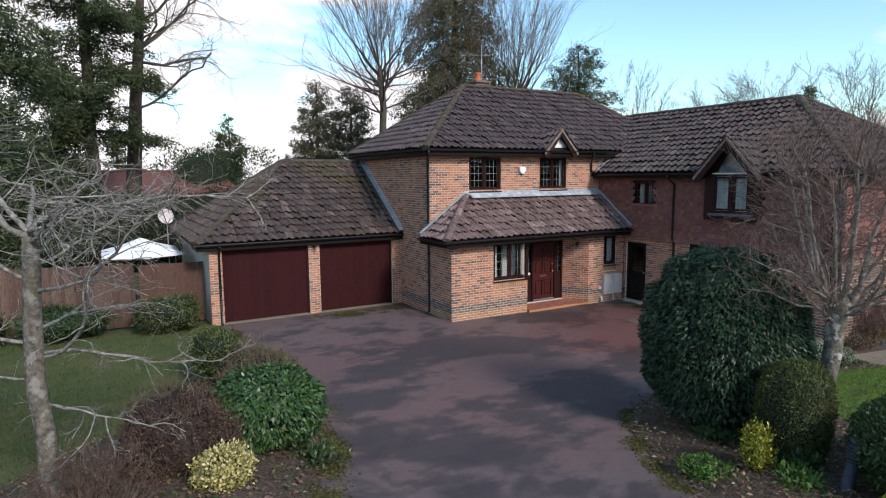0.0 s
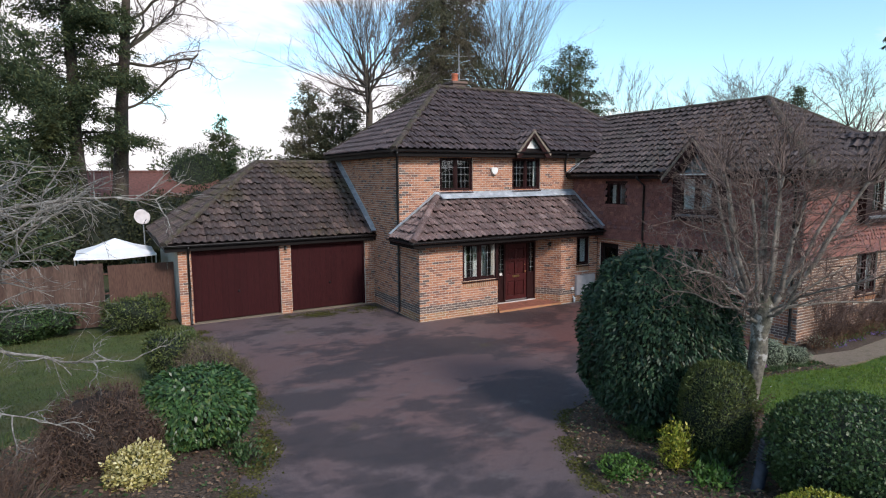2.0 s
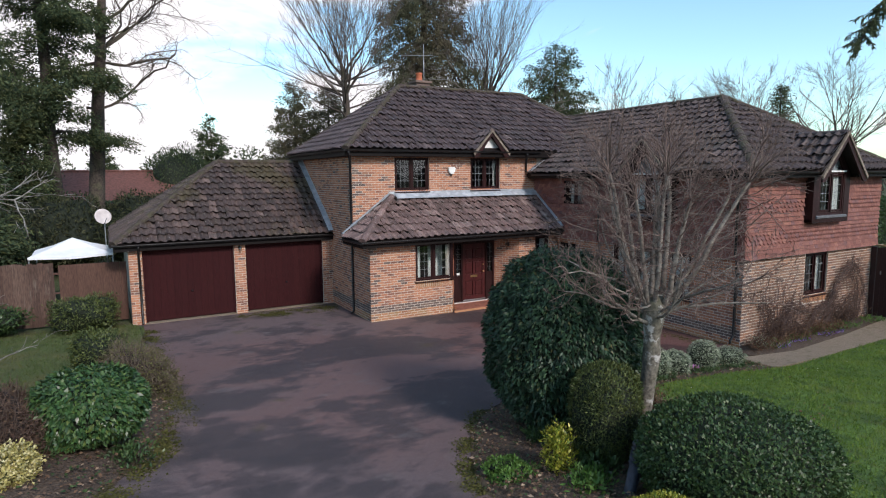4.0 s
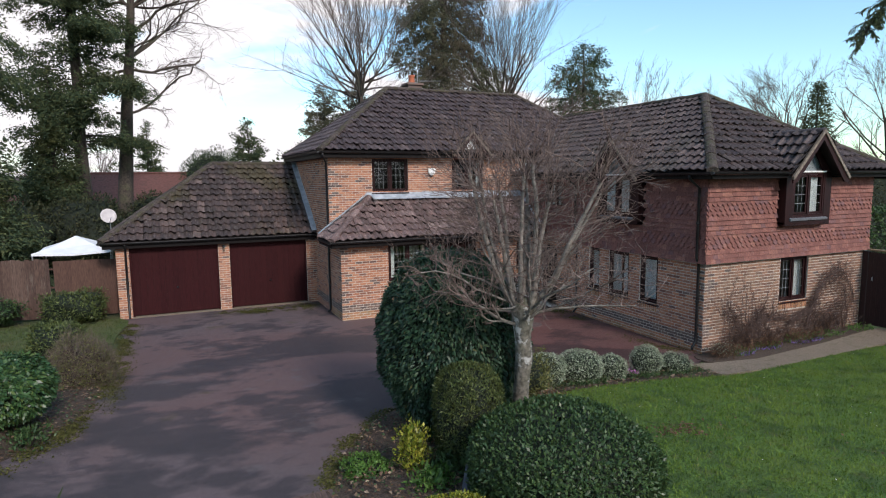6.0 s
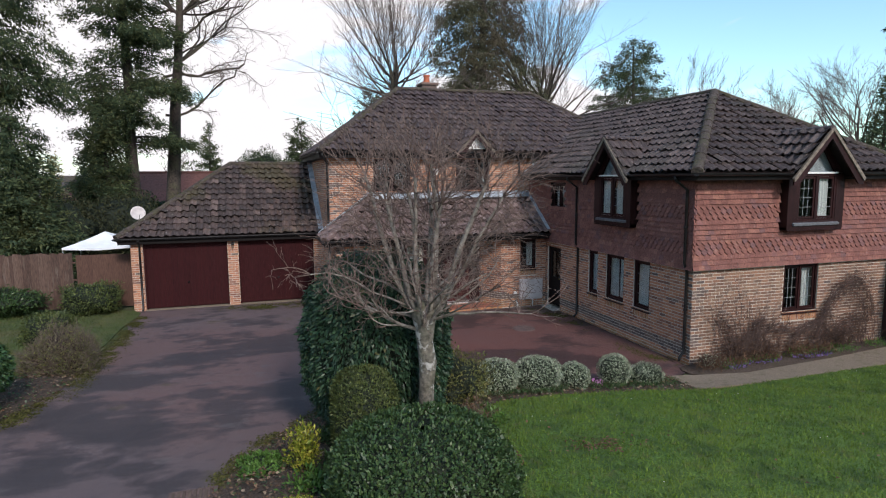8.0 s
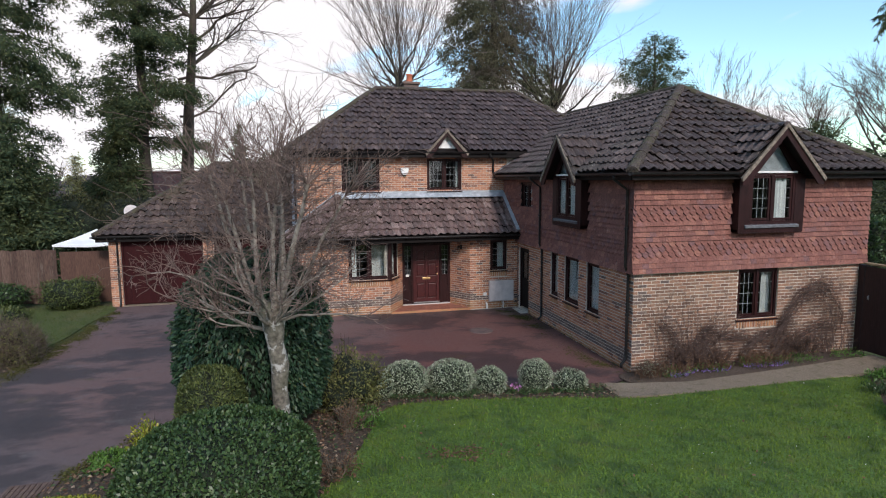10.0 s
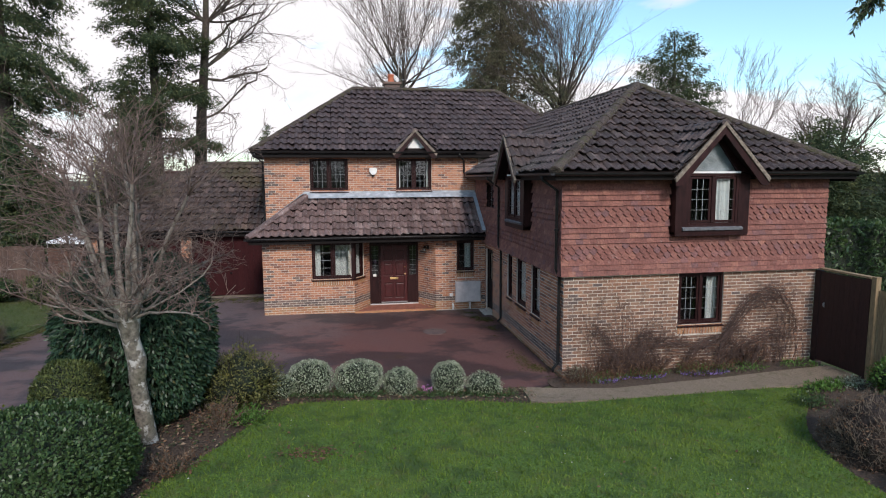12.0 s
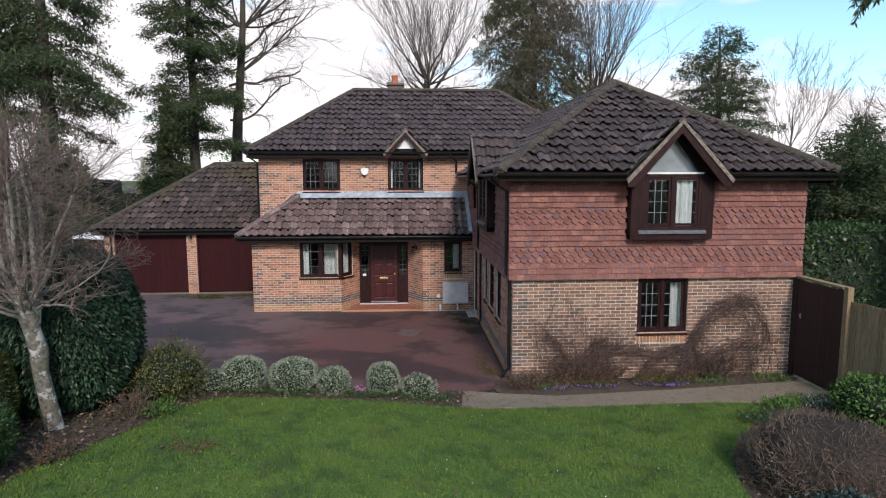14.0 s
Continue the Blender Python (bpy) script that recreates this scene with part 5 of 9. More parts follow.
def hang_mesh(name, kind, mat):
    """A clay wall tile: local x across, y out of the wall, z up; its lower edge stands proud."""
    w, h, lap = 0.163, 0.117, 0.03
    if kind == "plain":
        low = [(-w / 2, 0.0), (w / 2, 0.0)]
    else:
        low = [(-w / 2, 0.062), (-w * 0.36, 0.028), (-w * 0.14, 0.0), (w * 0.14, 0.0), (w * 0.36, 0.028), (w / 2, 0.062)]
    g = Geo()
    n = len(low)
    out = lambda z: 0.056 - 0.044 * z / (h + lap)
    pts = low + [(w / 2, h + lap), (-w / 2, h + lap)]
    g.v = [(x, out(z), z) for x, z in pts] + [(x, out(z) - 0.022, z) for x, z in low]
    g.f = [tuple(range(n + 2))[::-1]] + [(i, i + 1, n + 2 + i + 1, n + 2 + i) for i in range(n - 1)]
    return mesh_of(name, g, mat)


HANG = {(k, c): hang_mesh("hanging_tile", k, M[c]) for k in ("plain", "club") for c in ("hang_tile", "hang_tile_dark")}


def hang_tiles(wall, o, u, n, length, z0, z1, openings, near, dark=0.25, flare=0.03):
    m = basis(o, u, n)
    gauge, wide = 0.117, 0.165
    rows = int((z1 - z0) / gauge)
    for r in range(rows):
        z = z0 + r * gauge
        kind = "club" if r in (3, 4, 5, 10, 11, 12) else "plain"
        shift = (r % 2) * wide / 2
        kick = flare * max(0.0, 1 - r / 3.0) ** 1.5
        k = -1
        while True:
            s, e = shift + k * wide, shift + (k + 1) * wide
            k += 1
            if s >= length:
                break
            s, e = max(s, 0.0), min(e, length)
            if e - s < 0.02:
                continue
            c = (s + e) / 2
            if any(a[0] < c < a[1] and a[2] < z + 0.06 < a[3] for a in openings):
                continue
            blotch = noise.noise((c * 0.9, z * 1.6, o[0])) * 0.12
            # Shaped rows draw more dark tiles, imitating the shadow of their relief.
            col = "hang_tile_dark" if random.random() < dark * 0.5 + blotch * 0.6 + (0.16 if kind == "club" else 0.0) else "hang_tile"
            mat = m @ Matrix.Translation((c, kick + random.uniform(0, 0.004), z + random.uniform(-0.003, 0.003))) @ Matrix.Rotation(random.uniform(-0.012, 0.012), 4, "Y") @ Matrix.Diagonal(((e - s - 0.002) / 0.163, 1, 1, 1))
            mesh = HANG[(kind, col)]
            if near[0] < c < near[1] and near[2] < z < near[3] and HUNG.setdefault(wall.name, 0) < 300:
                HUNG[wall.name] += 1
                ob = new("hanging_tile", mesh)
                ob.parent = wall
                ob.matrix_basis = mat
            else:
                v = np.array([mat @ p.co for p in mesh.vertices])
                LAID.setdefault((wall.name, kind + col), (wall, mesh, []))[2].append(v)


def finish_laying():
    for key, value in LAID.items():
        if key[1] == "n":
            continue
        wall, mesh, blocks = value
        k = len(mesh.vertices)
        polys = [tuple(p.vertices) for p in mesh.polygons]
        g = Geo()
        tile = mesh.name.startswith("hanging")
        g.v = [tuple(p) for p in np.concatenate(blocks)]
        g.f = [tuple(i + b * k for i in f) for b in range(len(blocks)) for f in polys]
        part("tile_hanging" if tile else "brickwork", g, mesh.materials[0], wall, "rows of lapped clay wall tiles" if tile else "coursed bricks with recessed mortar joints", kind="stuff")


TZ0, TZ1 = 2.21, 4.33
front_hung = [(2.17 + 0.35, 3.91 + 0.35, 3.08, 4.5)]
o = (-0.28, -0.04, 0)
w = wall_mass("wall", o, (1, 0, 0), (0, -1, 0), 6.30, 2.204, 4.34, 0.3, [(2.30 + 0.28, 3.78 + 0.28, 3.3, 4.5)], M["wood_black"], "red clay tile-hung front wall with two shaped bands")
hang_tiles(w, (-0.35, -0.04, 0), (1, 0, 0), (0, -1, 0), 6.43, TZ0, TZ1, front_hung, (0.0, 6.5, 2.9, 4.3), 0.08)
side_hung = [(8.45 - 3.80, 8.45 - 2.08, 3.05, 4.5), (8.45 - 6.78, 8.45 - 5.84, 3.33, 4.18)]
o = (-0.28, 8.45, 0)
w = wall_mass("wall", o, (0, -1, 0), (-1, 0, 0), 8.45 + 0.03, 2.204, 4.34, 0.3, [(8.45 - 3.68, 8.45 - 2.2, 3.3, 4.5), side_hung[1]], M["wood_black"], "dark red clay tile-hung side wall")
hang_tiles(w, o, (0, -1, 0), (-1, 0, 0), 8.545, TZ0, TZ1, side_hung, (4.0, 8.7, 2.6, 4.3), 0.12)


# ---------- windows ----------
def curtain(m, x0, x1, z0, z1, y=-0.30):
    """A hanging folded curtain of thin cloth."""
    g = Geo()
    n = max(8, int((x1 - x0) / 0.025))
    for i in range(n + 1):
        t = i / n
        x = x0 + (x1 - x0) * t
        d = 0.03 * math.sin(t * (x1 - x0) * 60) + 0.012 * math.sin(t * 17)
        for z, k in ((z0, 1.15), (z0 + (z1 - z0) * 0.5, 1.0), (z1, 0.75)):
            for th in (0.0, 0.006):
                g.v.append(tuple(m @ Vector((x, y + d * k - th, z))))
    for i in range(n):
        a, b = i * 6, i * 6 + 6
        for q in (0, 2):
            g.f += [(a + q, b + q, b + q + 2, a + q + 2), (a + q + 1, a + q + 3, b + q + 3, b + q + 1)]
    ob = part("curtain", g, M["curtain"], None, smooth=True)
    tagged(ob, "white folded curtain hanging inside a window", "curtain", "curtains")


def ring(g, x0, z0, x1, z1, bar, y0, y1, m):
    """A rectangular frame in one piece, its corners joined."""
    k = len(g.v)
    for y in (y0, y1):
        for d in (0.0, bar):
            g.v.extend(tuple(m @ Vector(p)) for p in ((x0 + d, y, z0 + d), (x1 - d, y, z0 + d), (x1 - d, y, z1 - d), (x0 + d, y, z1 - d)))
    for i in range(4):
        j = (i + 1) % 4
        g.f += [tuple(k + q for q in f) for f in ((i, j, 4 + j, 4 + i), (8 + i, 12 + i, 12 + j, 8 + j), (i, 8 + i, 8 + j, j), (4 + i, 4 + j, 12 + j, 12 + i))]
    return g


def casement(m, x0, x1, z0, z1, parent, lattice=(2, 4), y=-0.06, bar=0.045):
    """An opening light: moulded frame, pane and leaded lattice."""
    part("casement", ring(Geo(), x0, z0, x1, z1, bar, y - 0.045, y, m), M["wood_dark"], parent)
    gx0, gx1, gz0, gz1 = x0 + bar, x1 - bar, z0 + bar, z1 - bar
    g = Geo().box(gx0, y - 0.026, gz0, gx1, y - 0.020, gz1, m)
    ob = part("pane", g, M["glass"], parent)
    ob.visible_shadow = False
    if lattice:
        g = Geo()
        for i in range(1, lattice[0]):
            x = gx0 + (gx1 - gx0) * i / lattice[0]
            g.box(x - 0.004, y - 0.019, gz0, x + 0.004, y - 0.014, gz1, m)
        for i in range(1, lattice[1]):
            z = gz0 + (gz1 - gz0) * i / lattice[1]
            g.box(gx0, y - 0.0185, z - 0.004, gx1, y - 0.0145, z + 0.004, m)
        part("lead_lattice", g, M["lattice"], parent, "pale leaded lattice")


def window(o, u, n, w, h, lights, curtains=(), lattice=(2, 4), sill=True, parent=house, label="dark-stained timber casement window with leaded panes"):
    """A window in an opening whose lower corner is o. lights: shares of its width."""
    m = basis(o, u, n)
    j = 0.055
    win = part("window", ring(Geo(), 0, 0, w, h, j, -0.13, -0.03, m), M["wood_dark"], parent, label)
    x = j
    inner = w - 2 * j - 0.05 * (len(lights) - 1)
    spans = []
    for i, s in enumerate(lights):
        spans.append((x, x + inner * s))
        x += inner * s
        if i < len(lights) - 1:
            part("mullion", Geo().box(x, -0.13, j, x + 0.05, -0.035, h - j, m), M["wood_dark"], win)
            x += 0.05
    for a, b in spans:
        casement(m, a + 0.004, b - 0.004, j + 0.004, h - j - 0.004, win, lattice)
    if sill:
        g = Geo()
        g.prism([(-0.02, -0.12, 0.004), (-0.02, 0.05, -0.03), (-0.02, 0.05, -0.055), (-0.02, -0.12, -0.055)], (w + 0.04, 0, 0), m)
        part("sill", g, M["wood_dark"], win)
    for a, b, *deep in curtains:
        curtain(m, w * a, w * b, 0.02, h - 0.03, deep[0] if deep else -0.22)
    return win


F, S = ((1, 0, 0), (0, -1, 0)), ((0, -1, 0), (-1, 0, 0))
window((2.48, 0, 1.0), *F, 1.11, 1.19, (0.5, 0.5), [(0.74, 0.95)], (3, 4))
for y1, y0 in ((4.48, 3.98), (3.55, 2.68), (2.24, 1.56)):
    window((WX0, y1, 0.9), *S, y1 - y0, 1.29, (1.0,), [(0.10, 0.90, -0.16)] if y1 != 3.55 else [(0.08, 0.42, -0.16), (0.60, 0.92, -0.16)], (2, 4))
window((-6.0, MY0, 3.92), *F, 1.27, 1.11, (0.5, 0.5), [], (3, 4))
window((-3.09, MY0, 3.92), *F, 1.23, 1.11, (0.5, 0.5), [(0.04, 0.13), (0.87, 0.96)], (3, 4))
window((-5.95, LY, 1.12), *F, 1.33, 1.20, (0.5, 0.5), [(0.03, 0.2), (0.54, 0.94, -0.55)], (2, 4))
window(ca + cu * 0.05 + Vector((0, 0, 1.12)), cu, cn, 0.57, 1.20, (1.0,), [(0.06, 0.94, -0.15)], (2, 4))
window((-1.22, 7.22, 1.25), *F, 0.59, 1.03, (1.0,), [(0.5, 0.94, -0.15)], (2, 4))
window((-0.28, 6.78, 3.33), *S, 0.94, 0.85, (0.5, 0.5), [(0.1, 0.5)], (2, 3), label="small dark-stained upper window")


def bay_corner():
    """Dark posts and sill that turn the corner of the bay window."""
    ob = part("corner_post", Geo().prism([(-4.70, LY - 0.012, 1.05), (-4.60, LY - 0.012, 1.05), *[tuple(ca + cu * 0.11 + cn * 0.012 + Vector((0, 0, 1.05)))], *[tuple(ca + cu * 0.11 - cn * 0.08 + Vector((0, 0, 1.05)))], (-4.70, LY + 0.10, 1.05)], (0, 0, 1.30)), M["wood_dark"], house, "dark-stained corner post of the bay window")
    part("sill", Geo().prism([(-4.74, LY - 0.05, 1.07), (-4.60, LY - 0.05, 1.07), tuple(ca + cu * 0.13 + cn * 0.05 + Vector((0, 0, 1.07))), tuple(ca + cu * 0.13 - cn * 0.05 + Vector((0, 0, 1.07))), (-4.74, LY + 0.05, 1.07)], (0, 0, 0.04)), M["wood_dark"], ob)


bay_corner()


M["slate"] = material("grey_slate_sill", [(0.0, (0.10, 0.105, 0.115)), (1.0, (0.13, 0.135, 0.145))], 0.5, grain=(12, 0.2), bump=(60, 0.3, 0.004))
# Pale grey that stands in for the sky reflected by the gable panes.
M["lining"] = material("grey_lining_board", [(0.0, (0.32, 0.34, 0.36)), (1.0, (0.36, 0.38, 0.40))], 0.7, grain=(4, 0.2), bump=None)


# ---------- gables and projecting windows ----------
def gable(o, u, n, half, z0, z1, out, back, eave_back, mat, panel, board=0.17, label=""):
    """A small pitched roof that runs back into the main slope, with barge boards."""
    m = basis(o, u, n)
    rise = z1 - z0
    sl = math.hypot(half, rise)
    roof = part("gable_roof", Geo().prism([(-half, out - 0.02, z0 - 0.03), (0, out - 0.02, z1 - 0.03), (half, out - 0.02, z0 - 0.03), (half - 0.1, out - 0.02, z0 - 0.03), (0, out - 0.02, z1 - 0.14), (-half + 0.1, out - 0.02, z0 - 0.03)],
                                          (0, -(out + 0.3), 0), m), M["wood_black"], house, label)
    r3 = m.to_3x3()
    for sgn in (-1, 1):
        across = r3 @ Vector((0, -sgn, 0))
        up = r3 @ Vector((-sgn * half, 0, rise))
        corner = m @ Vector((sgn * (half + 0.02), 0, z0))
        e, b = (out, -eave_back), (out, -back)
        if sgn == -1:
            slope(roof, corner, across, up, (e[1], e[0]), (b[1], b[0]), sl, mat)
        else:
            slope(roof, corner, across, up, (-e[0], -e[1]), (-b[0], -b[1]), sl, mat)
        # barge board and the pale verge above it
        g = Geo()
        t = board
        g.prism([(sgn * (half + 0.06), out - 0.045, z0 - 0.06), (0, out - 0.045, z1 - 0.005), (0, out - 0.045, z1 - t * 1.35), (sgn * (half - 0.10), out - 0.045, z0 - 0.19), (sgn * (half + 0.06), out - 0.045, z0 - 0.21)], (0, 0.04, 0), m)
        part("barge_board", g, M["wood_dark"], roof, "dark brown barge board")
        g = Geo()
        g.prism([(sgn * (half + 0.10), out - 0.03, z0 - 0.055), (0, out - 0.03, z1 + 0.035), (0, out - 0.03, z1 - 0.055), (sgn * (half + 0.06), out - 0.03, z0 - 0.13)], (0, 0.055, 0), m)
        part("verge", g, M["barge"], roof, "pale weathered verge edging")
    ridge_line(roof, m @ Vector((0, out, z1 + 0.02)), m @ Vector((0, -back, z1 + 0.02)), mat, r=0.09)
    if panel == "white":
        g = Geo().prism([(-half + 0.03, 0.18, z0 - 0.06), (half - 0.03, 0.18, z0 - 0.06), (0, 0.18, z1 - 0.10)], (0, 0.05, 0), m)
        part("gable_panel", g, M["white"], roof, "white painted gable panel")
    return roof


def oriel(o, u, n, half, z0, z1, apex, lean, label):
    """A boxed window that projects from the upper floor under its own gable. o lies on the wall's face below its middle."""
    m = basis(o, u, n)
    p = 0.24                                  # how far it stands out
    g = Geo()
    g.prism([(-half, 0, z0), (half, 0, z0), (half - 0.03, 0, z0 - 0.03), (-half + 0.03, 0, z0 - 0.03)], (0, p, 0), m)
    for sgn in (-1, 1):
        a, b = sorted((sgn * half, sgn * (half - 0.05)))
        g.box(a, -0.2, z0, b, p - 0.03, z1, m)
        a, b = sorted((sgn * half, sgn * (half - 0.27)))
        g.box(a, p - 0.03, z0, b, p, z1, m)
    body = part("oriel_window", Geo().box(-half, p - 0.0301, z0, half, p - 0.0005, z0 + 0.20, m), M["wood_dark"], house, label, bevel=0.006)
    part("oriel_floor", Geo().box(-half, -0.2, z0 + 0.01, half, p - 0.03, z0 + 0.06, m), M["wood_dark"], body)
    for i in range(len(g.v) // 8):
        piece = Geo()
        piece.v, piece.f = g.v[i * 8:i * 8 + 8], [tuple(q - i * 8 for q in f) for f in g.f if i * 8 <= f[0] < i * 8 + 8]
        part("oriel_cheek", piece, M["wood_dark"], body, bevel=0.004)
    inner = half - 0.27
    part("window_frame", ring(Geo(), -inner, z0 + 0.20, inner, z1, 0.055, p - 0.09, p - 0.01, m), M["wood_dark"], body)
    part("mullion", Geo().box(-0.03, p - 0.09, z0 + 0.255, 0.03, p - 0.01, z1 - 0.055, m), M["wood_dark"], body)
    for a, b in ((-inner + 0.052, -0.032), (0.032, inner - 0.052)):
        casement(m, a + 0.004, b - 0.004, z0 + 0.265, z1 - 0.065, body, (3, 4), y=p - 0.03, bar=0.05)
    g = Geo().prism([(-half + 0.16, p - 0.005, z0 + 0.175), (-half + 0.16, p + 0.055, z0 + 0.145), (-half + 0.16, p + 0.05, z0 + 0.10), (-half + 0.16, p - 0.005, z0 + 0.10)], (2 * half - 0.32, 0, 0), m)
    part("sill", g, M["slate"], body, "grey projecting sill")
    g = Geo().box(-inner - 0.02, p - 0.05, z1 + 0.005, inner + 0.02, p + 0.02, z1 + 0.045, m)
    part("transom", g, M["white"], body, "white transom strip")
    # the glazed triangle in the gable
    tri = [(-inner + 0.02, p - 0.04, z1 + 0.05), (inner - 0.02, p - 0.04, z1 + 0.05), (0, p - 0.04, apex - 0.27)]
    g = Geo().prism(tri, (0, 0.006, 0), m)
    ob = part("pane", g, M["glass"], body, "triangular gable pane")
    ob.visible_shadow = False
    g = Geo()
    for sgn in (-1, 1):
        g.prism([(sgn * (half - 0.02), p - 0.06, z1 + 0.01), (sgn * (inner - 0.06), p - 0.06, z1 + 0.05), (0, p - 0.06, apex - 0.30), (0, p - 0.06, apex - 0.08)], (0, 0.055, 0), m)
    part("gable_frame", g, M["wood_dark"], body)
    # Added board: carries the pane's pale sky reflection as a surface colour.
    g = Geo().prism([(-half + 0.16, p - 0.10, z1 + 0.02), (half - 0.16, p - 0.10, z1 + 0.02), (0, p - 0.10, apex - 0.2)], (0, -0.02, 0), m)
    part("gable_lining", g, M["lining"], body, "added pale grey board imitating sky reflection in the gable pane")
    for a, b in lean:
        curtain(m, a, b, z0 + 0.2, z1 - 0.02, p - 0.13)
    return body


oriel((3.04, -0.04, 0), *F, 0.88, 3.08, 4.41, 5.50, [(0.10, 0.50), (-0.58, -0.5)], "dark-stained projecting window with leaded panes")
gable((3.04, -0.04, 0), *F, 1.02, 4.36, 5.46, 0.56, 1.35, -0.30, M["roof_tile_wing"], "", label="tiled gable over the projecting front window")
oriel((-0.28, 2.95, 0), *S, 0.86, 3.06, 4.38, 5.46, [(-0.55, -0.1), (0.1, 0.55)], "dark-stained projecting window on the side wall")
gable((-0.28, 2.95, 0), *S, 0.98, 4.34, 5.40, 0.52, 1.20, -0.30, M["roof_tile_wing"], "", label="tiled gable over the projecting side window")
gable((-2.475, MY0, 0), *F, 0.66, 5.22, 5.94, 0.44, 0.75, -0.28, M["roof_tile"], "white", board=0.13, label="small tiled gable over an upper window")


# ---------- doors ----------
def front_door():
    g = Geo()
    x0, x1, y, z0, z1 = -4.08, -2.42, 8.02, 0.08, 2.14
    for a in ((x0, z0, x0 + 0.07, z1), (x1 - 0.07, z0, x1, z1), (x0 + 0.07, z1 - 0.07, x1 - 0.07, z1), (-3.78, z0, -3.71, z1 - 0.07), (-2.79, z0, -2.72, z1 - 0.07)):
        g.box(a[0], y - 0.02, a[1], a[2], y + 0.09, a[3])
    door = part("door", g, M["wood_dark"], house, "dark red panelled front door with glazed side lights")
    leaf = part("door_leaf", Geo().box(-3.705, y + 0.058, z0 + 0.03, -2.795, y + 0.075, z1 - 0.075), M["door"], door, "deep red painted door leaf")
    rows = ((0.26, 0.78), (1.02, 1.46), (1.56, 1.92))
    for a, b in ((-3.705, -3.60), (-3.29, -3.21), (-2.90, -2.795)):
        part("stile", Geo().box(a, y + 0.016, z0 + 0.03, b, y + 0.058, z1 - 0.075), M["door"], leaf, bevel=0.006)
    for a, b in ((z0 + 0.03, 0.26), (0.78, 1.02), (1.46, 1.56), (1.92, z1 - 0.075)):
        for px in (-3.60, -3.21):
            part("rail", Geo().box(px, y + 0.018, a, px + 0.31, y + 0.058, b), M["door"], leaf, bevel=0.006)
    for px in (-3.60, -3.21):
        for a, b in rows:
            part("door_panel", Geo().box(px + 0.035, y + 0.03, a + 0.035, px + 0.275, y + 0.058, b - 0.035), M["door"], leaf, bevel=0.012)
    part("letter_plate", Geo().box(-3.39, y + 0.008, 0.90, -3.11, y + 0.02, 0.97), M["brass"], leaf, "brass letter plate", bevel=0.004)
    g = Geo().lathe([(0.012, 0.0), (0.012, 0.03), (0.03, 0.035), (0.034, 0.055), (0.02, 0.07)], (0, 0, 0), 12, pose(-2.88, y + 0.02, 1.08, 90))
    part("door_knob", g, M["brass"], leaf, "brass door knob", smooth=True)
    g = Geo().lathe([(0.018, 0.0), (0.018, 0.02), (0.008, 0.022)], (0, 0, 0), 12, pose(-2.88, y + 0.02, 1.32, 90))
    part("lock", g, M["brass"], leaf, smooth=True)
    part("weather_bar", Geo().prism([(-3.70, y + 0.02, 0.13), (-3.70, y - 0.03, 0.12), (-3.70, y - 0.03, 0.105), (-3.70, y + 0.02, 0.10)], (0.90, 0, 0)), M["steel"], leaf, "aluminium weather bar")
    for a, b in ((x0 + 0.07, -3.78), (-2.72, x1 - 0.07)):
        ob = part("side_light", Geo().box(a, y + 0.03, 1.05, b, y + 0.036, z1 - 0.07), M["glass"], door, "dark leaded side light")
        ob.visible_shadow = False
        part("side_panel", Geo().box(a, y + 0.015, z0, b, y + 0.05, 1.05), M["wood_dark"], door)
        g = Geo()
        for k in range(1, 6):
            z = 1.05 + 1.02 * k / 6
            g.box(a, y + 0.024, z - 0.003, b, y + 0.029, z + 0.003)
        g.box((a + b) / 2 - 0.003, y + 0.0245, 1.05, (a + b) / 2 + 0.003, y + 0.0285, z1 - 0.07)
        part("lead_lattice", g, M["lattice"], door)
    part("plaque", Geo().box(-3.97, y - 0.03, 1.02, -3.86, y - 0.021, 1.10), M["white"], door, "small white plaque", bevel=0.003)
    part("threshold", Geo().box(x0, y - 0.05, 0.03, x1, y + 0.12, 0.065), M["meter"], door, "pale stone threshold", bevel=0.006)


front_door()


def porch_step():
    g = Geo()
    g.prism([(-4.62, LY - 0.12, -0.12), (-1.93, LY - 0.02, -0.12), (-2.42, 8.0, -0.12), (-4.07, 8.0, -0.12)], (0, 0, 0.155))
    ob = part("porch_step", g, M["brick_plinth"], None)
    tagged(ob, "red quarry-tiled step before the front door", "step")
    x = -4.5
    k = 0
    while x < -2.0:
        for j in range(6):
            y = LY - 0.06 + j * 0.155
            lo = -4.55 + max(0.0, (y - LY) / 0.85) * 0.50 if y > LY else -4.55
            hi = -2.0 - max(0.0, (y - LY) / 0.8) * 0.45
            if lo < x and x + 0.15 < hi and y < 7.84:
                t = new("quarry_tile", QUARRY)
                t.parent = ob
                t.location = (x, y, 0.035)
        x += 0.155


QUARRY = mesh_of("quarry_tile", Geo().box(0, 0, 0, 0.15, 0.15, 0.012), M["porch_tile"])
porch_step()


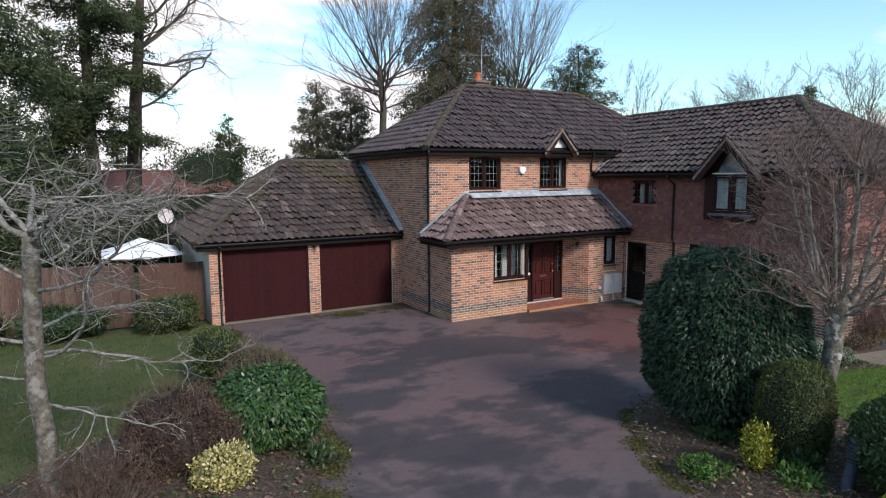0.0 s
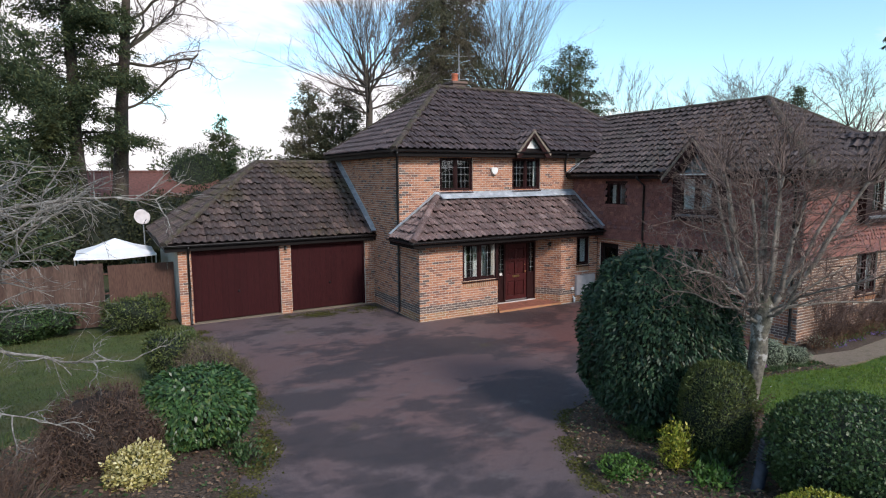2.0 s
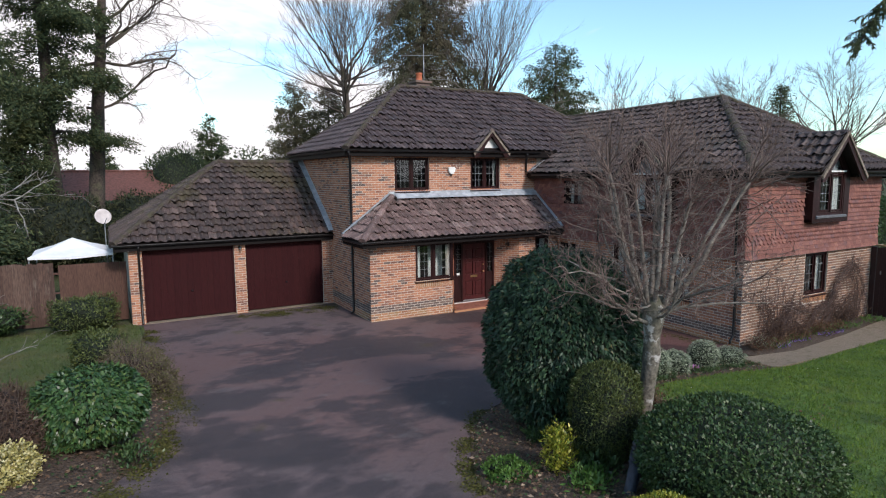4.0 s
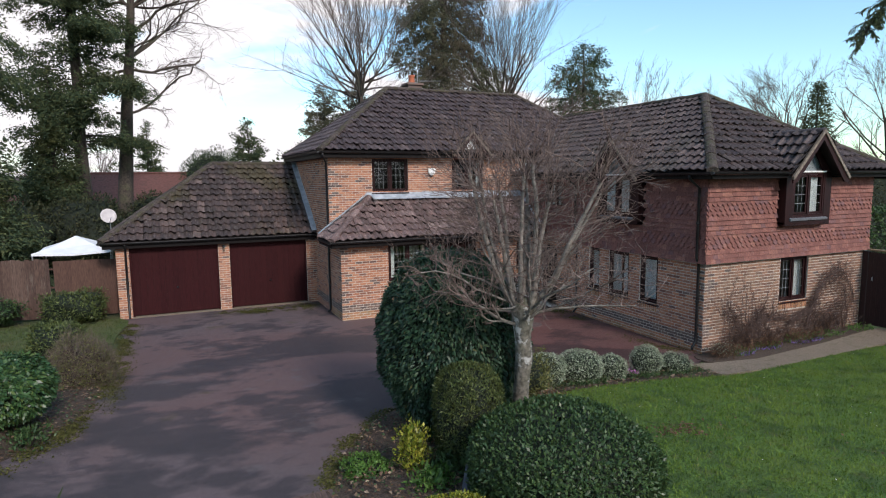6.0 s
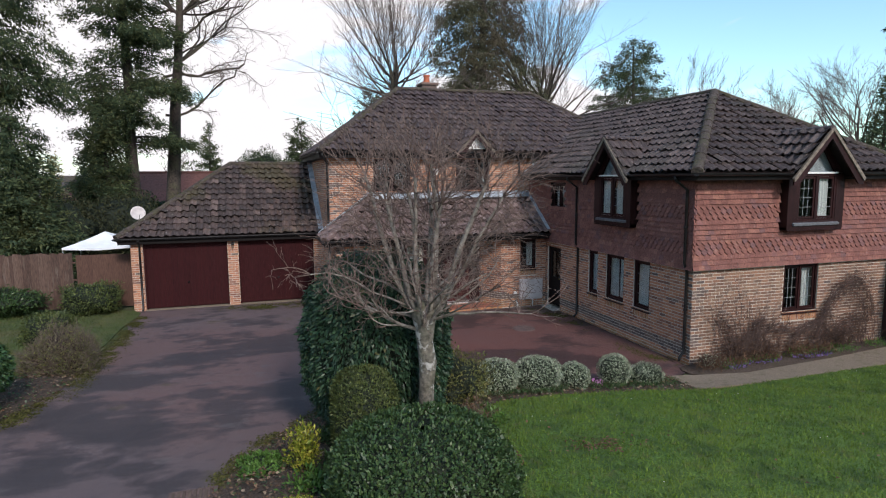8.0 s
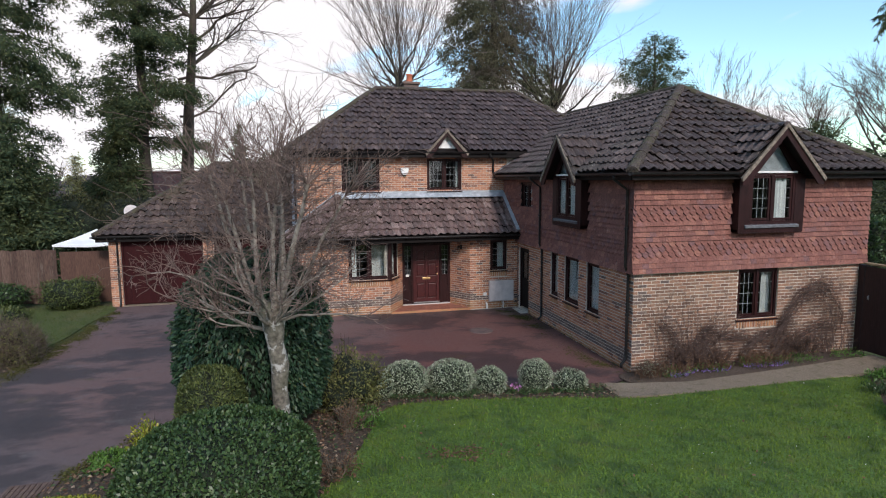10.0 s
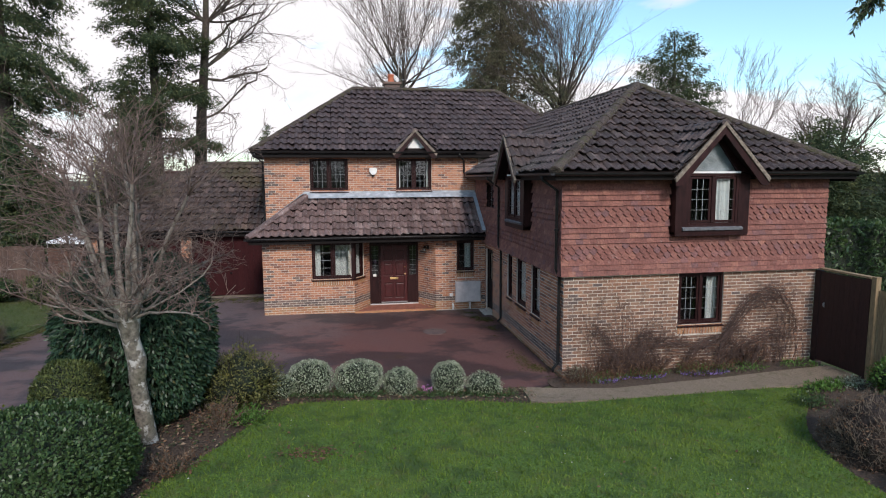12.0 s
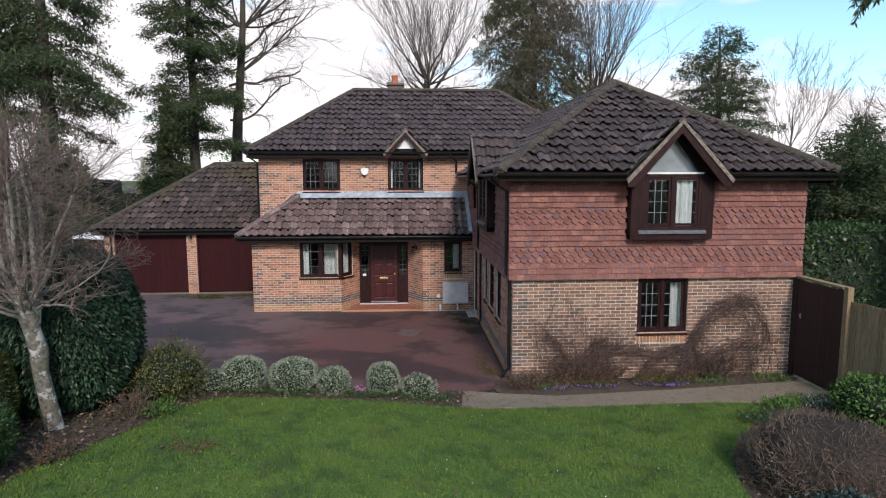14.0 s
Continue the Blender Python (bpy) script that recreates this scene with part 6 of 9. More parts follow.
def side_door():
    m = basis((WX0, 7.08, 0), *S)
    g = Geo()
    for a in ((0, 0.0, 0.06, 2.06), (0.82, 0.0, 0.88, 2.06), (0.06, 2.0, 0.82, 2.06)):
        g.box(a[0], -0.14, a[1], a[2], -0.04, a[3], m)
    d = part("door", g, M["wood_dark"], house, "dark brown half-glazed side door")
    g = Geo()
    for a in ((0.065, 0.03, 0.815, 1.0), (0.065, 1.88, 0.815, 1.995), (0.065, 1.0, 0.18, 1.88), (0.70, 1.0, 0.815, 1.88)):
        g.box(a[0], -0.12, a[1], a[2], -0.075, a[3], m)
    leaf = part("door_leaf", g, M["wood_black"], d)
    ob = part("pane", Geo().box(0.18, -0.10, 1.0, 0.70, -0.094, 1.88, m), M["glass"], d)
    ob.visible_shadow = False
    part("door_handle", Geo().box(0.72, -0.075, 0.98, 0.80, -0.02, 1.0, m), M["brass"], leaf, bevel=0.004)
    part("door_step", Geo().box(-0.05, -0.03, -0.16, 0.93, 0.28, -0.04, m), M["mortar"], d, bevel=0.01)


side_door()


def garage_door(x0, x1):
    y, z0, z1 = GY + 0.10, 0.02, 2.31
    g = Geo()
    for a in ((x0, z0, x0 + 0.06, z1), (x1 - 0.06, z0, x1, z1), (x0 + 0.06, z1 - 0.06, x1 - 0.06, z1)):
        g.box(a[0], y - 0.03, a[1], a[2], y + 0.06, a[3])
    d = part("garage_door", g, M["garage"], house, "dark red-brown boarded up-and-over garage door")
    n = 13
    for i in range(n):
        a = x0 + 0.065 + (x1 - x0 - 0.13) * i / n
        b = x0 + 0.065 + (x1 - x0 - 0.13) * (i + 1) / n
        part("board", Geo().box(a + 0.001, y, z0 + 0.03, b - 0.001, y + 0.025 + 0.002 * (i % 2), z1 - 0.065), M["garage"], d, bevel=0.002)
    part("backing", Geo().box(x0 + 0.06, y + 0.03, z0 + 0.03, x1 - 0.06, y + 0.05, z1 - 0.06), M["garage"], d)
    c = (x0 + x1) / 2 + 0.03
    g = Geo().lathe([(0.035, 0.0), (0.035, 0.012), (0.012, 0.016), (0.012, 0.05), (0.02, 0.055)], (0, 0, 0), 12, pose(c, y, 0.88, 90))
    part("door_handle", g, M["gutter"], d, "black turning handle", smooth=True)
    part("threshold", Geo().box(x0 - 0.02, GY - 0.09, -0.1, x1 + 0.02, y + 0.06, 0.022), M["concrete"], d, "pale concrete threshold")


garage_door(-13.41, -10.76)
garage_door(-10.40, -7.82)
tagged(part("garage_floor", Geo().box(GX0 + 0.3, GY + 0.3, -0.1, MX0 - 0.02, 16.9, 0.0), M["concrete"], house))


# ---------- small fittings on the house ----------
def meter_box():
    ob = part("meter_box", Geo().box(-1.28, 7.10, 0.20, -0.42, 7.214, 0.90), M["meter"], None, bevel=0.012)
    tagged(ob, "pale grey double meter box on the brick wall", "meter box")
    for x in (-1.25, -0.835):
        part("meter_door", Geo().box(x, 7.092, 0.23, x + 0.395, 7.1, 0.87), M["meter"], ob, bevel=0.003)
    part("pipe", Geo().tube([(-0.78, 7.15, 0.21), (-0.78, 7.15, -0.06)], 0.02, 8), M["white"], ob)
    ob = part("waste_pipe", Geo().tube([(-1.36, 7.13, -0.05), (-1.36, 7.13, 0.10), (-1.36, 7.20, 0.14)], 0.035, 8), M["white"], None, smooth=True)
    tagged(ob, "short white plastic waste pipe at the wall foot", "pipe")
    ob = part("outlet_box", Geo().box(-1.47, 7.15, 0.40, -1.36, 7.214, 0.50), M["white"], None, bevel=0.01)
    tagged(ob, "small white electric box on the wall", "outlet box")


meter_box()


def alarm_box():
    g = Geo()
    g.prism([(-4.02, 8.49, 4.66), (-3.97, 8.49, 4.70), (-3.79, 8.49, 4.70), (-3.74, 8.49, 4.66), (-3.76, 8.49, 4.55), (-3.83, 8.49, 4.46), (-3.93, 8.49, 4.46), (-4.0, 8.49, 4.55)], (0, -0.09, 0))
    ob = part("alarm_box", g, M["white"], None, bevel=0.015)
    tagged(ob, "white shield-shaped alarm box on the brick wall", "alarm box")
    part("strobe", Geo().lathe([(0.045, -0.035), (0.04, -0.01), (0.03, 0.0)], (-3.88, 8.44, 4.45), 12), M["gutter"], ob, smooth=True)


alarm_box()


def wall_lamp(o, n, size=1.0):
    """A small black lantern on a bracket."""
    n = Vector(n).normalized()
    u = Vector((-n.y, n.x, 0))
    m = basis(o, u, n) @ Matrix.Scale(size, 4)
    ob = part("wall_lamp", Geo().box(-0.04, 0, -0.07, 0.04, 0.02, 0.07, m), M["gutter"], None, bevel=0.004)
    tagged(ob, "small black lantern on the brick wall", "wall lamp", "wall lamps")
    part("bracket", Geo().tube([m @ Vector(p) for p in ((0, 0.01, 0.02), (0, 0.08, 0.09), (0, 0.13, 0.06))], 0.010 * size, 6), M["gutter"], ob, smooth=True)
    part("lantern_cap", Geo().lathe([(0.075, 0.0), (0.05, 0.035), (0.015, 0.06), (0.01, 0.075)], (0, 0.13, 0.0), 6, m), M["gutter"], ob)
    part("lantern_glass", Geo().lathe([(0.035, -0.15), (0.065, -0.001)], (0, 0.13, 0.0), 6, m), M["glass"], ob)
    part("lantern_base", Geo().lathe([(0.015, -0.18), (0.04, -0.16), (0.04, -0.15)], (0, 0.13, 0.0), 6, m), M["gutter"], ob)


wall_lamp(da + du * 0.55 + dn * 0.008 + Vector((0, 0, 2.03)), dn)
wall_lamp((-10.58, GY - 0.008, 2.16), (0, -1, 0), 0.85)


def chimney():
    ob = part("chimney", Geo().box(-3.14, 12.45, 6.2, -2.54, 13.05, 8.16), M["brick_dark"], house, "short dark brick chimney behind the ridge")
    part("chimney_cap", Geo().box(-3.20, 12.38, 8.10, -2.48, 13.12, 8.20), M["brick_dark"], ob, bevel=0.02)
    part("chimney_pot", Geo().lathe([(0.14, 0.0), (0.13, 0.05), (0.115, 0.26), (0.14, 0.28), (0.14, 0.33), (0.10, 0.33), (0.09, 0.05)], (-2.87, 12.76, 8.20), 16), M["terracotta"], ob, "terracotta chimney pot", smooth=True)
    mast = part("aerial", Geo().tube([(-2.52, 13.0, 7.3), (-2.52, 13.0, 9.75)], 0.013, 8), M["steel"], None, smooth=True)
    tagged(mast, "thin metal television aerial strapped to the chimney", "aerial")
    for z, a, b, n in ((8.36, -0.62, 0.98, 9), (9.3, -0.9, 0.35, 7)):
        way = Vector((0.92, -0.39, 0))
        c = Vector((-2.52, 13.0, z))
        boom = part("boom", Geo().tube([c + way * a, c + way * b], 0.008, 6), M["steel"], mast)
        for i in range(n):
            q = c + way * (a + (b - a) * i / (n - 1))
            half = 0.13 + 0.02 * (i % 3)
            part("element", Geo().tube([q + Vector((-way.y, way.x, 0)) * -half, q + Vector((-way.y, way.x, 0)) * half], 0.006, 5), M["steel"], boom)


chimney()


# ---------- fences, gate, dish, gazebo ----------
def board_fence(a, b, height, mat, label, board=0.125, wobble=0.03, flip=1):
    a, b = Vector((*a, 0)), Vector((*b, 0))
    d = (b - a)
    n = int(d.length / board)
    u = d.normalized()
    out = Vector((-u.y, u.x, 0)) * flip
    fen = thing("fence", label, "fence", tuple(a + Vector((0, 0, land(a.x, a.y)))))
    base = fen.location.copy()
    for i in range(n):
        c = a + u * (i + 0.5) * board
        z = land(c.x, c.y)
        h = height + random.uniform(-wobble, wobble) + wobble * 1.5 * noise.noise((i * 0.08, 1.0, 0.3))
        tilt = random.uniform(-0.008, 0.008)
        m = basis(c + Vector((0, 0, z)) - base, u, out) @ Matrix.Rotation(tilt, 4, "Y")
        g = Geo()
        w = board * 0.5 + 0.006
        g.prism([(-w, 0.0, 0.04), (w, 0.012, 0.04), (w, 0.026, 0.04), (-w, 0.010, 0.04)], (0, 0, h - 0.04), m)
        part("board", g, mat, fen)
    for h in (0.35, height * 0.55, height - 0.25):
        g = Geo()
        g.tube([a - base + Vector((0, 0, land(a.x, a.y) + h)) - out * 0.03, b - base + Vector((0, 0, land(b.x, b.y) + h)) - out * 0.03], 0.035, 4)
        part("rail", g, mat, fen)
    return fen


board_fence((-15.75, 11.62), (-25.5, 12.6), 1.92, M["fence_old"], "weathered grey-brown close-boarded wooden fence", wobble=0.035)
board_fence((-13.85, 11.48), (-15.75, 11.6), 1.86, M["fence_brown"], "smooth brown wooden fence panel beside the garage", wobble=0.004, board=0.16)


def side_gate():
    gate = thing("gate", "dark brown boarded side gate, closed, beside the house wall", "gate", (6.0, -0.75, 0.0))
    part("gate_post", Geo().box(-0.05, 0.60, -0.1, 0.07, 0.742, 2.17), M["gate"], gate)
    part("gate_post", Geo().box(-0.05, -0.74, -0.1, 0.07, -0.62, 2.20), M["gate"], gate)
    part("top_rail", Geo().box(-0.07, -0.76, 2.19, 0.09, 0.60, 2.235), M["fence_new"], gate, "pale weathered capping rail", bevel=0.006)
    for i in range(9):
        y = -0.61 + i * 0.133
        part("board", Geo().box(-0.03, y + 0.002, 0.06, 0.0, y + 0.131, 2.15), M["gate"], gate, bevel=0.004)
    part("latch", Geo().tube([(-0.06, 0.45, 1.42), (-0.06, 0.45, 1.36), (-0.03, 0.45, 1.33), (-0.03, 0.45, 1.45), (-0.06, 0.45, 1.42)], 0.012, 6), M["steel"], gate, "steel ring latch")


side_gate()
FENCE_EAST = board_fence((6.05, -1.52), (6.25, -6.5), 1.95, M["fence_new"], "new pale wooden close-boarded fence", wobble=0.006, flip=-1)
ob = part("fence_post", Geo().box(5.96, -1.62, -0.1, 6.08, -1.50, 2.24), M["fence_new"], None, bevel=0.006)
tagged(ob, "pale square wooden fence post", "fence post")


def dish():
    d = thing("satellite_dish", "grey-white satellite dish on a thin pole behind the garage", "satellite dish", (-14.4, 16.3, 0))
    part("pole", Geo().tube([(0.05, 0.1, 0), (0.05, 0.1, 2.8), (0.02, 0.02, 2.95)], 0.022, 8), M["steel"], d)
    m = look((0, 0, 3.0), (2.0, -6.0, 4.8))
    prof = [(0.001, 0.0), (0.10, -0.008), (0.20, -0.03), (0.285, -0.06), (0.29, -0.052), (0.20, -0.02), (0.10, 0.004), (0.001, 0.012)]
    part("reflector", Geo().lathe(prof, (0, 0, 0), 24, m), M["meter"], d, smooth=True)
    part("feed_arm", Geo().tube([m @ Vector(p) for p in ((0, -0.3, -0.05), (0, -0.16, -0.38))], 0.012, 6), M["gutter"], d)


dish()


def gazebo():
    t = thing("gazebo", "white canvas garden gazebo behind the fence", "gazebo", (-15.35, 14.8, 0))
    g = Geo()
    q = 1.2
    ring = [(-q, -q, 1.92), (0, -q, 1.86), (q, -q, 1.92), (q, 0, 1.86), (q, q, 1.92), (0, q, 1.86), (-q, q, 1.92), (-q, 0, 1.86)]
    mid = [(x * 0.5, y * 0.5, 2.12 if i % 2 == 0 else 2.06) for i, (x, y, z) in enumerate(ring)]
    low = [(x, y, z - 0.07) for x, y, z in ring]
    g.v = ring + mid + [(0, 0, 2.40)] + low
    for i in range(8):
        j = (i + 1) % 8
        g.f += [(i, j, 8 + j, 8 + i), (8 + i, 8 + j, 16), (17 + i, 17 + j, j, i)]
    part("canopy", g, M["canvas"], t, "white canvas canopy")
    for x in (-q, q):
        for y in (-q, q):
            part("pole", Geo().tube([(x * 0.98, y * 0.98, 0), (x * 0.98, y * 0.98, 1.9)], 0.022, 8), M["steel"], t)


gazebo()


def far_house():
    h = thing("neighbour_house", "low brick house with a long red-brown tiled roof beyond the trees", "house", (-17.2, 44.5, -0.25))
    part("wall", Geo().box(-8, -3.5, 0, 10.6, 4, 2.78), M["brick"], h)
    g = Geo()
    g.add([(-8.6, -4.2, 2.8), (11.2, -4.2, 2.8), (11.2, 4.6, 2.8), (-8.6, 4.6, 2.8), (-4.5, 0, 5.2), (9.4, 0, 5.2)], [(0, 1, 5, 4), (1, 2, 5), (2, 3, 4, 5), (3, 0, 4), (3, 2, 1, 0)])
    part("roof", g, M["far_tile"], h, "red-brown plain tiled roof")
    part("ridge", Geo().tube([(-4.5, 0, 5.22), (9.4, 0, 5.22)], 0.12, 6), M["far_tile"], h)
    for x in (-5, -1, 3):
        wn = part("window", Geo().box(x, -3.56, 1.0, x + 1.4, -3.5, 2.2), M["white"], h)
        part("pane", Geo().box(x + 0.08, -3.58, 1.08, x + 1.32, -3.565, 2.12), M["glass"], wn)


M["far_tile"] = material("red_plain_tile", [(0.0, (0.14, 0.06, 0.05)), (1.0, (0.17, 0.075, 0.06))], 0.9, grain=(8, 0.2), stain=[(0.8, 0.5, 0.7, (0.10, 0.06, 0.05), 0.5)], bump=(20, 0.6, 0.02))
far_house()


def far_bungalow():
    h = thing("neighbour_house", "far pale-walled house with a grey-brown tiled roof", "house", (-24.5, 52.0, -0.2))
    part("wall", Geo().box(-6, -3, 0, 6, 3, 2.9), M["meter"], h)
    g = Geo()
    g.add([(-6.6, -3.6, 2.9), (6.6, -3.6, 2.9), (6.6, 3.6, 2.9), (-6.6, 3.6, 2.9), (-3.5, 0, 5.0), (3.5, 0, 5.0)], [(0, 1, 5, 4), (1, 2, 5), (2, 3, 4, 5), (3, 0, 4), (3, 2, 1, 0)])
    part("roof", g, M["roof_tile_old"], h, "grey-brown hipped roof")
    for x in (-3.5, 1.5):
        part("window", Geo().box(x, -3.05, 1.0, x + 1.6, -3.0, 2.2), M["glass"], h)


far_bungalow()


# ---------- plants: helpers ----------
RNG = np.random.default_rng(11)


def unit(v):
    return v / np.maximum(np.linalg.norm(v, axis=-1, keepdims=True), 1e-9)


def leaf_arrays(pts, ways, normals, length, width, fold=0.25, size_jitter=0.35):
    """Folded leaves: base, one side, tip, other side."""
    n = len(pts)
    ways = unit(ways)
    side = unit(np.cross(ways, normals))
    nor = np.cross(side, ways)
    k = 1 + RNG.uniform(-size_jitter, size_jitter, (n, 1))
    ln, wd = length * k, width * k * 0.5
    v = np.empty((n, 4, 3))
    v[:, 0] = pts
    mid = pts + ways * ln * 0.48
    v[:, 1] = mid + side * wd + nor * wd * fold
    v[:, 2] = pts + ways * ln - nor * ln * 0.10
    v[:, 3] = mid - side * wd + nor * wd * fold
    return v.reshape(-1, 3), np.arange(n * 4).reshape(-1, 4)


def segs_mesh(segs, sides):
    """Tapered twigs from rows of x0 y0 z0 x1 y1 z1 r0 r1."""
    s = np.asarray(segs, float).reshape(-1, 8)
    a, b, r0, r1 = s[:, :3], s[:, 3:6], s[:, 6:7], s[:, 7:8]
    d = unit(b - a)
    ref = np.where(np.abs(d[:, 2:3]) > 0.9, np.array([[1.0, 0, 0]]), np.array([[0, 0, 1.0]]))
    e1 = unit(np.cross(d, ref))
    e2 = np.cross(d, e1)
    n = len(s)
    v = np.empty((n, 2, sides, 3))
    for k in range(sides):
        an = 2 * math.pi * k / sides
        off = e1 * math.cos(an) + e2 * math.sin(an)
        v[:, 0, k] = a - d * r0 * 0.3 + off * r0
        v[:, 1, k] = b + d * r1 * 0.3 + off * r1
    base = (np.arange(n) * 2 * sides)[:, None]
    f = []
    for k in range(sides):
        f.append(np.concatenate([base + k, base + (k + 1) % sides, base + sides + (k + 1) % sides, base + sides + k], 1))
    return v.reshape(-1, 3), np.concatenate(f)


def grow(segs, p, way, length, r, depth, rnd, bend=0.25, up=0.05, kids=(3, 5), spread=0.7, shrink=0.62, steps=5, rmin=0.004, flat=None, from_t=0.25):
    """A branch that wanders, with side branches."""
    p, way = Vector(p), Vector(way).normalized()
    step = length / steps
    nodes = [(p.copy(), way.copy(), r)]
    for i in range(steps):
        way = (way + Vector((rnd.gauss(0, bend), rnd.gauss(0, bend), rnd.gauss(0, bend) * 0.7 + up))).normalized()
        if flat:
            way = flat(way)
        q = p + way * step
        r1 = max(rmin, r * (1 - 0.75 * (i + 1) / steps)) if depth == 0 else max(rmin, nodes[0][2] * (1 - 0.5 * (i + 1) / steps))
        segs.append((*p, *q, nodes[-1][2], r1))
        nodes.append((q.copy(), way.copy(), r1))
        p = q
    if depth > 0:
        n = rnd.randint(*kids)
        for i in range(n):
            t = from_t + (1 - from_t) * (i + rnd.random()) / n
            k = min(steps, max(1, round(t * steps)))
            q, w0, rr = nodes[k]
            axis = w0.orthogonal().normalized()
            axis.rotate(Matrix.Rotation(rnd.uniform(0, 2 * math.pi), 3, w0))
            w1 = (w0 + axis * rnd.uniform(0.6, 1.3) * spread).normalized()
            grow(segs, q, w1, length * shrink * rnd.uniform(0.7, 1.2), max(rmin, rr * 0.62), depth - 1, rnd, bend, up, kids, spread, shrink, max(3, steps - 1), rmin, flat, from_t)


def add_branches(name, segs, mat, parent, fine_mat=None, cut=0.02, label="", sides=7, kind=""):
    s = np.array(segs)
    thick = s[:, 6] > cut
    if thick.any():
        v, f = segs_mesh(s[thick], sides)
        join_np(name, v, f, mat, parent, label, kind, smooth=True)
    if (~thick).any():
        v, f = segs_mesh(s[~thick], 3)
        join_np("crown", v, f, fine_mat or mat, parent, "fine bare twigs", "stuff")


def bumps(d, seed, amp, freq=3.0, octaves=7):
    """Uneven outline over directions d."""
    r = np.random.default_rng(seed)
    out = np.zeros(len(d))
    for i in range(octaves):
        k = r.normal(0, freq * (1 + 0.5 * i), 3)
        out += np.sin(d @ k + r.uniform(0, 6.3)) * amp / (1 + 0.45 * i)
    return out


def shrub(name, label, at, radii, height, mat, count, leaf, wide, amp=0.06, boxy=2.0, group="", seed=1, category="shrub", depth=0.16, upward=0.3, lift=0.0, core=0.84, twigs=0, freq=3.0, base=0.0, core_mat=None, lapped=0.0, fullest=0.5):
    """A rounded evergreen: stems, a solid core, by default in the colour of inner shade, and a skin of many leaves.
    lapped: how far the leaves hang over one another like shingles; fullest: the height of its widest part, as a share
    of the whole."""
    x, y = at
    z0 = land(x, y) + lift
    t = thing(name, label, category, (x, y, z0), group)
    rz = height / 2
    d = unit(RNG.normal(0, 1, (count, 3)))
    pw = 2.0 / boxy

    def skin(d, k):
        s = np.sign(d) * np.abs(d) ** pw
        s = s / np.maximum((np.abs(s) ** boxy).sum(1, keepdims=True) ** (1 / boxy), 1e-6)
        rr = (1 + bumps(d, seed, amp, freq))[:, None] * k
        p = s * rr * np.array([radii[0], radii[1], rz])
        p[:, 2] = np.where(p[:, 2] > 0, p[:, 2] * (2 - 2 * fullest), p[:, 2] * 2 * fullest) + height * fullest
        low = p[:, 2] < base
        p[low, 2] = base + RNG.uniform(0, 0.06, low.sum())
        return p
    k = 1 - np.abs(RNG.normal(0, depth, (count, 1)))
    p = skin(d, k)
    nor = unit(d / np.array([radii[0], radii[1], rz]))
    ways = nor * 0.55 + RNG.normal(0, 0.6, (count, 3)) + np.array([0, 0, upward])
    if lapped:
        hang = np.array([0, 0, -1.0]) + nor * np.array([1, 1, 0]) * 0.9
        ways = ways * (1 - lapped) + lapped * (hang + RNG.normal(0, 0.42, (count, 3)))
    v, f = leaf_arrays(p, ways, unit(nor + RNG.normal(0, 0.35, (count, 3))), leaf, wide)
    join_np("foliage", v, f, mat, t, kind="stuff")
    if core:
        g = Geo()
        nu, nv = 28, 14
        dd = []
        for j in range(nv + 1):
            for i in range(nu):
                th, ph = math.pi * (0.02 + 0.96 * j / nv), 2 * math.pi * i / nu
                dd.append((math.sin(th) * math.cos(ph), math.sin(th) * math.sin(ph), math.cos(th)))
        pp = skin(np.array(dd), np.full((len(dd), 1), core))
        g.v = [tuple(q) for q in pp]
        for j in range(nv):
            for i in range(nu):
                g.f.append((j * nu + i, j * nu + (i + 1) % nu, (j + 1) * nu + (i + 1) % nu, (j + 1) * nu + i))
        # Solid filler: its near-black default colour imitates the shade between the leaves.
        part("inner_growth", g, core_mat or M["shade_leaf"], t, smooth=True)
    rnd = random.Random(seed)
    segs = []
    for i in range(5):
        a = rnd.uniform(0, 6.3)
        segs.append((0.05 * math.cos(a), 0.05 * math.sin(a), -0.05, radii[0] * 0.45 * math.cos(a), radii[1] * 0.45 * math.sin(a), height * 0.55, 0.03, 0.012))
    for i in range(twigs):
        q = p[rnd.randrange(len(p))]
        w = unit(q - np.array([0, 0, rz * 0.4])[None])[0]
        e = q + w * rnd.uniform(0.1, 0.32) * max(radii[0], 0.5)
        segs.append((*(q * 0.8), *e, 0.006, 0.002))
    add_branches("stem", segs, M["bark_dark"], t)
    return t


# Near-black leaf green: the shade inside a plant, painted on its core.
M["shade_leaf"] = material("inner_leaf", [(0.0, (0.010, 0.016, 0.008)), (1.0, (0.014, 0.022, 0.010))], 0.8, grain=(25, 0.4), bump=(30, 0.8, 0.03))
# Dark brown for the shade among bare twigs, put into the core's colour.
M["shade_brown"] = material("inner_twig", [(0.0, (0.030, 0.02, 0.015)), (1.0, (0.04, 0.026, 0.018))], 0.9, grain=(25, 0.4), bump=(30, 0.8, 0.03))


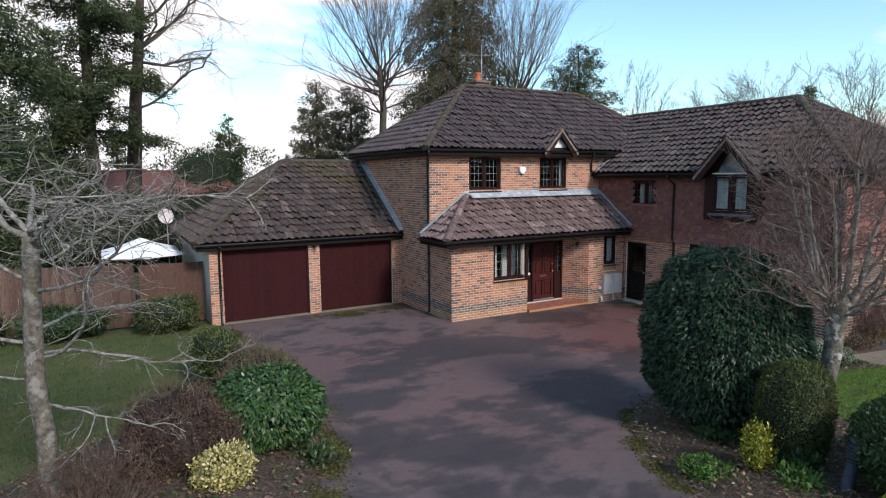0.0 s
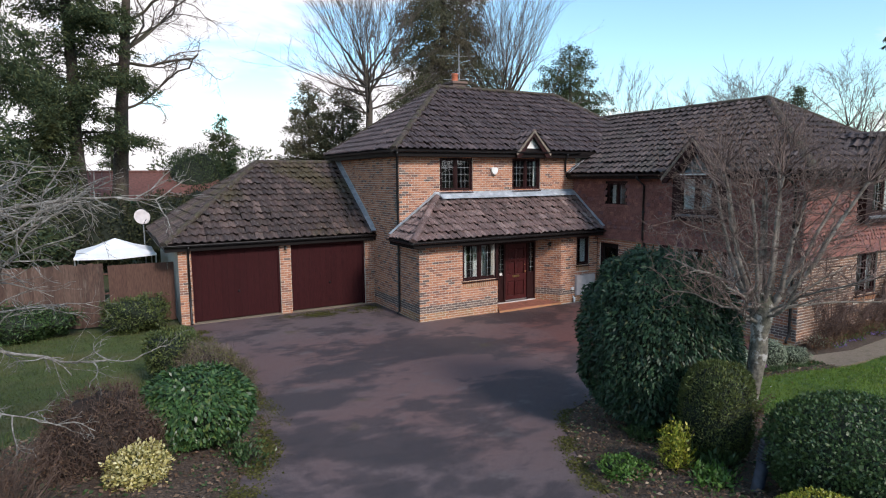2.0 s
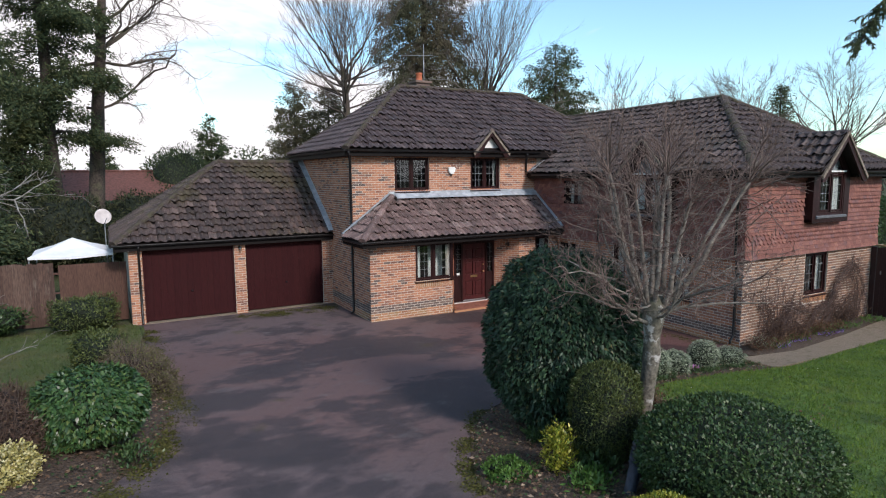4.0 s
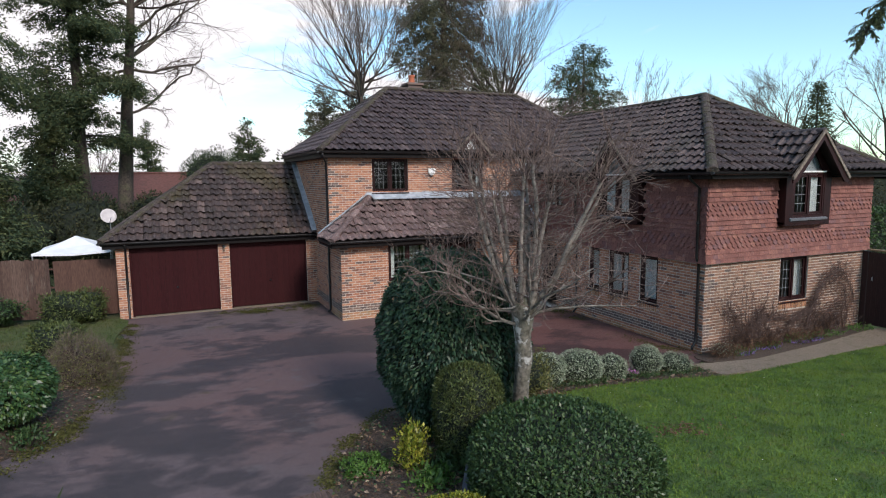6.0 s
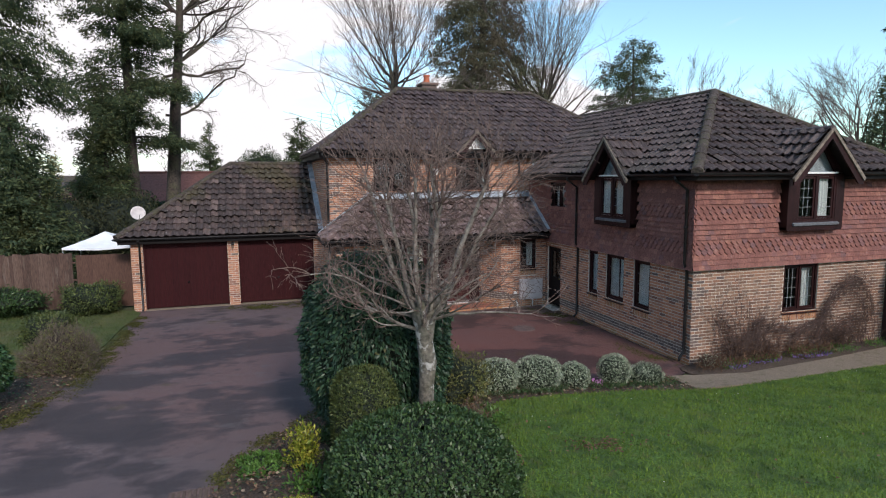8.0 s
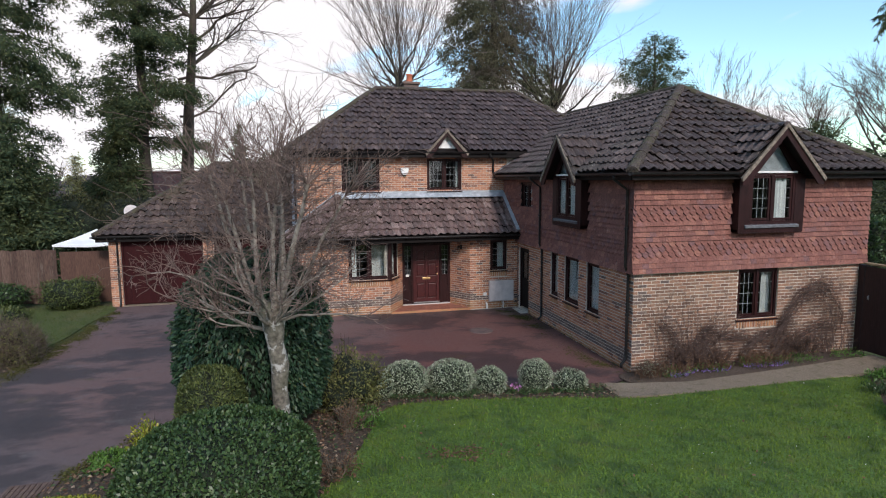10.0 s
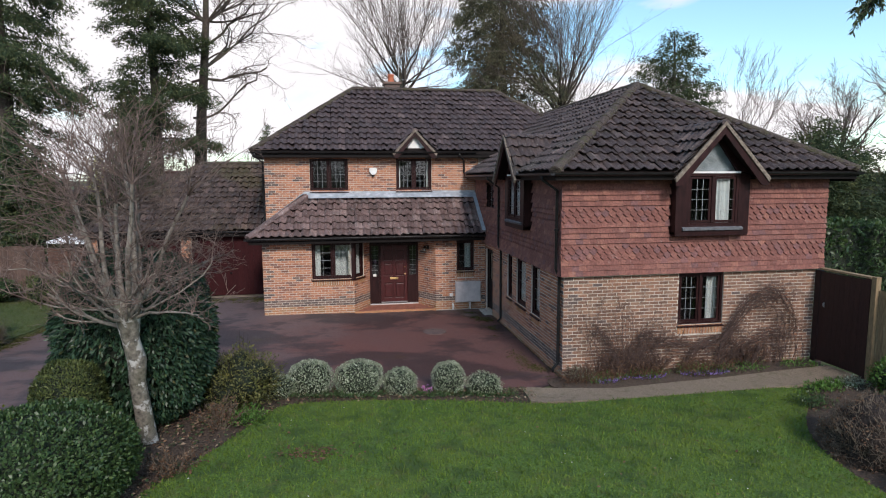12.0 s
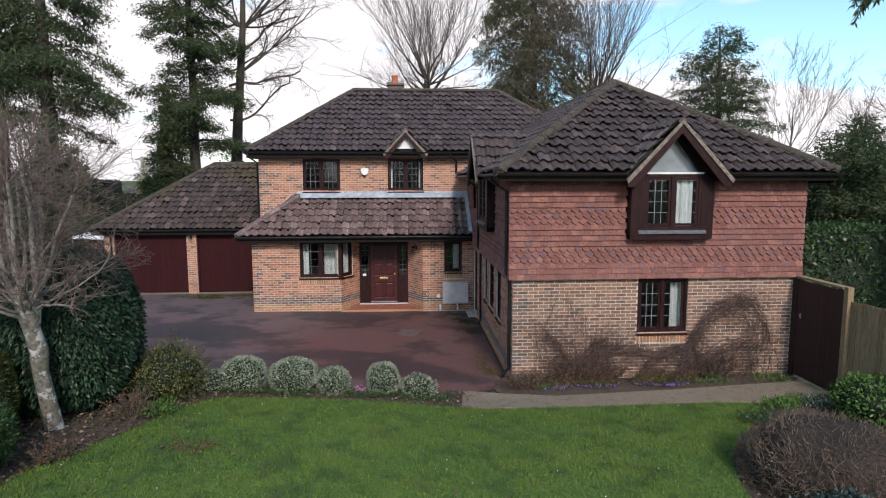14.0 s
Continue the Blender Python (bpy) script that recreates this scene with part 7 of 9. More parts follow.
def twiggy(name, label, at, radii, height, mat, count, seed, leaf_mat=None, leaves=0, leaf=0.03, group="", stem=0.012, kids=(3, 5), depth=2):
    """A leafless or half-bare shrub: many stems from one root."""
    x, y = at
    t = thing(name, label, "shrub", (x, y, land(x, y) + 0.02), group)
    rnd = random.Random(seed)
    segs = []
    for i in range(count):
        a, s = rnd.uniform(0, 6.3), math.sqrt(rnd.random())
        way = Vector((math.cos(a) * s * radii[0], math.sin(a) * s * radii[1], height * (1.05 - 0.45 * s * s)))
        grow(segs, (math.cos(a) * s * radii[0] * 0.25, math.sin(a) * s * radii[1] * 0.25, 0), way, way.length * 0.8, stem, depth, rnd, 0.13, 0.03, kids, 0.5, 0.42, 4, 0.0025)
    add_branches("stem", segs, mat, t, mat, 0.007, sides=5)
    if leaves:
        s = np.array(segs)
        s = s[s[:, 6] < 0.006]
        pick = RNG.integers(0, len(s), leaves)
        p = s[pick, :3] + (s[pick, 3:6] - s[pick, :3]) * RNG.random((leaves, 1)) + RNG.normal(0, 0.02, (leaves, 3))
        v, f = leaf_arrays(p, RNG.normal(0, 1, (leaves, 3)), RNG.normal(0, 1, (leaves, 3)), leaf, leaf * 0.5)
        join_np("foliage", v, f, leaf_mat, t, kind="stuff")
    return t


M["twig_fine"] = material("grey_brown_twig", [(0.0, (0.10, 0.078, 0.058)), (1.0, (0.17, 0.135, 0.10))], 0.9, grain=(8, 0.25), bump=None)


def twig_dome(label, at, radii, height, mat, count, seed, length=0.16, core=0.86, leaves=0, leaf_mat=None, amp=0.07, base=0.05):
    """A dense leafless shrub: a rounded core in a shade colour, bristling with fine twigs."""
    x, y = at
    t = thing("brown_shrub", label, "shrub", (x, y, land(x, y) + 0.02), "leafless brown shrubs")
    r = np.random.default_rng(seed)
    full = np.array([radii[0], radii[1], height])

    def skin(d, k):
        p = np.sign(d) * np.abs(d) ** 0.85 * full * (1 + bumps(d, seed, amp, 3.0))[:, None] * k
        return np.column_stack([p[:, :2], np.maximum(p[:, 2], 0.0) + base])
    d = unit(r.normal(0, 1, (count, 3)) * np.array([1, 1, 0.8]))
    d[:, 2] = np.abs(d[:, 2]) - 0.05
    p = skin(d, 1 - np.abs(r.normal(0, 0.13, (count, 1))))
    way = unit(d * 0.7 + r.normal(0, 0.45, (count, 3)) + np.array([0, 0, 0.35]))
    e = p + way * length * r.uniform(0.4, 1.2, (count, 1))
    b = p - way * length * 0.8
    segs = np.concatenate([np.column_stack([b, p, np.full(count, 0.0048), np.full(count, 0.0036)]), np.column_stack([p, e, np.full(count, 0.0036), np.full(count, 0.0014)])])
    v, f = segs_mesh(segs, 3)
    join_np("twig_growth", v, f, mat, t, kind="stuff")
    # The added core is coloured as the shade deep among the twigs.
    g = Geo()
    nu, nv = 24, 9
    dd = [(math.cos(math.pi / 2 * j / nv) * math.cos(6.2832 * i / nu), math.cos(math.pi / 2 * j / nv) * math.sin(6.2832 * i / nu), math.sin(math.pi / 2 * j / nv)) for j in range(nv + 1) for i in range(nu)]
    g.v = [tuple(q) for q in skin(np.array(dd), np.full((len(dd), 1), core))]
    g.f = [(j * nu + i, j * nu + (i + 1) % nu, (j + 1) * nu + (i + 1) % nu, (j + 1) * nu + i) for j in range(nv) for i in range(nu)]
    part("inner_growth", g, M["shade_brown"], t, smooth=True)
    if leaves:
        k = r.integers(0, count, leaves)
        v, f = leaf_arrays(p[k] + r.normal(0, 0.02, (leaves, 3)), r.normal(0, 1, (leaves, 3)), r.normal(0, 1, (leaves, 3)), 0.04, 0.018)
        join_np("foliage", v, f, leaf_mat, t, kind="stuff")


# ---------- shrubs by the driveway ----------
shrub("evergreen_shrub", "large rounded dark evergreen shrub beside the driveway", (-8.17, -2.3), (1.13, 1.15), 2.90, M["camellia"], 34000, 0.078, 0.029, 0.022, 2.2, seed=3, upward=-0.15, lift=-0.02, freq=5, base=0.30, depth=0.06, lapped=0.45, fullest=0.50)
shrub("yew_bush", "clipped column-shaped yew with a domed top", (-8.62, -3.72), (0.44, 0.44), 1.42, M["yew"], 15000, 0.045, 0.013, 0.02, 2.6, seed=5, upward=0.7, lift=-0.03, category="bush", depth=0.05, core=0.9)
shrub("clipped_bush", "broad clipped dome of small glossy leaves", (-8.32, -5.40), (1.0, 1.0), 1.22, M["privet"], 27000, 0.044, 0.024, 0.02, 2.3, seed=7, lift=-0.05, category="bush", depth=0.06)
shrub("golden_bush", "low clipped golden-green ball", (-9.75, -5.75), (0.50, 0.50), 0.62, M["lime"], 6000, 0.03, 0.016, 0.02, 2.2, seed=8, category="bush", depth=0.05)
shrub("laurel_bush", "rounded laurel bush with glossy light-edged leaves", (-14.62, 0.10), (0.74, 0.72), 0.98, M["laurel"], 11000, 0.080, 0.036, 0.030, 2.4, seed=9, upward=0.0, category="bush", lift=0.14, depth=0.05, lapped=0.5, fullest=0.48, base=0.14)
shrub("dark_bush", "small dark green upright bush at the drive edge", (-14.55, 4.6), (0.55, 0.8), 1.12, M["yew"], 6000, 0.07, 0.022, 0.08, 2.2, seed=10, category="bush")
shrub("box_ball", "clipped grey-green ball at the drive edge", (-4.71, -0.95), (0.47, 0.44), 0.68, M["silver"], 5000, 0.032, 0.016, 0.03, 2.2, "clipped balls along the bed", 11, "bush", 0.06)
shrub("box_ball", "clipped grey-green ball at the drive edge", (-5.62, -1.05), (0.42, 0.42), 0.70, M["silver"], 5000, 0.032, 0.016, 0.04, 2.2, "clipped balls along the bed", 12, "bush", 0.08)
shrub("box_ball", "small clipped grey-green ball", (-3.93, -1.02), (0.32, 0.32), 0.54, M["silver"], 3500, 0.032, 0.016, 0.04, 2.2, "clipped balls along the bed", 13, "bush", 0.08)
shrub("box_ball", "silvery clipped ball at the drive edge", (-2.97, -0.98), (0.33, 0.33), 0.68, M["silver"], 4000, 0.03, 0.014, 0.03, 2.2, "clipped balls along the bed", 14, "bush", 0.06)
shrub("box_ball", "small loose silvery bush", (-2.28, -1.10), (0.36, 0.32), 0.48, M["silver"], 3000, 0.04, 0.012, 0.08, 2.1, "clipped balls along the bed", 15, "bush", 0.15)
shrub("box_ball", "small loose grey-green bush", (-6.15, -1.30), (0.28, 0.28), 0.48, M["silver"], 2500, 0.035, 0.014, 0.08, 2.1, "clipped balls along the bed", 16, "bush", 0.15)
shrub("olive_shrub", "loose olive-green and brown shrub beside the evergreen", (-6.78, -1.8), (0.78, 0.68), 1.0, M["olive"], 9000, 0.05, 0.018, 0.16, 2.0, seed=17, twigs=140, depth=0.30, core=0.72)
shrub("yellow_shrub", "small upright shrub with yellow-green leaves", (-9.42, -3.72), (0.19, 0.19), 0.72, M["lime"], 1500, 0.050, 0.024, 0.14, 2.0, seed=18, upward=0.9, core=0, twigs=40, depth=0.35)
shrub("golden_shrub", "low shrub with bright cream-yellow leaves", (-15.42, -1.18), (0.34, 0.32), 0.52, M["gold"], 3800, 0.042, 0.024, 0.12, 2.0, seed=19, core=0.6, twigs=30, depth=0.25, core_mat=M["olive"])
shrub("ground_cover", "low bright green cushion plant on the soil", (-9.92, -3.36), (0.32, 0.28), 0.20, M["fresh"], 2600, 0.045, 0.024, 0.15, 2.0, seed=20, category="plant", core=0.7, depth=0.25)
twig_dome("bare reddish-brown rounded shrub in the bed", (-15.75, -0.1), (0.78, 0.75), 0.94, M["twig_red"], 2200, 21, 0.16, 0.82, 12000, M["russet"], 0.08)
twig_dome("half-bare olive-brown shrub at the lawn edge", (-14.0, 3.5), (0.68, 1.15), 0.82, M["twig_fine"], 3200, 22, 0.2, 0.80, 9000, M["olive"], 0.10)
twiggy("brown_shrub", "bare brown shrub of upright stems in the bed", (-16.75, -1.45), (0.55, 0.55), 0.85, M["twig_red"], 60, 23, M["dead"], 900, 0.03, "leafless brown shrubs", 0.010)
twig_dome("large dense rounded brown twiggy shrub before the gate", (3.12, -5.15), (1.16, 1.1), 0.84, M["twig_fine"], 5800, 24, 0.095, 0.90, 4200, M["dead"], 0.06)
shrub("laurel_bush", "bright green bush against the pale fence", (5.55, -2.9), (0.55, 0.6), 0.85, M["fresh"], 3000, 0.07, 0.032, 0.10, 2.1, seed=25, category="bush")
shrub("blue_bush", "low blue-green ground-cover bush", (2.45, -6.45), (0.55, 0.5), 0.42, M["blue_leaf"], 2600, 0.06, 0.04, 0.10, 2.1, seed=26, category="bush")
shrub("fence_bush", "dark green bush before the wooden fence", (-15.0, 10.5), (1.0, 0.65), 1.05, M["yew"], 5000, 0.09, 0.03, 0.14, 2.1, seed=27, category="bush", twigs=50)
shrub("fence_bush", "dark green bush before the wooden fence", (-17.6, 11.0), (1.1, 0.7), 0.95, M["privet"], 5000, 0.09, 0.035, 0.14, 2.1, seed=28, category="bush", twigs=50)
shrub("fence_bush", "dark green bush before the wooden fence", (-20.2, 11.2), (1.3, 0.8), 1.15, M["yew"], 5000, 0.09, 0.035, 0.14, 2.1, seed=29, category="bush", twigs=50)
shrub("side_bush", "dense green bush at the edge of the side lawn", (-20.0, 3.0), (1.5, 1.6), 1.8, M["laurel"], 6000, 0.13, 0.05, 0.12, 2.2, seed=30, category="bush")
shrub("low_plant", "low green leafy plant in the bed", (-8.85, -2.75), (0.36, 0.30), 0.28, M["privet"], 900, 0.09, 0.03, 0.2, 2.0, seed=31, category="plant", core=0, depth=0.4, upward=0.7)
shrub("low_plant", "low green leafy plant in the bed", (-8.95, -3.95), (0.34, 0.30), 0.30, M["privet"], 900, 0.09, 0.03, 0.2, 2.0, seed=32, category="plant", core=0, depth=0.4, upward=0.7)
shrub("low_plant", "low green leafy plant in the bed", (-9.35, -4.25), (0.30, 0.26), 0.26, M["fresh"], 600, 0.08, 0.028, 0.2, 2.0, seed=33, category="plant", core=0, depth=0.4, upward=0.7)
shrub("low_plant", "low green leafy plant at the laurel's foot", (-14.15, -0.55), (0.30, 0.45), 0.20, M["privet"], 500, 0.07, 0.028, 0.2, 2.0, seed=34, category="plant", core=0, depth=0.4, upward=0.5)
shrub("low_plant", "low grey-green plant at the bed's edge", (5.1, -2.1), (0.4, 0.3), 0.26, M["silver"], 700, 0.05, 0.016, 0.2, 2.0, seed=36, category="plant", core=0, depth=0.4, upward=0.6)
shrub("low_plant", "low dull green plant at the bed's edge", (3.6, -2.75), (0.45, 0.3), 0.22, M["privet"], 800, 0.05, 0.018, 0.2, 2.0, seed=37, category="plant", core=0, depth=0.4, upward=0.6)
shrub("low_plant", "low green leafy plant under the evergreen", (-6.55, -2.75), (0.4, 0.3), 0.24, M["fresh"], 700, 0.06, 0.02, 0.2, 2.0, seed=38, category="plant", core=0, depth=0.4, upward=0.7)
shrub("low_plant", "low green leafy plant by the garden path", (4.55, -2.05), (0.6, 0.3), 0.22, M["fresh"], 900, 0.06, 0.022, 0.2, 2.0, seed=35, category="plant", core=0, depth=0.4, upward=0.6)


# ---------- trees near the camera ----------
M["limb_grey"] = material("grey_limb_bark", [(0.0, (0.185, 0.160, 0.135)), (1.0, (0.25, 0.222, 0.188))], 0.9, grain=(18, 0.3), stain=[(7.0, 0.52, 0.64, (0.30, 0.28, 0.25), 0.6)], bump=(30, 0.6, 0.01))


M["limb_lichen"] = material("lichen_limb_bark", [(0.0, (0.15, 0.138, 0.122)), (1.0, (0.22, 0.206, 0.186))], 0.9, grain=(18, 0.3), stain=[(9.0, 0.52, 0.64, (0.36, 0.36, 0.34), 0.6)], bump=(30, 0.5, 0.008))
M["twig_grey"] = material("grey_twig_bark", [(0.0, (0.135, 0.092, 0.080)), (1.0, (0.195, 0.145, 0.122))], 0.9, grain=(8, 0.3), bump=None)


def pollard_tree():
    x, y = -7.72, -3.52
    t = thing("pollarded_tree", "small bare pollarded tree with pale lichen-spotted trunk", "tree", (x, y, land(x, y)))
    g = Geo()
    pts = [(0.0, 0.06, -0.1), (-0.02, 0.02, 0.1), (-0.03, -0.08, 0.6), (-0.05, -0.16, 1.05), (-0.03, -0.18, 1.35), (-0.08, -0.22, 1.65), (-0.09, -0.24, 1.94), (-0.09, -0.24, 2.10), (-0.09, -0.24, 2.22)]
    g.tube(pts, [0.17, 0.13, 0.112, 0.106, 0.122, 0.108, 0.150, 0.185, 0.11], 14)
    part("trunk", g, M["bark_pale"], t, "pale lichen-spotted trunk", smooth=True)
    rnd = random.Random(5)
    segs = []
    heart = Vector((-0.09, -0.24, 0))

    def twig(p, way, ln, bend, up):
        grow(segs, p, way.normalized(), ln, 0.0078, 2, rnd, bend, up, (2, 4), 0.85, 0.52, 5, 0.0024, None, 0.25)

    # stout rods that leave the head like a bowl and stand upright, cut back and sprouting at their tops
    for i in range(11):
        a = 2 * math.pi * i / 11 * 3 + rnd.uniform(-0.25, 0.25)
        ring = (0.10, 0.30, 0.20, 0.42)[i % 4]
        out = Vector((math.cos(a), math.sin(a), 0))
        p, way = heart + out * 0.09 + Vector((0, 0, 2.06 + rnd.uniform(-0.06, 0.06))), (out * ring * 5 + Vector((0, 0, 1.0))).normalized()
        r0, ln, n = rnd.uniform(0.030, 0.046), rnd.uniform(1.45, 1.95), 9
        rise = (Vector((0, 0, 1)) + out * (0.02, 0.20, 0.12, 0.48)[i % 4]).normalized()
        for k in range(n):
            way = (way * 0.55 + rise * 0.45 + Vector((rnd.gauss(0, 0.07), rnd.gauss(0, 0.07), 0))).normalized()
            q = p + way * ln / n
            knot = 1.22 if rnd.random() < 0.16 else 1.0
            segs.append((*p, *q, r0 * (1 - 0.055 * k), r0 * (1 - 0.055 * (k + 1)) * knot))
            p = q
            for j in range(0 if k < 2 else 1 if k < 4 else 2 if k < 6 else 3):
                b = a + rnd.gauss(0, 1.1)
                twig(p, Vector((math.cos(b), math.sin(b), rnd.uniform(-0.05, 0.75))), rnd.uniform(0.50, 1.15), 0.22, 0.05)
        for j in range(8):
            twig(p, rise + Vector((rnd.gauss(0, 0.55), rnd.gauss(0, 0.55), 0)), rnd.uniform(0.45, 1.0), 0.14, 0.03)
    # thin crooked side shoots, nearly level
    for i in range(17):
        a = 2 * math.pi * i / 17 * 4 + rnd.uniform(-0.2, 0.2)
        way = Vector((math.cos(a), math.sin(a), rnd.uniform(0.15, 0.95))).normalized()
        p, r0, ln, n = heart + Vector((0.10 * math.cos(a), 0.10 * math.sin(a), 2.0 + rnd.uniform(-0.10, 0.22))), rnd.uniform(0.014, 0.023), rnd.uniform(1.15, 1.7), 8
        for k in range(n):
            way = (way + Vector((rnd.gauss(0, 0.19), rnd.gauss(0, 0.19), rnd.gauss(0.025, 0.15)))).normalized()
            q = p + way * ln / n
            segs.append((*p, *q, r0 * (1 - 0.08 * k), r0 * (1 - 0.08 * (k + 1))))
            p = q
            for j in range(2 if k > 1 else 0):
                twig(p, way * 0.5 + Vector((rnd.gauss(0, 0.7), rnd.gauss(0, 0.7), rnd.gauss(0.25, 0.45))), rnd.uniform(0.25, 0.62), 0.24, 0.04)
    grow(segs, (-0.08, -0.22, 1.80), (-1.0, -0.2, 0.35), 1.1, 0.030, 3, rnd, 0.14, 0.12, (4, 6), 0.6, 0.45, 6, 0.003)
    add_branches("limb", segs, M["limb_grey"], t, M["twig_grey"], 0.009, "grey-brown upright pollard limbs", 6)


pollard_tree()


def spreading_tree():
    x, y = -17.12, -0.8
    t = thing("bare_tree", "bare tree with wide wavering lichen-grey branches", "tree", (x, y, land(x, y)))
    trunk = part("trunk", Geo().tube([(0.03, 0, -0.1), (0.0, 0, 0.15), (0.03, 0.02, 0.9), (-0.02, 0.0, 1.5), (0.0, 0.03, 2.1), (0.03, 0.03, 2.6), (0.05, 0.03, 3.05)], [0.14, 0.105, 0.095, 0.092, 0.088, 0.084, 0.075], 12), M["bark_moss"], t, "grey-green lichen-spotted trunk", smooth=True)
    rnd = random.Random(23)
    # height, compass way (degrees from the right-hand side, leftwards), rise, length, thickness
    limbs = [(1.25, -20, -0.05, 1.15, 0.017), (1.55, 160, -0.10, 1.3, 0.018), (1.75, -35, 0.10, 1.9, 0.024), (1.80, 10, 0.06, 1.7, 0.022), (1.90, 195, 0.0, 1.9, 0.024), (2.05, 70, 0.05, 1.7, 0.022), (2.45, -15, 0.12, 1.9, 0.024),
             (2.55, 170, 0.05, 1.8, 0.024), (2.7, 40, 0.15, 1.6, 0.020), (2.95, -30, 0.05, 1.7, 0.024), (3.0, 15, 0.45, 2.2, 0.034), (3.0, 200, 0.40, 2.1, 0.036), (3.02, 120, 0.5, 1.8, 0.030), (3.02, -60, 0.6, 1.6, 0.028), (3.05, 155, 0.9, 1.7, 0.030), (3.05, 50, 1.1, 1.5, 0.024)]
    for z, turn, rise, ln, r in limbs:
        a = radians(turn) - radians(20)
        way = Vector((math.cos(a), math.sin(a), rise)).normalized()
        p, segs, n = Vector((0.03, 0.03, z)), [], 11
        for k in range(n):
            way = (way + Vector((rnd.gauss(0, 0.17), rnd.gauss(0, 0.17), rnd.gauss(0, 0.15) - 0.06 * rise))).normalized()
            q = p + way * ln / n
            segs.append((*p, *q, r * (1 - 0.075 * k), r * (1 - 0.075 * (k + 1))))
            p = q
            for j in range((1 if z < 2.2 else 2) if k > 1 else 0):
                side = Vector((rnd.gauss(0, 0.8), rnd.gauss(0, 0.8), rnd.gauss(-0.08, 0.4)))
                grow(segs, p, (way * 0.7 + side).normalized(), rnd.uniform(0.25, 0.75), 0.0085, 2, rnd, 0.24, -0.02, (2, 3), 0.8, 0.5, 5, 0.0026, None, 0.25)
        add_branches("limb", segs, M["limb_lichen"], t, M["limb_lichen"], 0.0045, "wavering lichen-grey limb", 6)


spreading_tree()


# ---------- climbers and flowers along the wing wall ----------
def climber(x, label, spec, seed, extra=(), arcs=()):
    """Stems trained on the wall. arcs: (points along the wall, strands, spread, twigs), sheaves that follow a line."""
    t = thing("climbing_shrub", label, "climbing shrub", (x, -0.10, land(x, -0.1)))
    rnd = random.Random(seed)
    segs = []
    flat = lambda w: Vector((w.x, w.y * 0.12 - 0.012, w.z)).normalized()
    for dx, way, ln, r, dep in spec:
        grow(segs, (dx, -0.03, 0.0), way, ln, r, dep, rnd, 0.18, 0.03, (3, 5), 0.85, 0.48, 7, 0.0028, flat, 0.2)
    for lo, hi, w_lo, w_hi, l_lo, l_hi, n, lift in extra:
        for i in range(n):
            a = rnd.random()
            way = Vector(w_lo).lerp(Vector(w_hi), rnd.random())
            grow(segs, (lo + (hi - lo) * a, -0.05 - 0.05 * rnd.random(), rnd.uniform(0.0, 0.15)), way, rnd.uniform(l_lo, l_hi), rnd.uniform(0.006, 0.011), 1, rnd, 0.2, lift, (3, 5), 0.6, 0.32, 7, 0.0025, flat, 0.3)
    for line, strands, wide, twigs in arcs:
        for i in range(strands):
            off = Vector((rnd.gauss(0, wide * 0.6), rnd.uniform(-0.06, 0.04), rnd.gauss(0, wide)))
            p, r = None, rnd.uniform(0.004, 0.010)
            for (ax, az), (bx, bz) in zip(line, line[1:]):
                for k in range(4):
                    q = Vector((ax + (bx - ax) * k / 4 - x, -0.02, az + (bz - az) * k / 4)) + off + Vector((rnd.gauss(0, 0.022), 0, rnd.gauss(0, 0.022)))
                    if p is not None:
                        segs.append((*p, *q, r, r * 0.98))
                        if rnd.random() < twigs:
                            grow(segs, q, (rnd.gauss(0.1, 0.7), 0, rnd.gauss(-0.1, 0.7)), rnd.uniform(0.15, 0.5), 0.005, 1, rnd, 0.25, -0.03, (2, 3), 0.7, 0.5, 4, 0.0024, flat, 0.3)
                    p, r = q, max(0.0028, r * 0.97)
    s = np.array(segs)
    for k in (1, 4):
        s[:, k] = np.clip(s[:, k], -0.25, 0.07)
    add_branches("stem", [tuple(q) for q in s], M["twig_climb"], t, M["twig_climb"], 0.009, sides=5)
    n = 1800
    pick = RNG.integers(0, len(s), n)
    p = s[pick, :3] + (s[pick, 3:6] - s[pick, :3]) * RNG.random((n, 1)) + RNG.normal(0, 0.015, (n, 3))
    p = p[p[:, 2] < 1.3]
    v, f = leaf_arrays(p, RNG.normal(0, 1, (len(p), 3)), RNG.normal(0, 1, (len(p), 3)), 0.03, 0.014)
    join_np("foliage", v, f, M["dead"], t, kind="stuff")


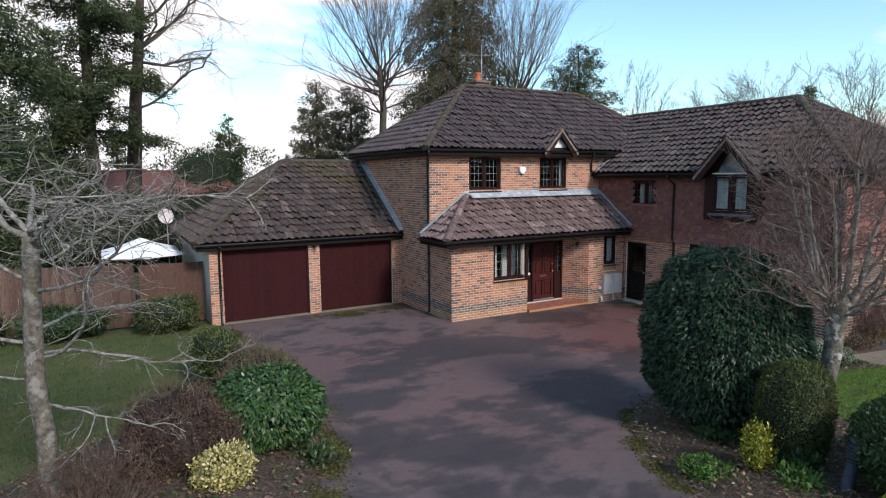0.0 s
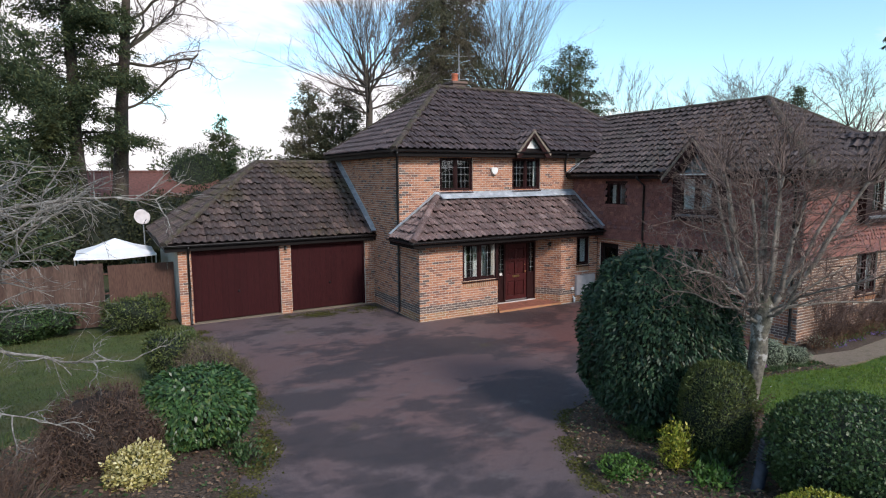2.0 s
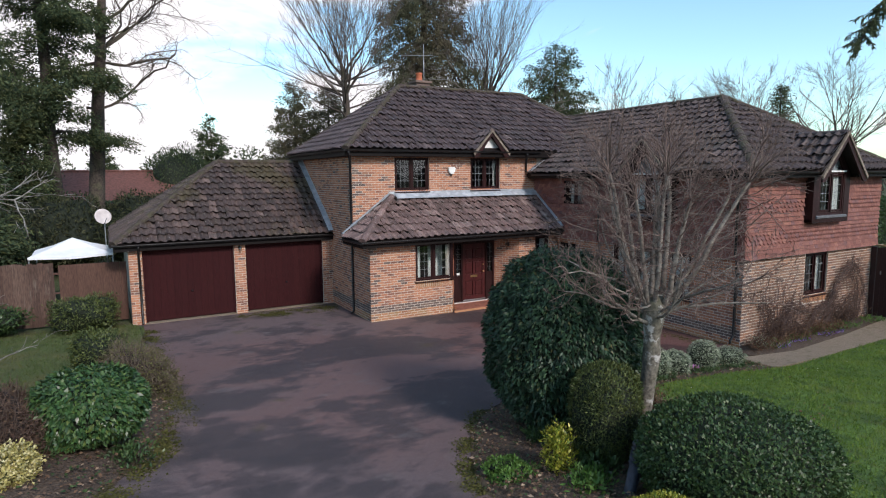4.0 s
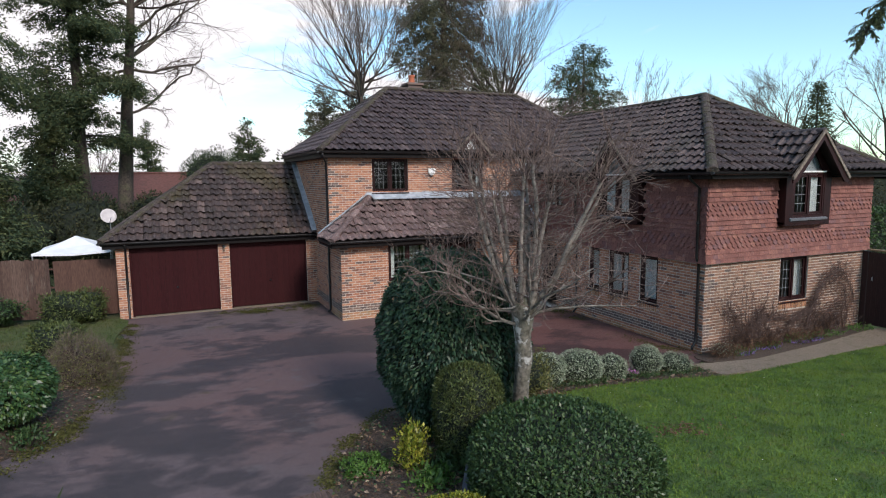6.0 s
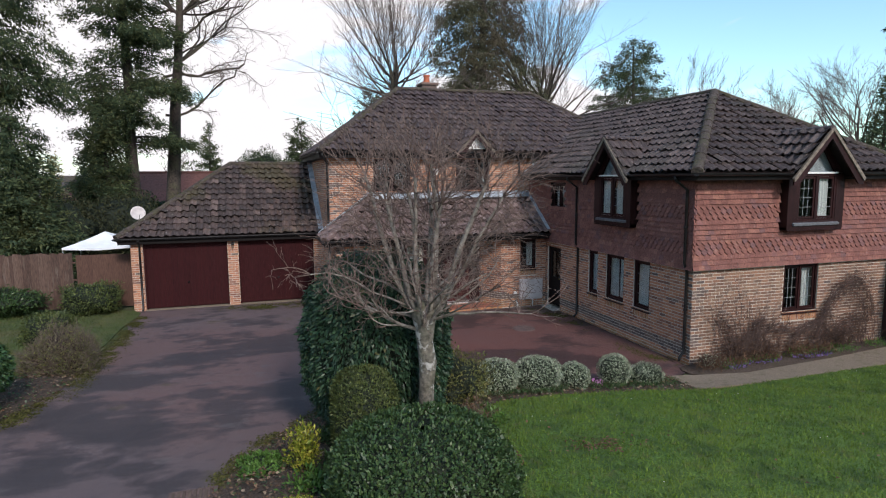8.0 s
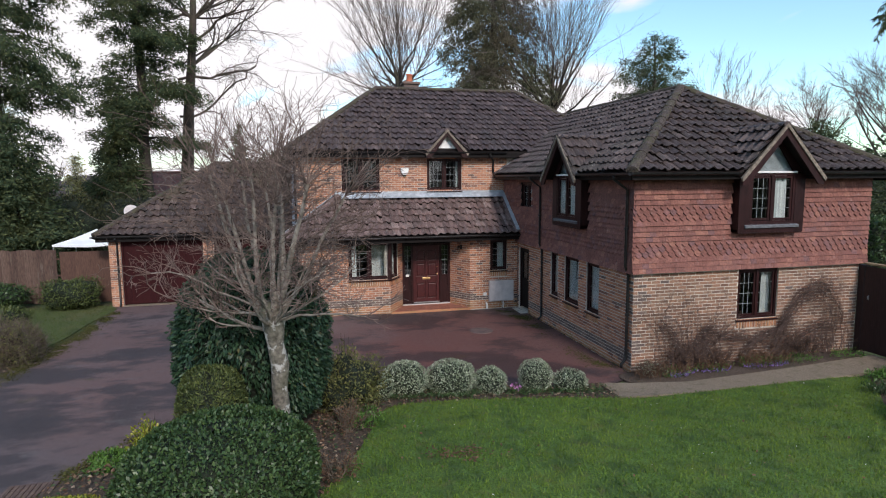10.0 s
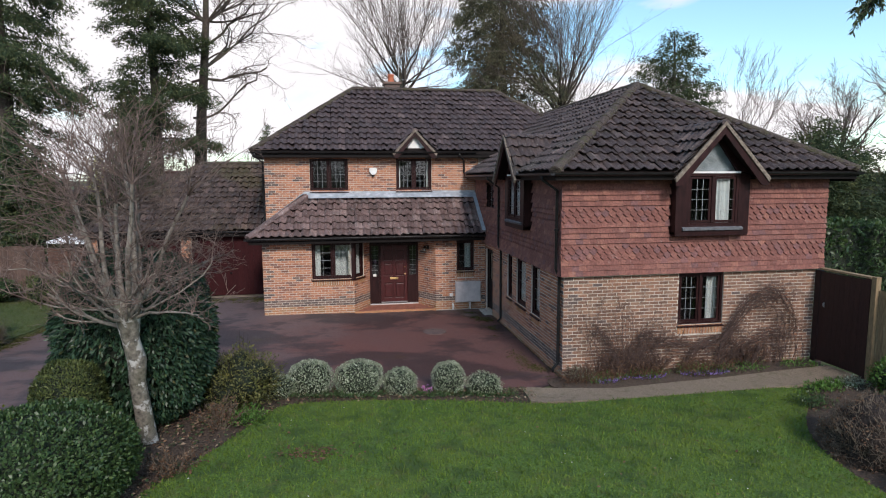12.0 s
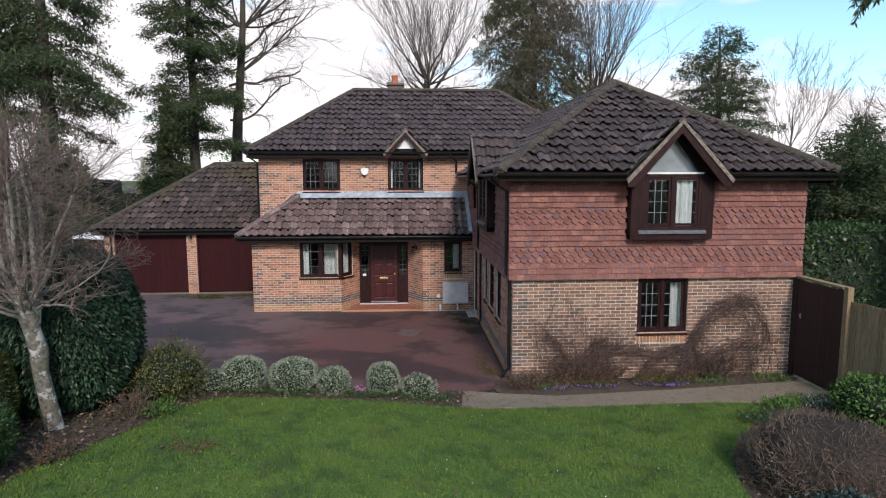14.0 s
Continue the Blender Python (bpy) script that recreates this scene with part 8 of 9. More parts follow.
M["twig_climb"] = material("dark_climber_twig", [(0.0, (0.062, 0.040, 0.036)), (1.0, (0.125, 0.082, 0.068))], 0.9, grain=(10, 0.25), bump=None)
climber(1.15, "bare fan of climber stems on the brick wall",
        [(-0.05, (-1, 0, 0.9), 1.2, 0.011, 2), (0, (-0.6, 0, 1.0), 1.5, 0.012, 2), (0.03, (-0.15, 0, 1.0), 1.6, 0.012, 2), (0.06, (0.35, 0, 1.0), 1.4, 0.012, 2), (0.1, (0.9, 0, 0.75), 1.2, 0.012, 2), (-0.3, (-0.5, 0, 1.0), 1.5, 0.010, 2),
         (-0.05, (-0.3, 0, 1), 0.9, 0.01, 2), (-0.6, (-0.1, 0, 1), 1.6, 0.008, 2), (-0.2, (-0.6, 0, 0.7), 1.0, 0.012, 2), (-0.8, (0.1, 0, 1), 1.5, 0.007, 2), (0.4, (0.1, 0, 1), 1.5, 0.009, 2)], 41,
        [(-0.45, 0.45, (-0.9, 0, 0.8), (0.9, 0, 0.8), 0.3, 0.8, 60, -0.05), (-0.9, 0.8, (-0.3, 0, 1), (0.3, 0, 1), 0.8, 1.7, 14, 0.0)],
        [([(1.05, 0.05), (0.95, 0.45), (0.70, 0.85), (0.35, 1.15)], 14, 0.05, 0.25), ([(1.1, 0.05), (1.35, 0.55), (1.65, 0.85), (2.0, 0.80)], 16, 0.07, 0.25), ([(1.15, 0.2), (1.7, 0.62), (2.2, 0.66), (2.9, 0.55), (3.6, 0.66)], 22, 0.09, 0.3)])
climber(3.75, "arching bare climber on the brick wall beyond the window",
        [(0.9, (-0.2, 0, 1), 0.9, 0.010, 2), (1.3, (0, 0, 1), 0.9, 0.010, 2), (1.6, (0.1, 0, 1), 0.8, 0.010, 2), (-0.9, (-0.4, 0, 0.8), 0.7, 0.011, 2)], 42,
        [(-1.4, 0.0, (1, 0, 0.35), (0.9, 0, 0.7), 0.4, 0.9, 26, -0.06), (0.2, 1.9, (-0.3, 0, 1), (0.3, 0, 1), 0.3, 0.7, 30, -0.02)],
        [([(3.45, 0.05), (3.62, 0.62), (3.88, 1.12), (4.25, 1.48), (4.75, 1.66), (5.15, 1.60)], 18, 0.12, 0.35), ([(4.2, 1.45), (4.7, 1.6), (5.05, 1.45), (5.3, 1.15), (5.4, 0.7)], 10, 0.15, 0.5),
         ([(3.5, 0.1), (4.1, 0.5), (4.7, 0.72), (5.3, 0.62)], 14, 0.11, 0.35), ([(4.9, 0.05), (4.95, 0.6), (5.0, 1.1), (4.8, 1.5)], 9, 0.10, 0.3), ([(2.6, 0.25), (3.1, 0.6), (3.6, 0.75), (4.0, 1.2)], 14, 0.08, 0.25)])


def low_growth(name, label, n, area, mats, length, wide, height=0.12, kind="stuff"):
    """Scattered low leaves and flowers over a stretch of bed."""
    x0, x1, y0, y1 = area
    p = np.stack([RNG.uniform(x0, x1, n), RNG.uniform(y0, y1, n), np.zeros(n)], 1)
    clump = np.sin(p[:, 0] * 5.1) + np.sin(p[:, 0] * 2.3 + 1) + np.sin(p[:, 1] * 9)
    p = p[clump > -0.4]
    p[:, 2] = [land(a, b) + 0.06 for a, b, _ in p]
    p[:, 2] += np.abs(RNG.normal(0, height * 0.5, len(p)))
    w = RNG.normal(0, 0.6, (len(p), 3)) + np.array([0, 0, 0.7])
    v, f = leaf_arrays(p, w, RNG.normal(0, 1, (len(p), 3)), length, wide)
    ob = join_np(name, v, f, mats, None, "", "stuff")
    tagged(ob, label, "plants")


low_growth("bedding_plants", "low green foliage at the foot of the brick wall", 2000, (0.1, 5.6, -0.78, -0.2), M["fresh"], 0.07, 0.016, 0.10)
low_growth("dry_plants", "dry brown stems and leaves at the foot of the wall", 4200, (-0.5, 3.6, -0.75, -0.1), M["dead"], 0.09, 0.012, 0.22)
low_growth("violet_flowers", "small violet flowers along the wall bed", 700, (0.3, 3.4, -0.80, -0.55), M["petal"], 0.035, 0.025, 0.05)
low_growth("pink_flowers", "tuft of pink crocus between two clipped balls", 120, (-3.50, -3.32, -1.15, -0.98), M["pink"], 0.06, 0.03, 0.10)
low_growth("edge_plants", "low green leaves between the clipped balls and the lawn", 2600, (-6.0, -1.5, -1.5, -1.1), M["privet"], 0.06, 0.018, 0.07)


def litter(name, loop, n, mat, label, size=0.045):
    a = np.array(loop)
    pts = []
    rnd = random.Random(len(loop) + n)
    while len(pts) < n:
        x, y = rnd.uniform(a[:, 0].min(), a[:, 0].max()), rnd.uniform(a[:, 1].min(), a[:, 1].max())
        if inside(x, y, loop):
            gap = min(1.0, edge_gap(x, y, loop) / 0.5)
            pts.append((x, y, land(x, y) + 0.03 + 0.11 * gap))
    p = np.array(pts)
    w = RNG.normal(0, 1, (n, 3)) * np.array([1, 1, 0.25])
    v, f = leaf_arrays(p, w, np.array([[0, 0, 1.0]]) + RNG.normal(0, 0.3, (n, 3)), size, size * 0.6)
    ob = join_np(name, v, f, mat, None, "", "stuff")
    tagged(ob, label, "leaf litter")


litter("leaf_litter", BED_RIGHT, 3600, M["dead"], "dry brown fallen leaves on the soil bed")
litter("leaf_litter", BED_LEFT, 2600, M["dead"], "dry brown fallen leaves on the soil bed")
litter("leaf_litter", BED_EAST, 2200, M["dead"], "dry brown fallen leaves on the soil bed")
litter("leaf_litter", BED_RIGHT, 2600, M["litter"], "pale tan fallen leaves and twigs on the soil bed", 0.06)
litter("leaf_litter", BED_LEFT, 1600, M["litter"], "pale tan fallen leaves and twigs on the soil bed", 0.06)
litter("weeds", BED_RIGHT, 2600, M["privet"], "small green weeds on the soil bed", 0.06)
litter("weeds", BED_LEFT, 1800, M["privet"], "small green weeds on the soil bed", 0.06)


def grass(loop, n, height, label, lift, mat="grass"):
    a = np.array(loop)
    rnd = np.random.default_rng(n)
    poly = np.array(loop)
    p = np.stack([rnd.uniform(a[:, 0].min(), a[:, 0].max(), n * 2), rnd.uniform(a[:, 1].min(), a[:, 1].max(), n * 2)], 1)
    hit = np.zeros(len(p), bool)
    for (x1, y1), (x2, y2) in zip(poly, np.roll(poly, -1, 0)):
        cross = (y1 > p[:, 1]) != (y2 > p[:, 1])
        xx = (x2 - x1) * (p[:, 1] - y1) / (y2 - y1 + 1e-12) + x1
        hit ^= cross & (p[:, 0] < xx)
    p = p[hit][:n]
    z = np.array([land(x, y) for x, y in p]) + lift
    p = np.column_stack([p, z])
    w = rnd.normal(0, 0.45, (len(p), 3)) + np.array([0, 0, 1.0])
    tall = 1 + rnd.normal(0, 0.2, (len(p), 1))
    v, f = leaf_arrays(p, w, rnd.normal(0, 1, (len(p), 3)), height * tall, 0.011)
    ob = join_np("grass", v, f, M[mat], None, "", "stuff")
    tagged(ob, label, "grass")


twiggy("dry_shrub", "dry brown twiggy shrub at the wall foot", (0.95, -0.32), (0.45, 0.16), 0.55, M["twig_climb"], 40, 301, M["dead"], 900, 0.03, "dry shrubs along the wall", 0.008)
twiggy("dry_shrub", "dry brown twiggy shrub at the wall foot", (1.75, -0.30), (0.5, 0.16), 0.45, M["twig_climb"], 36, 302, M["dead"], 900, 0.03, "dry shrubs along the wall", 0.008)
twiggy("dry_shrub", "dry brown twiggy shrub at the wall foot", (4.2, -0.25), (0.6, 0.15), 0.6, M["twig_climb"], 40, 303, M["dead"], 900, 0.03, "dry shrubs along the wall", 0.008)
twiggy("dry_shrub", "dry brown stalks in the bed under the evergreen", (-6.85, -3.0), (0.35, 0.3), 0.45, M["twig_fine"], 26, 305, M["dead"], 500, 0.04, "dry shrubs in the bed", 0.007)
twiggy("dry_shrub", "dry brown stalks in the bed under the evergreen", (-7.1, -4.6), (0.3, 0.3), 0.3, M["twig_fine"], 18, 306, M["dead"], 400, 0.04, "dry shrubs in the bed", 0.007)
twiggy("dry_shrub", "pale dry tuft at the corner of the wall", (-0.05, -0.45), (0.4, 0.18), 0.35, M["fence_old"], 50, 304, M["silver"], 500, 0.03, "dry shrubs along the wall", 0.006)


def lawn_wear():
    n = 170
    p = np.column_stack([RNG.normal(-5.45, 0.22, n), RNG.normal(-4.35, 0.14, n), np.zeros(n)])
    q = np.column_stack([RNG.uniform(-6, 2, 60), RNG.uniform(-8, -2.2, 60), np.zeros(60)])
    p = np.concatenate([p, q])
    p[:, 2] = [land(a, b) + 0.07 for a, b, _ in p]
    v, f = leaf_arrays(p, RNG.normal(0, 1, p.shape) * np.array([1, 1, 0.2]), np.array([[0, 0, 1.0]]) + RNG.normal(0, 0.3, p.shape), 0.05, 0.03)
    tagged(join_np("fallen_leaves", v, f, M["dead"], None, "", "stuff"), "brown fallen leaves on a worn lawn patch", "leaf litter")
    n = 60
    p = np.column_stack([RNG.uniform(-7, 3, n), RNG.uniform(-8, -1.9, n), np.zeros(n)])
    p[:, 2] = [land(a, b) + 0.075 for a, b, _ in p]
    v, f = leaf_arrays(p, RNG.normal(0, 1, p.shape) * np.array([1, 1, 0.2]), np.array([[0, 0, 1.0]]) + RNG.normal(0, 0.2, p.shape), 0.018, 0.018)
    tagged(join_np("daisies", v, f, M["white"], None, "", "stuff"), "tiny white daisies scattered in the lawn", "flowers")


lawn_wear()
grass(LAWN, 72000, 0.042, "short green lawn grass", 0.03)
grass(LAWN_LEFT, 28000, 0.06, "short mossy side-lawn grass", 0.02, "grass_dull")


def moss(label, line, wide, n, seed):
    """Small cushions of moss along an edge, thicker in patches."""
    r = np.random.default_rng(seed)
    a = np.array(line)
    seg = np.linalg.norm(np.diff(a, axis=0), axis=1)
    k = r.choice(len(seg), n, p=seg / seg.sum())
    p = a[k] + (a[k + 1] - a[k]) * r.random((n, 1)) + r.normal(0, wide, (n, 2))
    keep = np.array([noise.noise((x * 1.7, y * 1.7, seed)) + 0.5 * noise.noise((x * 5.0, y * 5.0, seed)) > r.uniform(-0.35, 0.3) for x, y in p])
    p = p[keep]
    p = np.column_stack([p, [land(x, y) + 0.006 for x, y in p]])
    v, f = leaf_arrays(p, r.normal(0, 1, p.shape) * np.array([1, 1, 0.15]), np.array([[0, 0, 1.0]]) + r.normal(0, 0.35, p.shape), 0.034, 0.030)
    tagged(join_np("moss", v, f, M["moss"], None, "", "stuff"), label, "moss")


moss("olive-green moss on the drive along the brick wall", [(-0.45, 0.3), (-0.5, 5.2), (-1.0, 6.9)], 0.20, 9000, 1)
moss("olive-green moss on the drive before the garage", [(-10.6, 10.1), (-9.2, 9.8), (-7.7, 9.9)], 0.24, 7000, 2)
moss("olive-green moss along the drive edge", [(-13.45, 9.5), (-13.4, 4.0), (-13.4, 1.2), (-13.8, -0.3), (-14.4, -1.5), (-15.5, -3.4)], 0.13, 22000, 3)
moss("olive-green moss along the drive edge", [(-10.75, -4.4), (-10.4, -3.2), (-9.8, -2.1), (-8.9, -1.1), (-7.4, -0.65), (-4.5, -0.5)], 0.09, 7000, 4)


# ---------- bollard, drain cover, edging ----------
def bollard():
    b = thing("bollard_light", "dark blue-grey ribbed garden bollard light in the bed", "bollard light", (-9.12, -4.62, land(-9.12, -4.62) - 0.02))
    part("post", Geo().lathe([(0.09, 0.0), (0.085, 0.03), (0.07, 0.05), (0.07, 0.46)], (0, 0, 0), 20), M["bollard"], b, smooth=True)
    for k in range(5):
        z = 0.47 + 0.042 * k
        part("louvre", Geo().lathe([(0.055, 0.0), (0.085, 0.006), (0.085, 0.016), (0.055, 0.034), (0.055, 0.042)], (0, 0, z), 20), M["bollard"], b, smooth=False)
    part("cap", Geo().lathe([(0.075, 0.0), (0.085, 0.012), (0.08, 0.045), (0.05, 0.075), (0.01, 0.085)], (0, 0, 0.68), 20), M["bollard"], b, smooth=True)
    b.rotation_euler = (radians(4), radians(9), 0)


bollard()


M["cover"] = material("worn_cover", [(0.0, (0.125, 0.085, 0.078)), (1.0, (0.15, 0.10, 0.09))], 0.8, grain=(40, 0.25), stain=[(5.0, 0.5, 0.66, (0.06, 0.045, 0.042), 0.7)], bump=(120, 0.6, 0.005))


def drain():
    x, y = -10.75, -3.9
    d = thing("drain_grate", "rusty brown drain grating at the drive edge", "drain", (x, y, land(x, y) + 0.012))
    part("surround", Geo().box(-0.28, -0.22, -0.05, 0.28, 0.22, 0.0), M["cover"], d)
    for k in range(8):
        part("bar", Geo().box(-0.24 + k * 0.062, -0.18, -0.02, -0.205 + k * 0.062, 0.18, 0.012), M["twig_red"], d)


drain()


def manhole(x, y, r):
    d = part("manhole_cover", Geo().lathe([(r, -0.03), (r, 0.006), (r - 0.03, 0.010), (r - 0.04, 0.006), (0.01, 0.006)], (0, 0, 0), 28), M["cover"], None)
    d.location = (x, y, land(x, y) + 0.004)
    tagged(d, "round worn reddish manhole cover in the drive", "manhole cover", "manhole covers")


manhole(-2.41, 4.44, 0.34)
manhole(-0.95, 6.3, 0.24)


# ---------- trees and hedges behind ----------
def place(name, label, x, y, category="tree"):
    return thing(name, label, category, (x, y, land(x, y) - 0.05))


def bare_tree(label, x, y, height, r, seed, stems=1, fork=0.3, kids=(4, 6), spread=0.6, up=0.07, bend=0.10, depth=4, mat="bark_oak", fine="twig_far", limbs=None, reach=0.62, rmin=0.007, more=0, lean=0.04, thick=0.11):
    t = place("bare_tree", label, x, y)
    rnd = random.Random(seed)
    segs = []
    for s in range(stems):
        a = rnd.uniform(0, 6.3)
        k = 0.0 if stems == 1 else 0.22
        way = Vector((math.cos(a) * k, math.sin(a) * k, 1))
        p, n = Vector((0.3 * k * math.cos(a), 0.3 * k * math.sin(a), 0)), 7
        rad = r * (1.0 if stems == 1 else 0.6)
        nodes = []
        for i in range(n):
            way = (way + Vector((rnd.gauss(0, lean), rnd.gauss(0, lean), 0))).normalized()
            q = p + way * height * 0.8 / n
            r0, r1 = rad * (1 - 0.8 * i / n), rad * (1 - 0.8 * (i + 1) / n)
            segs.append((*p, *q, r0, r1))
            nodes.append((q, way, r1))
            p = q
        for i in range(rnd.randint(*kids) * 2 + more):
            tt = fork + (1 - fork) * rnd.random()
            q, w0, rr = nodes[min(n - 1, int(tt * n))]
            b = rnd.uniform(0, 6.3)
            w1 = Vector((math.cos(b) * spread * 1.4, math.sin(b) * spread * 1.4, 0.9))
            grow(segs, q, w1, height * reach * (1.05 - 0.6 * tt), min(rr * 0.5, thick), depth - 1, rnd, bend, up, kids, spread, 0.48, 5, rmin, None, 0.2)
    for z, way, ln, rr in (limbs or ()):
        grow(segs, (0, 0, z), way, ln, rr, 3, rnd, 0.30, 0.0, (4, 6), 0.85, 0.45, 9, rmin, None, 0.2)
    add_branches("trunk", segs, M[mat], t, M[fine], 0.045, "bare trunk and limbs")
    return t


M["twig_far"] = material("grey_twig", [(0.0, (0.10, 0.083, 0.074)), (1.0, (0.15, 0.122, 0.105))], 0.9, grain=(4, 0.2), bump=None)


def conifer(label, x, y, height, r, reach, z0, seed, mat="conifer", n=30000, droop=0.35, spray=0.20, wide=0.07, taper=0.8, gap=0.0, trunk="bark_dark", ragged=0.35, layers=180):
    """A tall evergreen: trunk, drooping boughs and clumps of small hanging needle sprays."""
    t = place("conifer_tree", label, x, y)
    rnd = np.random.default_rng(seed)
    g = Geo()
    hs = np.linspace(0, height, 9)
    g.tube([(rnd.normal(0, 0.05), rnd.normal(0, 0.05), h) for h in hs], [max(0.03, r * (1 - 0.92 * h / height)) for h in hs], 10)
    part("trunk", g, M[trunk], t, smooth=True)
    boughs, pts, ways, lens = [], [], [], []
    for i in range(layers):
        f = (i + rnd.random()) / layers
        lens.append((f, (reach * max(0.0, 1 - f) ** taper + 0.2) * rnd.uniform(1 - ragged, 1 + ragged * 0.5)))
    total = sum(l * l for _, l in lens)
    for f, ln in lens:
        if gap and rnd.random() < gap:
            continue
        a = rnd.uniform(0, 2 * math.pi)
        p, steps = np.array([0, 0, z0 + (height - z0) * f]), 6
        w = np.array([math.cos(a), math.sin(a), 0.30 - droop * 0.3])
        chain = [p]
        for s in range(steps):
            w = w + np.array([rnd.normal(0, 0.14), rnd.normal(0, 0.14), -droop * 0.24])
            p = p + unit(w[None])[0] * ln / steps
            chain.append(p)
            boughs.append((*chain[-2], *chain[-1], max(0.010, 0.05 * (1 - f) * (1 - s / steps)), max(0.006, 0.05 * (1 - f) * (1 - (s + 1) / steps))))
        chain = np.array(chain)
        m = max(30, int(n * ln * ln / total))
        clumps = max(4, m // 26)
        tt = rnd.uniform(0.10, 1.0, clumps) ** 0.8 * steps
        k = np.minimum(tt.astype(int), steps - 1)
        q = chain[k] + (chain[k + 1] - chain[k]) * (tt - k)[:, None]
        sd = np.array([-math.sin(a), math.cos(a), 0])
        off = rnd.normal(0, 0.20, (clumps, 1)) * ln * (0.35 + 0.5 * (1 - np.abs(tt / steps - 0.55))[:, None])
        q = q + sd * off + np.array([0, 0, 1]) * rnd.normal(-0.10, 0.12, (clumps, 1)) - np.array([0, 0, 1]) * np.abs(off) * droop * 0.5
        cw = unit(w[None])[0] * 0.6 + sd * np.sign(off) * 0.6 + np.array([0, 0, -droop * 0.8])
        size = rnd.uniform(0.10, 0.30, (clumps, 1))
        pick = rnd.integers(0, clumps, m)
        pts.append(q[pick] + rnd.normal(0, 1, (m, 3)) * size[pick] * np.array([1, 1, 0.75]))
        ways.append(cw[pick] + rnd.normal(0, 0.55, (m, 3)))
    p, w = np.concatenate(pts), unit(np.concatenate(ways))
    m = len(p)
    side = unit(np.cross(w, rnd.normal(0, 1, (m, 3))))
    k = rnd.uniform(0.6, 1.4, (m, 1))
    v = np.stack([p - side * wide * 0.5 * k, p + side * wide * 0.5 * k, p + w * spray * k], 1).reshape(-1, 3)
    add_branches("bough", boughs, M[trunk], t, M[trunk], 0.0, sides=4, kind="stuff")
    join_np("foliage", v, np.arange(m * 3).reshape(-1, 3), M[mat], t, "hanging needle sprays", "stuff")
    return t


def whip_tree(label, x, y, fork, height, r, width, seed, limbs=13, whips=13, droop=9):
    """A once-pollarded tree: a stout trunk to the fork, curved limbs, and long thin upright whips."""
    t = place("bare_tree", label, x, y)
    rnd = random.Random(seed)
    segs = []
    q = Vector((0, 0, 0))
    for i in range(5):
        e = Vector((rnd.gauss(0, 0.06), rnd.gauss(0, 0.06), fork * (i + 1) / 5))
        segs.append((*q, *e, r * (1 - 0.09 * i), r * (1 - 0.09 * (i + 1))))
        q = e

    def line(p, way, length, r0, bend, up, steps, rmin):
        nodes = [p]
        for i in range(steps):
            way = (way + Vector((rnd.gauss(0, bend), rnd.gauss(0, bend), rnd.gauss(0, bend * 0.6) + up))).normalized()
            e = nodes[-1] + way * length / steps
            segs.append((*nodes[-1], *e, max(rmin, r0 * (1 - 0.75 * i / steps)), max(rmin, r0 * (1 - 0.75 * (i + 1) / steps))))
            nodes.append(e)
        return nodes, way

    def twigs(nodes, way, n, ln):
        for j in range(n):
            p = nodes[rnd.randrange(1, len(nodes))]
            side = Vector((rnd.gauss(0, 1), rnd.gauss(0, 1), rnd.gauss(0.2, 0.4)))
            line(p, (way + side * 0.45).normalized(), ln * rnd.uniform(0.4, 1.3), 0.0065, 0.13, 0.05, 3, 0.0036)

    for i in range(limbs):
        a = 6.2832 * (i + rnd.random() * 0.7) / limbs
        s = rnd.uniform(0.25, 1.0)
        way = Vector((math.cos(a) * s, math.sin(a) * s, 0.75))
        start = Vector((0, 0, fork - rnd.uniform(0.0, 1.8)))
        nodes, w = line(start, way.normalized(), width * (0.35 + 0.45 * s), r * 0.26, 0.14, 0.10, 5, 0.022)
        for k in range(whips):
            p = nodes[min(5, 1 + int(rnd.random() ** 0.6 * 5))]
            out = Vector((p.x, p.y, 0)) / max(0.5, width) * 1.25
            tip, w2 = line(p, (out + Vector((rnd.gauss(0, 0.30), rnd.gauss(0, 0.30), 1.0))).normalized(), (height - p.z) * rnd.uniform(0.4, 1.0), 0.017, 0.12, 0.055, 7, 0.0045)
            twigs(tip, w2, 11, 1.3)
    for i in range(droop):
        a = rnd.uniform(0, 6.2832)
        nodes, w = line(Vector((0, 0, fork - rnd.uniform(0.5, 3.0))), Vector((math.cos(a), math.sin(a), 0.35)).normalized(), width * rnd.uniform(0.8, 1.1), r * 0.2, 0.12, 0.01, 7, 0.015)
        for k in range(9):
            tip, w2 = line(nodes[rnd.randrange(2, 8)], (w + Vector((rnd.gauss(0, 0.5), rnd.gauss(0, 0.5), rnd.gauss(0.2, 0.35)))).normalized(), width * rnd.uniform(0.25, 0.5), 0.015, 0.14, 0.02, 5, 0.005)
            twigs(tip, w2, 7, 0.9)
    add_branches("trunk", segs, M["bark_oak"], t, M["twig_far"], 0.045, "bare trunk and limbs")


